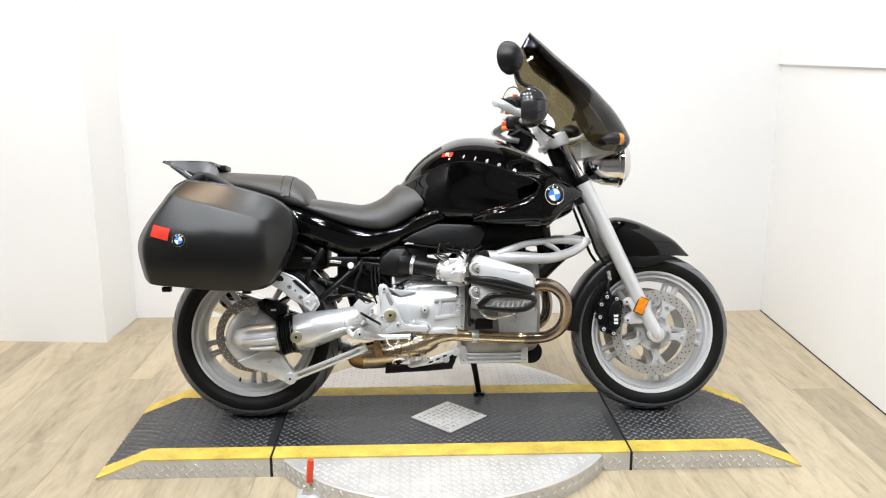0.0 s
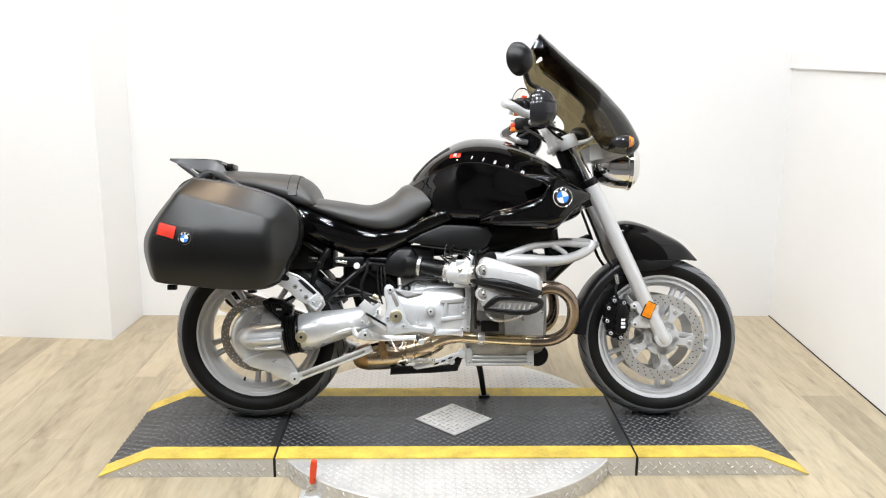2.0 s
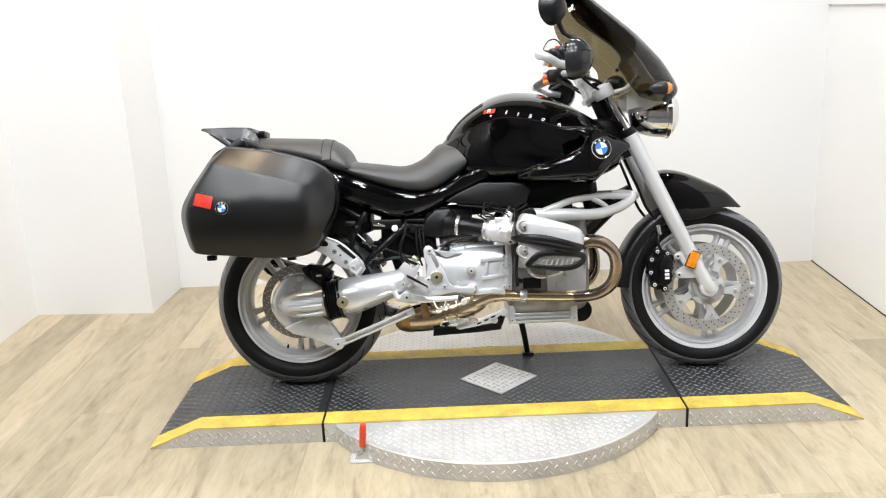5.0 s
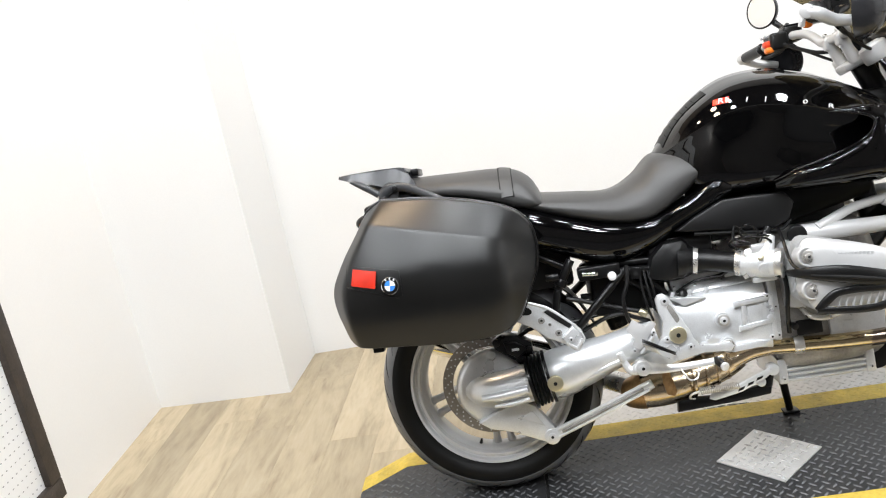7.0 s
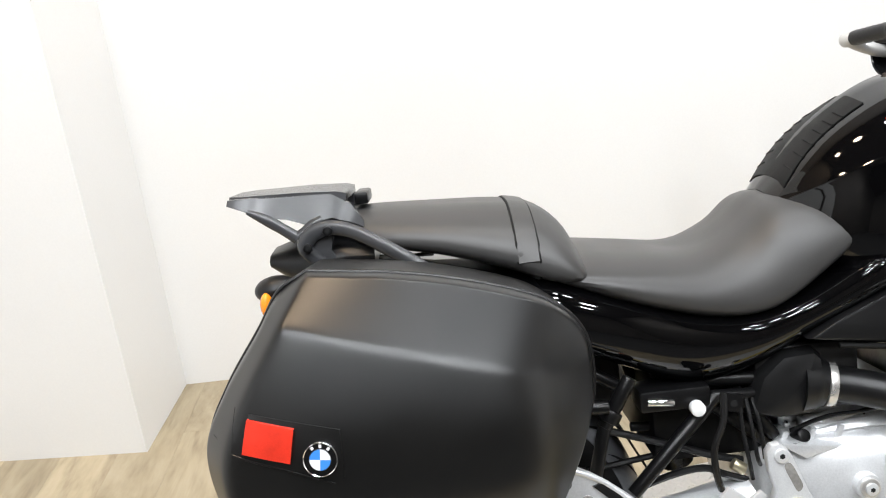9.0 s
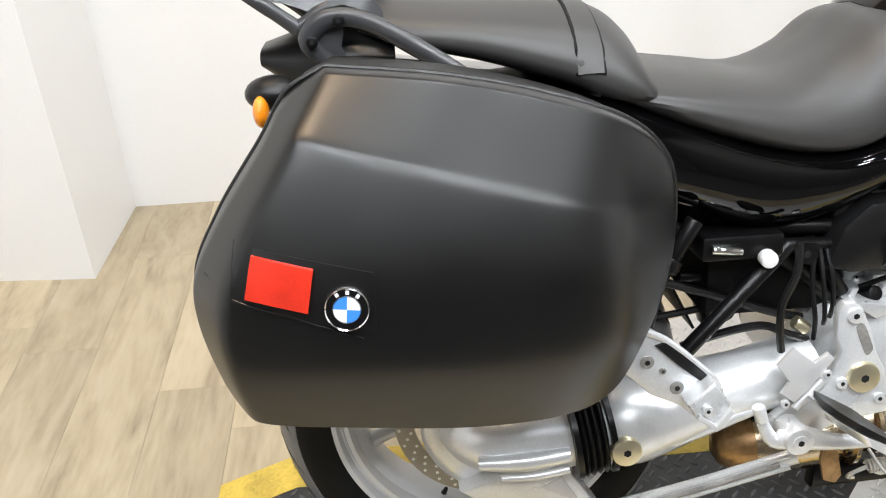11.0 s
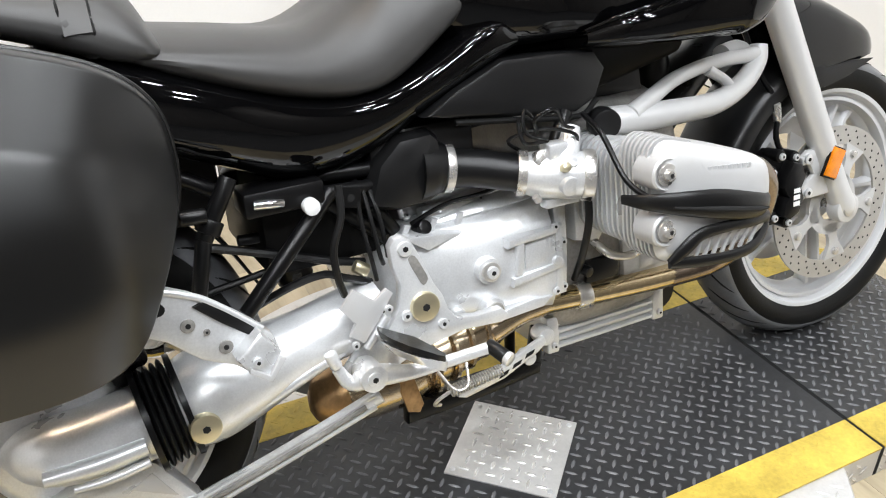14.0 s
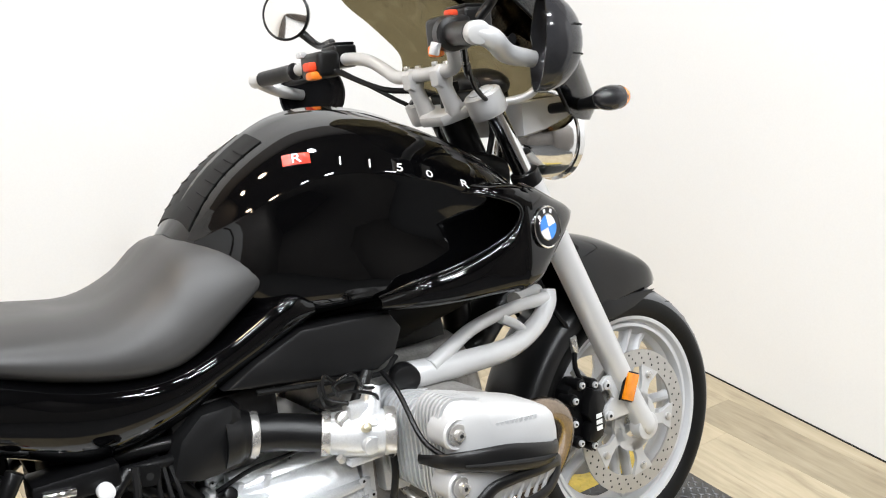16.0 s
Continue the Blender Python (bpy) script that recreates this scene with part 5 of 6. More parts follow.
part("horn", lathe([(.001, .0), (.040, .002), (.043, .012), (.030, .020), (.001, .022)], (.285, -.09, .235), 24, closed=False), DARK, engine, "round black horn")


def rounded(cx, cz, hx, hz, y, e=4.0, n=32):
    """A squared-off ring in a plane of constant y."""
    out = []
    for k in range(n):
        a = 2 * math.pi * k / n
        c, s = math.cos(a), math.sin(a)
        out.append(Vector((cx + hx * math.copysign(abs(c) ** (2 / e), c), y, cz + hz * math.copysign(abs(s) ** (2 / e), s))))
    return out


COVER = [(.286, .110, .086, 5), (.293, .114, .091, 5.5), (.335, .114, .091, 6), (.356, .113, .089, 6), (.368, .109, .084, 5.5), (.376, .102, .076, 5), (.381, .088, .062, 4.2), (.384, .058, .040, 3.4), (.385, .022, .015, 2.5)]


def sloped(p, cx=.150, cz=.512):
    """Draws the cover's upper half down towards the front."""
    f = max(0.0, (p.z - cz) / .09)
    return Vector((p.x - .006 * f, p.y, p.z - f * max(0.0, p.x - .080) * .31 + .004 * f))


for s in (1, -1):
    cyl = part("cylinder", loft([rounded(.148, .505, .075, .068, -s * .12, 3), rounded(.148, .505, .075, .068, -s * .29, 3)]), ENGINE, engine, "finned alloy cylinder")
    for k in range(11):
        y = .150 + .0125 * k
        part("cooling_fin", loft([[sloped(q) for q in rounded(.152, .505, .097, .079, -s * yy, 5)] for yy in (y, y + .0045)]), ALLOY, cyl)
    shape = [[sloped(q) for q in rounded(.158, .512, hx * .92, hz, -s * y, e)] for y, hx, hz, e in COVER]
    inner = [[Vector((q.x if q.x > .158 else .158 + (q.x - .158) * .90, q.y, .512 + (q.z - .512) * .90)) for q in ring] for ring in shape[:4]]
    cover = part("valve_cover", sliced(loft(shape), .120, .40), SILVER, engine, "silver valve cover")
    part("cover_core", sliced(loft(inner), .0, .125), SILVER, cover)
    part("cover_face", sliced(loft(shape[3:]), .0, .1205), SILVER, cover)
    for k in range(7):
        y = .2915 + .0092 * k
        part("cover_rib", sliced(loft([[sloped(q) for q in rounded(.158, .512, .1055, .0915, -s * yy, 5.8)] for yy in (y, y + .0045)]), .0, .127), SILVER, cover)
    for q in ((.054, .560), (.053, .480)):
        part("bolt_boss", lathe([(.025, -s * .335), (.024, -s * .374), (.0215, -s * .377), (.019, -s * .376), (.018, -s * .372), (.001, -s * .372)], (q[0] + .010, 0, q[1]), 28, closed=False), SILVER, cover)
        part("bolt_washer", rod((q[0] + .010, -s * .374, q[1]), (q[0] + .010, -s * .379, q[1]), .0155, 24, .0015), STEEL, cover)
        part("cover_bolt", rod((q[0] + .010, -s * .378, q[1]), (q[0] + .010, -s * .387, q[1]), .0085, 20, .002), STEEL, cover)
        part("socket", rod((q[0] + .010, -s * .386, q[1]), (q[0] + .010, -s * .3874, q[1]), .0035, 6), GROOVE, cover)
    bolt((.252, -s * .345, .516), .011, cover, out=(.8, -s, 0), h=.012)
    b = bmesh.new()
    for k in range(9):
        box(.130 + .009 * k, .1368 + .009 * k, -s * .3815 - .0012, -s * .3815 + .0012, .552 - .0010 * k, .5585 - .0010 * k, bm=b)
    part("cover_mark", b, ALLOY, cover)
    band = [(.024, -s * .330, .523), (.038, -s * .362, .523), (.075, -s * .391, .520), (.130, -s * .400, .510), (.190, -s * .398, .494), (.235, -s * .384, .483), (.258, -s * .355, .480), (.266, -s * .325, .480)]
    gd = part("cylinder_guard", tube(band, [.007, .011, .017, .0215, .0205, .017, .014, .010], 4, 16, flat=.42), SATIN, engine, "black plastic cylinder guard")
    part("guard_fluting", tube([(.060, -s * .395, .518), (.130, -s * .4105, .505), (.195, -s * .407, .490), (.236, -s * .391, .480)], [.002, .004, .004, .002], 4, 8), GROOVE, gd)
    # lower loop of the guard, open in the middle
    loop = [(.066, .380, .432), (.090, .388, .454), (.112, .391, .468), (.155, .393, .470), (.207, .390, .466), (.245, .376, .461), (.260, .362, .450), (.249, .368, .434), (.217, .380, .421), (.168, .386, .420), (.110, .385, .426), (.066, .380, .432)]
    part("guard_hoop", tube([(x, -s * y, z) for x, y, z in loop], [.008, .011, .010, .009, .009, .010, .012, .012, .0105, .0095, .0095, .008], 4, 12, flat=.6), SATIN, gd)
    for k in range(7):
        part("cover_web", rod((.112 + .017 * k, -s * .376, .424), (.124 + .017 * k, -s * .380, .455), .0032, 8), SILVER, cover)
    # intake: rubber hose, clamps, throttle body
    hose = part("intake_hose", tube([(-.160, -s * .145, .568), (-.135, -s * .150, .565), (-.10, -s * .163, .559), (-.06, -s * .183, .550), (-.045, -s * .190, .547)], [.0300, .0292, .0286, .0284, .0290], 4, 22), SATIN, engine, "black rubber intake hose")
    for p, q in (((-.158, .1455, .568), (-.146, .1475, .566)), ((-.056, .185, .549), (-.044, .191, .547))):
        part("hose_clamp", rod((p[0], -s * p[1], p[2]), (q[0], -s * q[1], q[2]), .0365 if p[0] < -.1 else .0345, 28, .001), STEEL, hose, "steel hose clamp")
    part("clamp_screw", rod((-.05, -s * .225, .520), (-.045, -s * .225, .512), .006, 8), STEEL, hose)
    body = part("throttle_body", tube([(-.045, -s * .190, .547), (-.02, -s * .203, .543), (.02, -s * .222, .538), (.038, -s * .232, .536)], [.031, .036, .036, .033], 3, 22), ALLOY, engine, "alloy throttle body")
    part("throttle_flange", rod((.030, -s * .226, .537), (.046, -s * .234, .535), .0385, 24, .002), STEEL, body)
    part("throttle_port", tube([(.006, -s * .215, .560), (.020, -s * .212, .585), (.030, -s * .206, .606)], [.024, .017, .013], 3, 16), ALLOY, body)
    part("throttle_wheel", rod((-.030, -s * .205, .566), (-.030, -s * .222, .572), .014, 20, .002), STEEL, body)
    part("idle_screw", rod((-.010, -s * .238, .556), (-.010, -s * .252, .562), .007, 12, .002), BRASS, body)
    part("throttle_foot", box(-.030, .030, -s * .212 - .010, -s * .212 + .010, .494, .508, .003), ALLOY, body)
    part("vacuum_stub", rod((.018, -s * .238, .515), (.030, -s * .252, .506), .006, 12, .001), DARK, body)
    part("throttle_linkage", box(-.025, .010, -s * .215 - .014, -s * .215 + .014, .568, .592, .004), ALLOY, body)
    part("throttle_cap", rod((-.005, -s * .23, .535), (-.005, -s * .252, .530), .015, 20, .002), ALLOY, body)
    part("injector", rod((.000, -s * .20, .58), (.035, -s * .185, .625), .011, 14, .002), DARK, body)
    part("throttle_cable", tube([(-.02, -s * .215, .595), (-.06, -s * .22, .60), (-.055, -s * .20, .63), (-.01, -s * .18, .625), (.02, -s * .17, .65)], .003, 5, 8), DARK, body)
    part("throttle_cable", tube([(.03, -s * .21, .57), (.02, -s * .23, .60), (-.03, -s * .22, .615), (-.07, -s * .19, .60), (-.03, -s * .18, .57)], .0028, 5, 8), DARK, body)
    part("spark_lead", tube([(.055, -s * .20, .62), (.045, -s * .26, .60), (.040, -s * .32, .545), (.055, -s * .365, .520)], .0042, 5, 8), DARK, engine, "black spark plug lead")
    # exhaust header
    part("header_pipe", tube([(.235, -s * .275, .455), (.275, -s * .272, .495), (.335, -s * .262, .492), (.380, -s * .245, .455), (.394, -s * .222, .400), (.380, -s * .195, .340), (.330, -s * .170, .303), (.25, -s * .158, .296)], [.023, .0235, .0225, .022, .022, .0215, .021, .021], 5, 18), PIPE, bike, "heat-stained exhaust header")
    part("header_pipe", tube([(.262, -s * .159, .297), (.20, -s * .156, .298), (.12, -s * .152, .302), (-.01, -s * .148, .311)], .0205, 5, 18), BRONZE, bike, "straw-tinted exhaust pipe")
    part("header_pipe", tube([(-.0, -s * .148, .310), (-.05, -s * .146, .306), (-.10, -s * .140, .288)], [.021, .023, .026], 4, 18), GOLD, bike)
    part("pipe_clamp", rod((.06, -s * .150, .3055), (.085, -s * .151, .304), .0235, 20, .001), STEEL, bike)

for p in ((.255, -.10, .255), (.02, -.06, .60), (.05, -.11, .615), (.07, -.145, .64)):
    part("sensor", rod(p, (p[0] + .02, p[1] - .02, p[2] + .03), .013, 14, .003), ALLOY, engine)

gear = part("gearbox", symmetric([
    (-.275, [(0, .33), (.08, .33), (.11, .36), (.11, .42), (.09, .45), (0, .46)]),
    (-.25, [(0, .31), (.10, .31), (.145, .345), (.150, .42), (.12, .475), (0, .485)]),
    (-.12, [(0, .30), (.12, .305), (.168, .345), (.168, .43), (.125, .488), (0, .498)]),
    (-.03, [(0, .29), (.13, .295), (.178, .340), (.178, .44), (.130, .500), (0, .510)]),
    (.005, [(0, .285), (.13, .29), (.180, .335), (.180, .445), (.132, .505), (0, .515)]),
], 4, 4), ALLOY, bike, "cast alloy gearbox")
for outline, y in (([(-.080, .434), (-.078, .448), (.008, .452), (.008, .440), (-.066, .436)], .190), ([(-.068, .386), (-.056, .384), (-.050, .438), (-.062, .438)], .188), ([(-.076, .370), (-.074, .384), (.018, .394), (.018, .382)], .190), ([(.004, .335), (.018, .338), (.020, .452), (.006, .452)], .187), ([(-.050, .392), (-.008, .396), (-.010, .434), (-.048, .432)], .185), ([(-.004, .398), (.006, .399), (.006, .434), (-.004, .434)], .186)):
    part("cast_rib", plate(outline, -y, -.15, .004), ALLOY, gear)
part("cast_boss", rod((.006, -.15, .395), (.006, -.192, .395), .008, 16, .002), ALLOY, gear)
for q in ((.002, .345), (.004, .452)):
    bolt((q[0], -.186, q[1]), .0065, gear)
part("cast_swell", symmetric([(-.20, [(0, .47), (.10, .47), (.125, .478), (.10, .490), (0, .492)]), (-.12, [(0, .48), (.11, .48), (.140, .487), (.108, .510), (0, .515)]), (-.04, [(0, .49), (.12, .49), (.148, .492), (.110, .520), (0, .525)]), (.008, [(0, .49), (.12, .49), (.148, .495), (.112, .524), (0, .528)])], 3, 3), ALLOY, gear)
for x0, x1, z in ((-.19, -.06, .498), (-.08, .02, .512)):
    part("cast_rib", box(x0, x1, -.13, -.105, z - .012, z + .008, .004), ALLOY, gear)
part("cast_rib", plate([(-.245, .485), (-.14, .470), (-.20, .455)], -.165, -.10, .003), ALLOY, gear)
for q in ((-.112, .406), (-.110, .340)):
    part("bolt_boss", lathe([(.022, -.14), (.020, -.185), (.001, -.185)], (q[0], 0, q[1]), 26, closed=False), ALLOY, gear)
    part("bolt_washer", rod((q[0], -.184, q[1]), (q[0], -.191, q[1]), .0155, 24, .002), STEEL, gear)
    bolt((q[0], -.190, q[1]), .010, gear)
part("starter_motor", rod((-.22, -.075, .505), (-.06, -.075, .530), .030, 20, .006), ALLOY, gear)

# swing arm, final drive and torque arm
arm = part("swing_arm", tube([(-.615, -.150, .322), (-.59, -.158, .325), (-.55, -.160, .331), (-.47, -.160, .350), (-.40, -.158, .366), (-.34, -.155, .378), (-.29, -.150, .385)], [.050, .058, .067, .058, .048, .048, .05], 4, 28), ALLOY, bike, "polished alloy swing arm")
part("arm_edge", tube([(-.52, -.205, .300), (-.44, -.200, .332), (-.36, -.190, .350)], [.006, .012, .008], 4, 10), ALLOY, arm)
part("arm_bolt", rod((-.567, -.215, .319), (-.567, -.234, .319), .021, 28, .003), BRASS, arm, "zinc-plated pivot bolt")
part("socket", rod((-.567, -.232, .319), (-.567, -.2345, .319), .0055, 6), GROOVE, arm)
drive = part("final_drive", lathe([(.001, -.133), (.060, -.132), (.088, -.129), (.098, -.125), (.104, -.118), (.107, -.108), (.107, -.092), (.10, -.088), (.001, -.088)], (-.733, 0, .307), 56, closed=False), ALLOY, bike, "cast alloy final drive housing")
part("drive_neck", tube([(-.806, -.118, .308), (-.785, -.128, .308), (-.762, -.142, .308), (-.738, -.152, .309), (-.70, -.157, .311), (-.645, -.157, .316), (-.630, -.157, .318)], [.018, .034, .043, .047, .049, .052, .053], 3, 30), ALLOY, drive)
part("neck_rib", tube([(-.765, -.199, .300), (-.70, -.206, .303), (-.640, -.209, .310)], [.010, .014, .012], 3, 12), ALLOY, drive)
part("neck_rib", tube([(-.735, -.203, .276), (-.69, -.204, .276), (-.640, -.206, .284)], [.005, .007, .006], 3, 10), ALLOY, drive)
bolt((-.793, -.126, .288), .012, drive, h=.010)
part("filler_boss", rod((-.727, -.13, .398), (-.727, -.15, .405), .013, 20, .003), ALLOY, drive)
part("drive_leg", plate([(-.790, .225), (-.70, .262), (-.655, .262), (-.632, .250), (-.582, .172), (-.583, .152), (-.602, .141), (-.622, .149), (-.70, .186), (-.76, .203)], -.156, -.115, .005), ALLOY, drive)
part("leg_recess", plate([(-.672, .222), (-.640, .238), (-.612, .190)], -.1575, -.145, .002), SILVER, drive)
def slanted(bm):
    """Leans the gaiter's foot forward."""
    for v in bm.verts:
        v.co.x += (.335 - v.co.z) * .14
    return bm


for k in range(4):
    part("gaiter", slanted(lathe([(.050, -.007), (.067, -.003), (.070, .0), (.067, .003), (.050, .007)], (-.622 + .0095 * k, -.157, .318 + .002 * k), 32, axis="x")), SATIN, arm, "black rubber gaiter fold")
for x in (-.632, -.582):
    part("gaiter_strap", slanted(lathe([(.054, -.005), (.0715, -.004), (.0715, .004), (.054, .005)], (x, -.157, .317 if x < -.6 else .326), 32, axis="x")), DARK, arm, "black plastic strap")
torque = part("torque_arm", tube([(-.599, -.152, .161), (-.55, -.162, .181), (-.45, -.186, .222), (-.32, -.212, .277)], [.016, .0145, .0135, .013], 4, 14, flat=.55), ALLOY, bike, "alloy torque arm")
part("torque_channel", tube([(-.57, -.1680, .1735), (-.45, -.1940, .2225), (-.345, -.2160, .2675)], .004, 4, 8), ENGINE, torque)
for dz in (-.010, .010):
    part("torque_flange", tube([(-.58, -.163, .169 + dz), (-.45, -.191, .2225 + dz), (-.33, -.216, .273 + dz)], .0045, 4, 8), ALLOY, torque)
for p in ((-.599, -.142, .161),):
    part("torque_eye", rod((p[0], p[1] + .012, p[2]), (p[0], p[1] - .022, p[2]), .0215, 28, .003), ALLOY, torque)
    bolt((p[0], p[1] - .022, p[2]), .011, torque, h=.004)
rcal = part("rear_caliper", plate([(-.721, .436), (-.695, .450), (-.65, .442), (-.612, .418), (-.614, .392), (-.649, .365), (-.674, .384), (-.713, .414)], -.135, -.070, .006), DARK, bike, "black rear brake caliper")
part("caliper_body", plate([(-.688, .432), (-.655, .428), (-.630, .410), (-.632, .396), (-.655, .382), (-.682, .402)], -.152, -.130, .007), DARK, rcal)
part("caliper_mark", box(-.668, -.648, -.1535, -.150, .406, .413), ALLOY, rcal)
for q in ((-.707, .433), (-.622, .400), (-.650, .378)):
    part("caliper_lug", rod((q[0], -.10, q[1]), (q[0], -.146, q[1]), .011, 14, .003), DARK, rcal)
bolt((-.636, -.125, .366), .012, rcal, DARK)
bolt((-.70, -.125, .43), .010, rcal, DARK)
part("brake_hose", tube([(-.655, -.11, .43), (-.60, -.12, .455), (-.52, -.10, .450), (-.44, -.09, .455), (-.36, -.10, .47)], .0055, 4, 8), DARK, rcal)

# bell housing edge, hoses and brackets behind the cylinder
for s in (1, -1):
    part("housing_flange", plate([(.012, .33), (.030, .33), (.034, .40), (.034, .50), (.024, .545), (.010, .545), (.012, .45)], -s * .176, -s * .12, .004), ALLOY, engine)
    for q in ((.022, .345), (.024, .42), (.020, .525)):
        bolt((q[0], -s * .176, q[1]), .0065, engine, out=(0, -s, 0))
    part("breather_hose", tube([(.046, -s * .205, .55), (.050, -s * .215, .47), (.046, -s * .20, .40), (.052, -s * .165, .345)], .006, 5, 10), SATIN, engine, "black breather hose")
    part("cylinder_foot", plate([(.055, .41), (.10, .40), (.12, .43), (.115, .56), (.07, .57), (.052, .53)], -s * .170, -s * .13, .006), ALLOY, engine)
    part("oil_line", tube([(.09, -s * .15, .41), (.10, -s * .19, .385), (.14, -s * .20, .375), (.20, -s * .18, .385), (.25, -s * .15, .41)], .007, 5, 10), STEEL, engine)
    part("sensor_plug", rod((.058, -s * .175, .365), (.062, -s * .195, .362), .009, 12, .002), DARK, engine)
    part("lower_fairlead", box(.070, .135, -s * .168 - .006, -s * .168 + .006, .332, .372, .004), DARK, engine)
    part("throttle_stop", rod((.005, -s * .236, .556), (.005, -s * .246, .566), .008, 12, .002), ALLOY, engine)
    part("plug_wire", tube([(-.035, -s * .215, .610), (-.050, -s * .235, .635), (-.020, -s * .240, .645), (.000, -s * .232, .618), (.030, -s * .215, .605)], .0028, 6, 8), DARK, engine)
    part("plug_wire", tube([(-.030, -s * .205, .625), (-.055, -s * .215, .645), (-.060, -s * .225, .615), (-.030, -s * .235, .600)], .0026, 6, 8), DARK, engine)

for k in range(4):
    part("cast_rib", plate([(-.235 + .045 * k, .472), (-.225 + .045 * k, .470), (-.215 + .045 * k, .492), (-.225 + .045 * k, .494)], -.142, -.10, .002), ALLOY, gear)
part("cast_web", plate([(-.10, .318), (-.02, .322), (.0, .336), (-.04, .340), (-.09, .334)], -.184, -.15, .003), ALLOY, gear)
part("drain_boss", rod((-.165, -.15, .345), (-.165, -.176, .342), .012, 18, .003), ALLOY, gear)
part("gear_sensor", rod((-.20, -.125, .475), (-.195, -.150, .488), .011, 14, .002), DARK, gear)
part("starter_cable", tube([(-.21, -.13, .49), (-.16, -.15, .515), (-.10, -.155, .52), (-.05, -.165, .535)], .0038, 5, 8), DARK, gear)
for x in (-.215, -.16, -.09):
    bolt((x, -.128, .500), .005, gear, out=(0, -.6, 1))

# ---- foot controls ----
rest = part("footrest_bracket", plate([(-.278, .490), (-.270, .501), (-.257, .503), (-.246, .495), (-.239, .481), (-.230, .460), (-.215, .420), (-.203, .399), (-.196, .374), (-.183, .358), (-.150, .352), (-.108, .352), (-.097, .340), (-.108, .328), (-.175, .334), (-.25, .322), (-.31, .300), (-.350, .305), (-.365, .325), (-.345, .346), (-.300, .362), (-.274, .395), (-.267, .430), (-.276, .460)], -.206, -.188, .004), ALLOY, bike, "cast alloy footrest bracket")
part("bracket_slot", plate([(-.252, .466), (-.242, .470), (-.230, .446), (-.225, .431), (-.233, .423), (-.242, .440)], -.2066, -.200, 0, steps=3), ENGINE, rest)
part("frame_bolt", rod((-.235, -.200, .391), (-.235, -.214, .391), .0225, 28, .003), BRASS, rest, "large zinc-plated bolt")
part("socket", rod((-.235, -.212, .391), (-.235, -.2146, .391), .006, 6), GROOVE, rest)
for q, r in (((-.256, .484), .011), ((-.264, .384), .008), ((-.208, .356), .008), ((-.300, .402), .006)):
    bolt((q[0], -.205, q[1]), r, rest)
heel = part("heel_guard", plate([(-.366, .428), (-.345, .452), (-.315, .429), (-.297, .441), (-.288, .432), (-.318, .391), (-.338, .370), (-.357, .385), (-.347, .402)], -.227, -.219, .002), SILVER, bike, "silver heel guard plate")
part("guard_rod", rod((-.300, -.222, .40), (-.335, -.222, .36), .006, 10), ALLOY, heel)
bolt((-.298, -.226, .412), .006, heel)
bolt((-.352, -.226, .372), .006, heel)
lever_ = part("brake_pedal", tube([(-.385, -.235, .350), (-.370, -.240, .325), (-.341, -.245, .329), (-.28, -.248, .318), (-.21, -.250, .318), (-.155, -.252, .320)], [.008, .011, .017, .011, .009, .009], 4, 12, flat=.6), ALLOY, bike, "alloy brake pedal")
part("pedal_pivot", rod((-.341, -.215, .329), (-.341, -.259, .329), .020, 26, .003), ALLOY, lever_)
bolt((-.341, -.258, .329), .011, lever_, h=.003)
part("pedal_rubber", rod((-.158, -.245, .322), (-.145, -.278, .309), .0105, 16, .003), SATIN, lever_, "black pedal rubber")
part("pedal_tip", rod((-.146, -.276, .310), (-.143, -.284, .307), .011, 16, .002), ALLOY, lever_)
part("pedal_stop", rod((-.385, -.235, .352), (-.392, -.235, .375), .009, 12, .002), ALLOY, lever_)
PEG = [(-.225, -.318, .386, -.280, .366), (-.250, -.326, .398, -.272, .366), (-.290, -.336, .407, -.265, .366), (-.328, -.335, .412, -.264, .370), (-.352, -.322, .408, -.276, .380), (-.358, -.310, .402, -.288, .388)]
peg = part("rider_footpeg", loft([[(xa - .003, y, za - .006), (xb + .003, y, zb - .006), (xb, y, zb - .018), (xa + .006, y, za - .022)] for y, xa, za, xb, zb in PEG]), ALLOY, bike, "folding rider footpeg")
part("peg_rubber", loft([[(xa, y, za + .004), (xb, y, zb + .004), (xb, y, zb - .005), (xa, y, za - .005)] for y, xa, za, xb, zb in PEG[1:]]), SATIN, peg, "ribbed black rubber pad")
part("peg_spring", tube([(-.25, -.265, .315), (-.235, -.285, .290), (-.215, -.285, .292), (-.205, -.265, .315)], .0022, 4, 8), STEEL, peg)
part("peg_tab", plate([(-.292, .318), (-.276, .312), (-.262, .252), (-.270, .240), (-.288, .246), (-.296, .28)], -.232, -.226, .002), RUSTY, peg, "rusty steel tab")
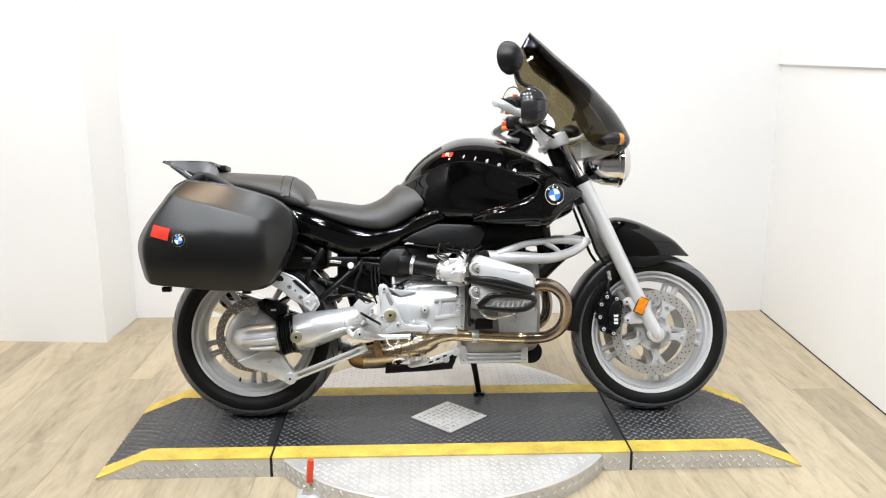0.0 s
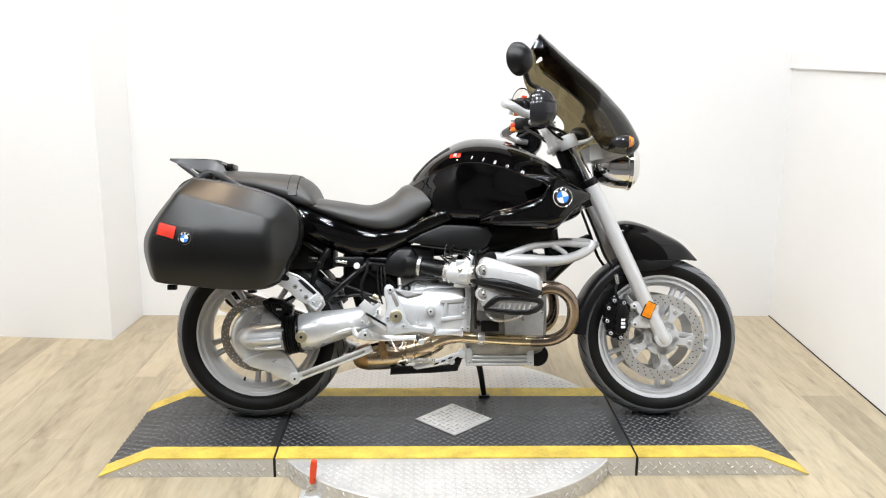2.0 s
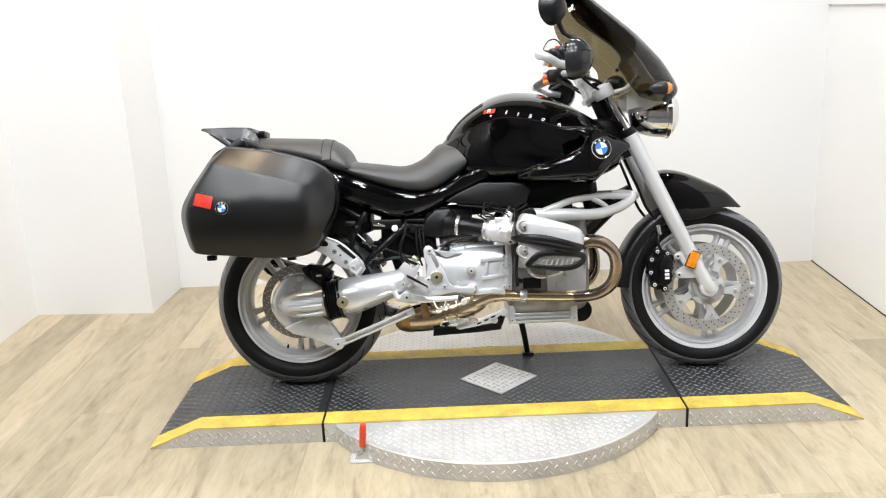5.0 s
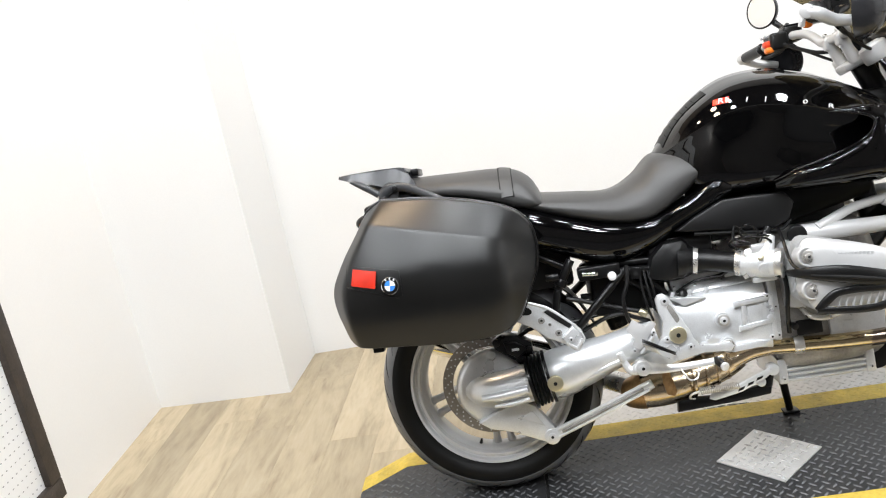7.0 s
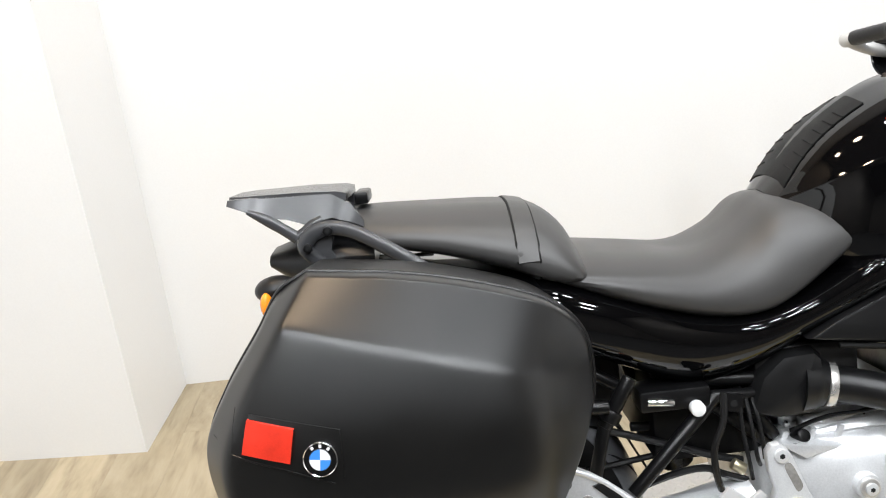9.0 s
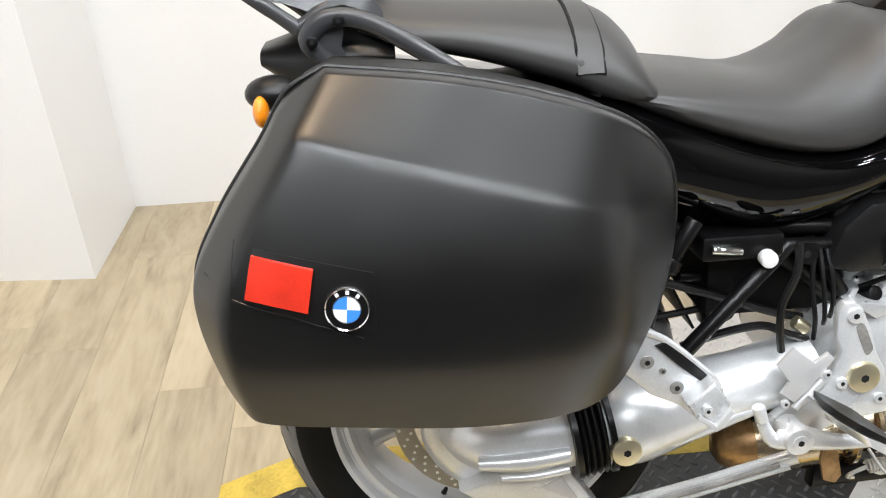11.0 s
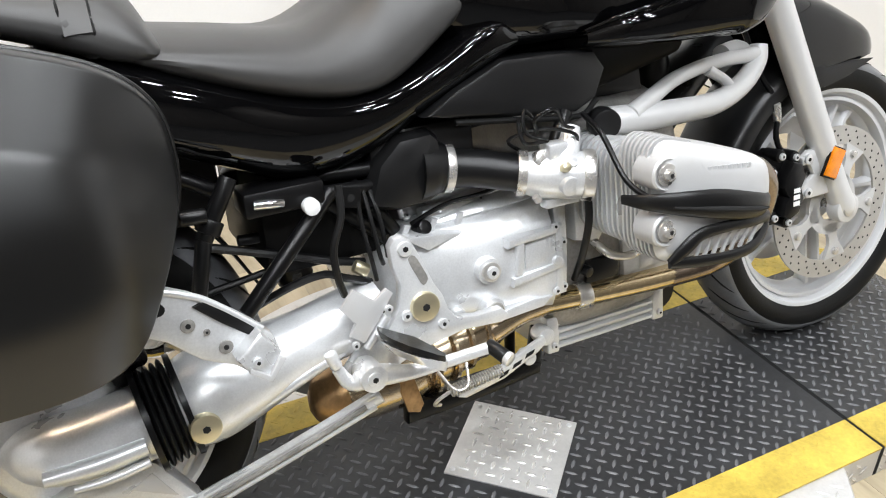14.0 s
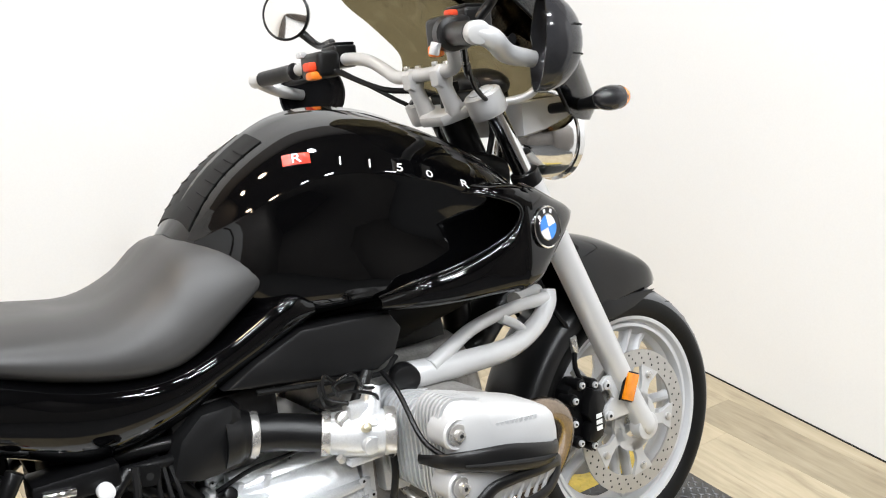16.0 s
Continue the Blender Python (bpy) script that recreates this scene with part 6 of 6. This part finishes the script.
# pillion footrest arm beside the case
pil = part("pillion_footrest_arm", plate([(-.655, .566), (-.607, .551), (-.592, .551), (-.566, .538), (-.541, .521), (-.514, .497), (-.493, .477), (-.481, .465), (-.473, .440), (-.493, .413), (-.506, .416), (-.529, .437), (-.565, .455), (-.600, .488), (-.655, .520)], -.324, -.300, .006), ALLOY, bike, "cast alloy pillion footrest arm")
part("arm_flange", tube([(-.600, -.322, .551), (-.566, -.323, .537), (-.541, -.323, .520), (-.493, -.323, .476)], [.004, .0045, .0045, .004], 4, 10), ALLOY, pil)
part("arm_hole", plate([(-.622, .546), (-.604, .541), (-.594, .531), (-.600, .522), (-.622, .526)], -.3246, -.318, 0, steps=3), GROOVE, pil)
part("arm_pad", plate([(-.566, .524), (-.553, .528), (-.530, .509), (-.504, .484), (-.494, .471), (-.508, .472), (-.538, .497)], -.3275, -.310, .002), SATIN, pil, "black rubber arm pad")
for q, r in (((-.574, .503), .0085), ((-.537, .466), .0085), ((-.555, .490), .004)):
    bolt((q[0], -.3235, q[1]), r, pil, ENGINE, h=.003)
part("pillion_peg", plate([(-.532, .456), (-.520, .466), (-.500, .482), (-.480, .452), (-.497, .426), (-.524, .442)], -.352, -.320, .005), ALLOY, pil, "folded alloy pillion peg")
part("peg_clip", plate([(-.522, .440), (-.498, .421), (-.478, .446), (-.484, .450), (-.499, .430), (-.520, .446)], -.358, -.350, .001), SILVER, pil)
bolt((-.510, -.352, .450), .006, pil)

# ---- exhaust, stands and frame ----
cat = part("exhaust_collector", tube([(-.075, -.125, .298), (-.11, -.120, .284), (-.17, -.112, .262), (-.24, -.105, .246), (-.31, -.10, .236), (-.345, -.098, .232)], [.034, .042, .046, .047, .047, .040], 4, 24), GOLD, bike, "gold heat-tinted exhaust collector")
for x in (-.11, -.14, -.17, -.205):
    part("collector_band", lathe([(.040, -.004), (.050, -.003), (.050, .003), (.040, .004)], (x, -.116 - (x + .11) * -.12, .285 + (x + .11) * .33), 24, axis="x"), GOLD, cat)
part("collector_box", tube([(-.375, -.085, .228), (-.355, -.092, .230), (-.30, -.100, .236), (-.24, -.105, .243), (-.20, -.108, .250)], [.025, .044, .052, .052, .044], 4, 24), GOLD, cat, "heat-tinted collector box")
part("collector_end", tube([(-.392, -.080, .226), (-.380, -.084, .227), (-.352, -.093, .2305), (-.335, -.096, .2325)], [.015, .036, .047, .0505], 3, 24), RUSTY, cat, "tarnished brown end cap")
part("tail_pipe", tube([(-.33, -.07, .232), (-.40, .03, .24), (-.47, .12, .26), (-.55, .18, .30)], .03, 4, 18), STEEL, bike)
part("silencer", tube([(-.55, .185, .30), (-.57, .19, .305), (-.75, .215, .365), (-.93, .24, .425), (-.945, .242, .43)], [.035, .055, .060, .060, .045], 3, 28), CHROME, bike, "chromed silencer")
stand = part("centre_stand", plate([(-.258, .172), (-.255, .202), (-.225, .206), (-.12, .198), (-.03, .212), (-.008, .205), (-.012, .186), (-.10, .180), (-.20, .176)], -.150, -.122, .006), DARK, bike, "black centre stand folded up")
part("stand_arm", rod((-.02, -.135, .200), (.004, -.12, .258), .013, 12, .003), DARK, stand)
part("stand_pivot", rod((.0, -.125, .250), (.0, -.155, .250), .016, 18, .003), ALLOY, stand)
part("stand_pivot", rod((-.035, -.13, .222), (-.035, -.158, .222), .012, 18, .003), ALLOY, stand)
link = part("stand_link", plate([(-.175, .200), (-.165, .216), (-.10, .226), (-.03, .252), (-.010, .258), (-.006, .246), (-.022, .234), (-.09, .206), (-.16, .194)], -.164, -.154, .003), ALLOY, stand)
for x, z in ((-.065, .225), (-.090, .215), (-.040, .236)):
    part("link_hole", plate([(x - .010, z - .006), (x + .006, z - .001), (x + .010, z + .006), (x - .006, z + .002)], -.1646, -.160, 0), GROOVE, link)
spring = []
for k in range(0, 161):
    t = k / 160
    a = 2 * math.pi * 20 * t
    c = Vector((-.200, -.190, .232)).lerp(Vector((-.095, -.165, .226)), t)
    spring.append(c + Vector((0, math.cos(a) * .0085, math.sin(a) * .0085)))
part("stand_spring", tube(spring, .0019, segs=6, smooth=False), STEEL, stand, "coiled steel spring")
part("spring_hook", tube([(-.200, -.190, .232), (-.222, -.195, .228), (-.228, -.190, .218), (-.216, -.185, .212)], .003, 4, 8), STEEL, stand)
part("side_stand", tube([(.055, .10, .25), (.085, .125, .16), (.105, .165, .05), (.107, .170, .040)], [.014, .012, .011, .011], 3, 12), DARK, bike, "black side stand")
part("stand_pad", box(.085, .130, .145, .195, .034, .042, .003), DARK, bike)

# sub-frame tubes and the dark clutter under the seat
FR = [((-.245, -.125, .475), (-.36, -.150, .575), .011), ((-.338, -.170, .578), (-.486, -.205, .448), .0110), ((-.30, -.145, .575), (-.24, -.14, .49), .010), ((-.36, -.140, .595), (-.22, -.14, .585), .011), ((-.474, -.190, .628), (-.519, -.195, .556), .0115), ((-.519, -.195, .558), (-.540, -.20, .480), .0105), ((-.58, -.13, .66), (-.48, -.15, .60), .010), ((-.46, -.10, .515), (-.27, -.10, .505), .008), ((-.35, .14, .59), (-.50, .19, .47), .0115), ((-.25, .14, .48), (-.36, .14, .59), .011)]
frame_ = part("rear_frame", rod((-.36, -.140, .600), (-.62, -.125, .705), .012, 14), DARK, bike, "black tubular rear frame")
for a, b, r in FR:
    part("frame_tube", rod(a, b, r, 14, .001), DARK, frame_)
part("strut_clamp", rod((-.504, -.193, .580), (-.514, -.195, .564), .0165, 16, .002), DARK, frame_)
part("strut_clamp", rod((-.512, -.205, .590), (-.545, -.205, .592), .010, 14, .002), DARK, frame_)
part("battery_box", box(-.430, -.235, -.125, .125, .455, .63, .015), PITCH, bike, "black battery box")
under = part("seat_lock", box(-.46, -.35, -.185, -.12, .565, .600, .006), DARK, bike, "black seat lock bracket")
part("lock_knob", rod((-.375, -.183, .569), (-.375, -.201, .568), .0115, 22, .003), WHITE, under, "white plastic knob")
part("lock_pin", rod((-.45, -.19, .585), (-.41, -.19, .580), .006, 10, .001), CHROME, under)
part("inner_mudguard", thicken(sheet(skin([[(RW[0] + .335 * math.cos(radians(a)), y, RW[2] + .335 * math.sin(radians(a))) for y in (-.09, -.04, .04, .09)] for a in (20, 40, 65, 90, 115, 140)], 3, 2)), .004), PITCH, bike, "black inner mudguard", 60)
part("tool_box", box(-.66, -.470, -.11, .11, .55, .70, .015), PITCH, bike, "black plastic tool box")
part("shock_absorber", rod((-.36, .0, .40), (-.42, .0, .60), .03, 20, .004), DARK, bike)
for pts, r_ in (([(-.335, -.195, .590), (-.340, -.203, .548), (-.357, -.206, .507), (-.355, -.203, .463), (-.345, -.19, .432)], .0055), ([(-.500, -.12, .520), (-.408, -.125, .489), (-.339, -.13, .464), (-.29, -.13, .45)], .0065), ([(-.47, -.15, .430), (-.412, -.17, .457), (-.366, -.175, .464), (-.336, -.175, .451), (-.295, -.16, .430)], .006), ([(-.300, -.165, .575), (-.302, -.175, .52), (-.296, -.18, .470), (-.285, -.16, .43)], .0034), ([(-.290, -.160, .570), (-.288, -.178, .52), (-.283, -.18, .475), (-.270, -.155, .45)], .0034), ([(-.280, -.160, .565), (-.276, -.175, .53), (-.272, -.178, .49), (-.262, -.155, .46)], .0036)):
    part("cable", tube(pts, r_, 5, 8), SATIN, frame_, "black cable")
part("cable_bracket", plate([(-.325, .580), (-.296, .574), (-.298, .545), (-.327, .551)], -.172, -.168, .001), DARK, frame_)
part("bracket_hole", rod((-.312, -.1715, .562), (-.312, -.1725, .562), .0055, 10), GROOVE, frame_)
part("frame_tube", rod((-.345, -.165, .575), (-.255, -.150, .566), .010, 12, .001), DARK, frame_)
part("hose_joint", rod((-.318, -.165, .462), (-.300, -.168, .450), .010, 12, .002), BRASS, frame_)
air = part("airbox", box(-.27, -.10, -.15, .15, .535, .64, .015), SATIN, bike, "black plastic airbox")
for s in (-1, 1):
    part("airbox_elbow", plate([(-.290, .538), (-.268, .600), (-.232, .632), (-.180, .634), (-.166, .620), (-.162, .575), (-.168, .540), (-.190, .526), (-.240, .524)], s * .178, s * .10, .026), SATIN, air, "moulded black intake elbow")
    part("elbow_outlet", tube([(-.200, s * .140, .574), (-.172, s * .142, .571), (-.156, s * .146, .568)], [.050, .043, .0355], 3, 24), SATIN, air)
part("underbelly", symmetric([(-.15, [(0, .60), (.09, .60), (.12, .64), (.12, .70), (0, .72)]), (.10, [(0, .62), (.09, .62), (.12, .65), (.12, .72), (0, .73)]), (.33, [(0, .66), (.07, .66), (.10, .68), (.10, .72), (0, .73)])], 3, 3), PITCH, bike, "dark parts under the tank")
for s in (-1, 1):
    sub = part("front_frame", tube([(.104, s * .176, .597), (.145, s * .184, .594), (.24, s * .186, .590), (.34, s * .174, .588), (.42, s * .152, .606), (.470, s * .132, .634), (.480, s * .126, .660)], [.022, .023, .021, .019, .018, .017, .015], 4, 16), SILVER, bike, "silver cast front frame")
    part("frame_spar", tube([(.150, s * .194, .604), (.20, s * .184, .622), (.26, s * .172, .641), (.36, s * .152, .650), (.470, s * .130, .646)], [.014, .013, .012, .012, .013], 4, 12), SILVER, sub)
    part("frame_spar", tube([(.33, s * .162, .642), (.37, s * .162, .618), (.385, s * .164, .596)], [.010, .009, .010], 4, 10), SILVER, sub)
    part("frame_plug", rod((.106, s * .172, .597), (.099, s * .200, .595), .0245, 28, .004), SATIN, sub, "black plastic plug")
    part("frame_spar", tube([(.40, s * .12, .655), (.46, s * .09, .655), (.51, s * .06, .645)], [.015, .014, .012], 4, 12), SILVER, sub)

# ---- tail ----
rack = part("luggage_rack", loft([[(x, -y, z1), (x, y, z1), (x, y * 1.02, z0), (x, -y * 1.02, z0)] for x, y, z0, z1 in ((-1.068, .050, .951, .957), (-1.045, .075, .945, .957), (-.95, .092, .938, .955), (-.89, .097, .934, .951), (-.876, .092, .936, .947))]), RACK, bike, "dark grey luggage rack")
for s in (-1, 1):
    part("rack_side", loft([[(x, s * .086, zb), (x, s * .112, zb), (x, s * .100, zt), (x, s * .084, zt)] for x, zb, zt in ((-1.060, .947, .955), (-1.03, .934, .955), (-1.005, .922, .953), (-.97, .9165, .951), (-.94, .905, .950), (-.90, .912, .949), (-.870, .902, .930), (-.852, .893, .900))]), RACK, rack)
    for path, rr in (([(-1.03, .935), (-1.000, .918), (-.978, .902), (-.957, .886)], [.004, .009, .009, .010]), ([(-.957, .886), (-.944, .894), (-.932, .903), (-.915, .910)], [.010, .009, .009, .008])):
        part("rack_leg", tube([(x, s * .110, z) for x, z in path], rr, 4, 10, flat=.8), RACK, rack)
    rail = part("grab_rail", tube([(-.918, s * .118, .840), (-.944, s * .122, .868), (-.934, s * .124, .889), (-.906, s * .127, .898), (-.866, s * .138, .889), (-.807, s * .163, .856), (-.750, s * .186, .820)], [.011, .013, .014, .013, .012, .012, .010], 4, 14, flat=.75), RACK, rack, "dark grey cast grab rail")
    part("rail_web", plate([(-.925, .845), (-.944, .870), (-.932, .888), (-.906, .896), (-.900, .884), (-.905, .862), (-.890, .838)], s * .108, s * .122, .003), RACK, rail)
    for q in ((-.906, .126, .895), (-.940, .122, .871)):
        bolt((q[0], s * (q[1] + .011), q[2]), .0075, rail, DARK, out=(0, s, 0))
part("rack_latch", box(-.868, -.845, -.05, .05, .922, .942, .004), DARK, rack)
tail = part("tail_unit", symmetric([(-1.012, [(0, .835), (.05, .835), (.075, .842), (.065, .856), (0, .862)]), (-.95, [(0, .79), (.07, .79), (.100, .82), (.090, .860), (0, .880)]), (-.90, [(0, .78), (.09, .78), (.12, .82), (.11, .865), (0, .885)]), (-.84, [(0, .79), (.09, .79), (.12, .82), (.11, .86), (0, .88)])], 3, 3), SATIN, bike, "black tail unit")
part("tail_lamp", symmetric([(-1.000, [(0, .822), (.03, .822), (.042, .832), (.035, .845), (0, .848)]), (-.99, [(0, .818), (.04, .818), (.052, .832), (.045, .850), (0, .854)])], 2, 3), RED, tail, "red tail lamp")
for s in (-1, 1):
    ts = part("rear_indicator", ellipsoid((-.990, s * .160, .817), .034, .030, .022), SATIN, tail, "black indicator with amber lens")
    b = ellipsoid((-1.003, s * .187, .800), .010, .018, .019)
    part("indicator_lens", b, ORANGE, ts, "amber lens")
    part("indicator_stalk", tube([(-.985, s * .150, .812), (-.965, s * .11, .808), (-.95, s * .07, .805)], [.014, .011, .011], segs=10), DARK, ts)
part("rear_mudguard", loft([[(-.95, -.07, .79), (-.95, .07, .79), (-.93, .07, .80), (-.93, -.07, .80)], [(-.99, -.075, .72), (-.99, .075, .72), (-.97, .075, .72), (-.97, -.075, .72)]]), SATIN, tail)


# ---- marks on the tank ----
def lettering(body, p, n, up, size, mat, parent, name="letter"):
    cu = bpy.data.curves.new(name, "FONT")
    cu.body, cu.size, cu.extrude, cu.align_x, cu.align_y = body, size, 0.0004, "CENTER", "CENTER"
    n = Vector(n).normalized()
    x = Vector(up)
    x = (x - n * x.dot(n)).normalized()
    u = n.cross(x)
    m = Matrix((x, u, n)).transposed().to_4x4()
    tmp = bpy.data.objects.new("tmp", cu)
    scene.collection.objects.link(tmp)
    bpy.context.view_layer.update()
    me = bpy.data.meshes.new_from_object(tmp.evaluated_get(bpy.context.evaluated_depsgraph_get()))
    bpy.data.objects.remove(tmp)
    me.transform(Matrix.Translation(Vector(p)) @ m)
    me.materials.clear()
    me.materials.append(mat)
    ob = new(name, me)
    ob.parent = parent
    return tagged(ob, "white model number")


bpy.context.view_layer.update()


def on_tank(x, z):
    """The tank's outer face on the right at (x, z): place and normal."""
    hit, p, n, _ = tank.ray_cast((x, -1.0, z), (0, 1, 0))
    return p, n


for ch, x, z in (("1", .034, .955), ("1", .074, .946), ("5", .114, .935), ("0", .155, .920), ("R", .208, .898)):
    p, n = on_tank(x, z)
    lettering(ch, p + n * .0022, n, (.90, -.42, -.10), .0245, WHITE, tank)
p, n = on_tank(-.024, .966)
r = Vector((.92, -.36, -.04))
r = (r - n * r.dot(n)).normalized()
u = n.cross(r)


def on_badge(x0, x1, z0, z1, lift):
    b = bmesh.new()
    grid = []
    for i in range(5):
        col = []
        for j in range(3):
            q = p + r * (x0 + (x1 - x0) * i / 4) + u * (z0 + (z1 - z0) * j / 2)
            hit, s_, m_, _ = tank.ray_cast(q + n * .1, -n)
            col.append(s_ + m_ * lift if hit else q)
        grid.append(col)
    return sheet(grid, b)


tb_ = part("tank_badge", on_badge(-.021, .021, -.011, .011, .0008), RED, tank, "small red badge with a white mark")
lettering("R", p + n * .0016, n, r, .026, WHITE, tb_, "badge_letter")
# rubber pad on the tank's rear slope, with slits
pad = []
for k in range(9):
    x = -.176 + .134 * k / 8
    col = []
    for y in (-.072, -.052, -.02, .02, .052, .072):
        hit, s_, m_, _ = tank.ray_cast((x, y, 1.30), (0, 0, -1))
        col.append(s_ + m_ * .0022 if hit else Vector((x, y, .95)))
    pad.append(col)
tp = part("tank_pad", thicken(sheet(pad), .002), PITCH, tank, "black rubber tank pad with slits", 60)
for i in (1, 2, 3, 4, 5, 6):
    for s in (0, 5):
        a = pad[i][s]
        b = pad[i][1 if s == 0 else 4].lerp(pad[i][2 if s == 0 else 3], .35)
        lift = Vector((-.0004, 0, .0006))
        part("pad_slit", tube([a + lift, (a + b) / 2 + lift, b + lift], .0013, 3, 6), GROOVE, tp)


# ---- framed board on the side wall ----
board = thing("framed_board", "white dotted panel in a dark weathered wooden frame on the wall", "board", pose(-2.289, -.335, 0.11))
FRAMEWOOD = material("weathered_frame_wood", (0.045, 0.035, 0.028, 1), 0.6, vary=0.5, scale=18, grain=120, bump=0.4)
PANEL = material("white_panel", (0.80, 0.81, 0.82, 1), 0.35, vary=0.03, scale=3, grain=80, bump=0.03)
DOT = material("grey_dot", (0.30, 0.31, 0.32, 1), 0.6, vary=0.1, bump=0.0)
HB, WB, FB = 1.75, 1.06, 0.065
part("panel", box(.004, .016, -WB / 2 + .02, WB / 2 - .02, .02, HB - .02), PANEL, board, "white dotted panel")
for y0, y1, z0, z1 in ((-WB / 2, WB / 2, 0, FB), (-WB / 2, WB / 2, HB - FB, HB), (-WB / 2, -WB / 2 + FB, FB, HB - FB), (WB / 2 - FB, WB / 2, FB, HB - FB)):
    part("frame_board", box(.003, .040, y0, y1, z0, z1, .005), FRAMEWOOD, board)
vs, fs = [], []
for i in range(36):
    for j in range(50):
        y, z = -WB / 2 + .085 + i * .0255 + (.0127 if j % 2 else 0), .085 + j * .0325
        b0 = len(vs)
        vs += [(.0166, y - .0055, z), (.0166, y, z - .0025), (.0166, y + .0055, z), (.0166, y, z + .0025)]
        fs.append((b0, b0 + 1, b0 + 2, b0 + 3))
me = bpy.data.meshes.new("dot")
me.from_pydata(vs, [], fs)
me.materials.append(DOT)
dots = new("dot", me)
dots.parent = board
tagged(dots, "rows of small grey dots", kind="stuff")

# ---- floor boards ----
rng = random.Random(4)
PW, PL = 0.180, 1.22
b = box(-PW / 2 + .0002, PW / 2 - .0002, -PL / 2 + .0002, PL / 2 - .0002, -.004, 0.0, .0004, 1)
plank_mesh = mesh_of("plank", b, WOOD)
for i in range(-13, 11):
    x = i * PW - .068
    off = rng.random() * PL
    for j in range(-2, 3):
        y = j * PL + off
        y0, y1 = y - PL / 2, min(y + PL / 2, 1.66)
        y0 = max(y0, -1.1)
        if not -2.4 < x < 1.85 or y1 - y0 < .03:
            continue
        ob = new("plank", plank_mesh)
        ob.location = (x, (y0 + y1) / 2, 0.0)
        ob.scale = (1, (y1 - y0) / PL, 1)
        ob.parent = floor
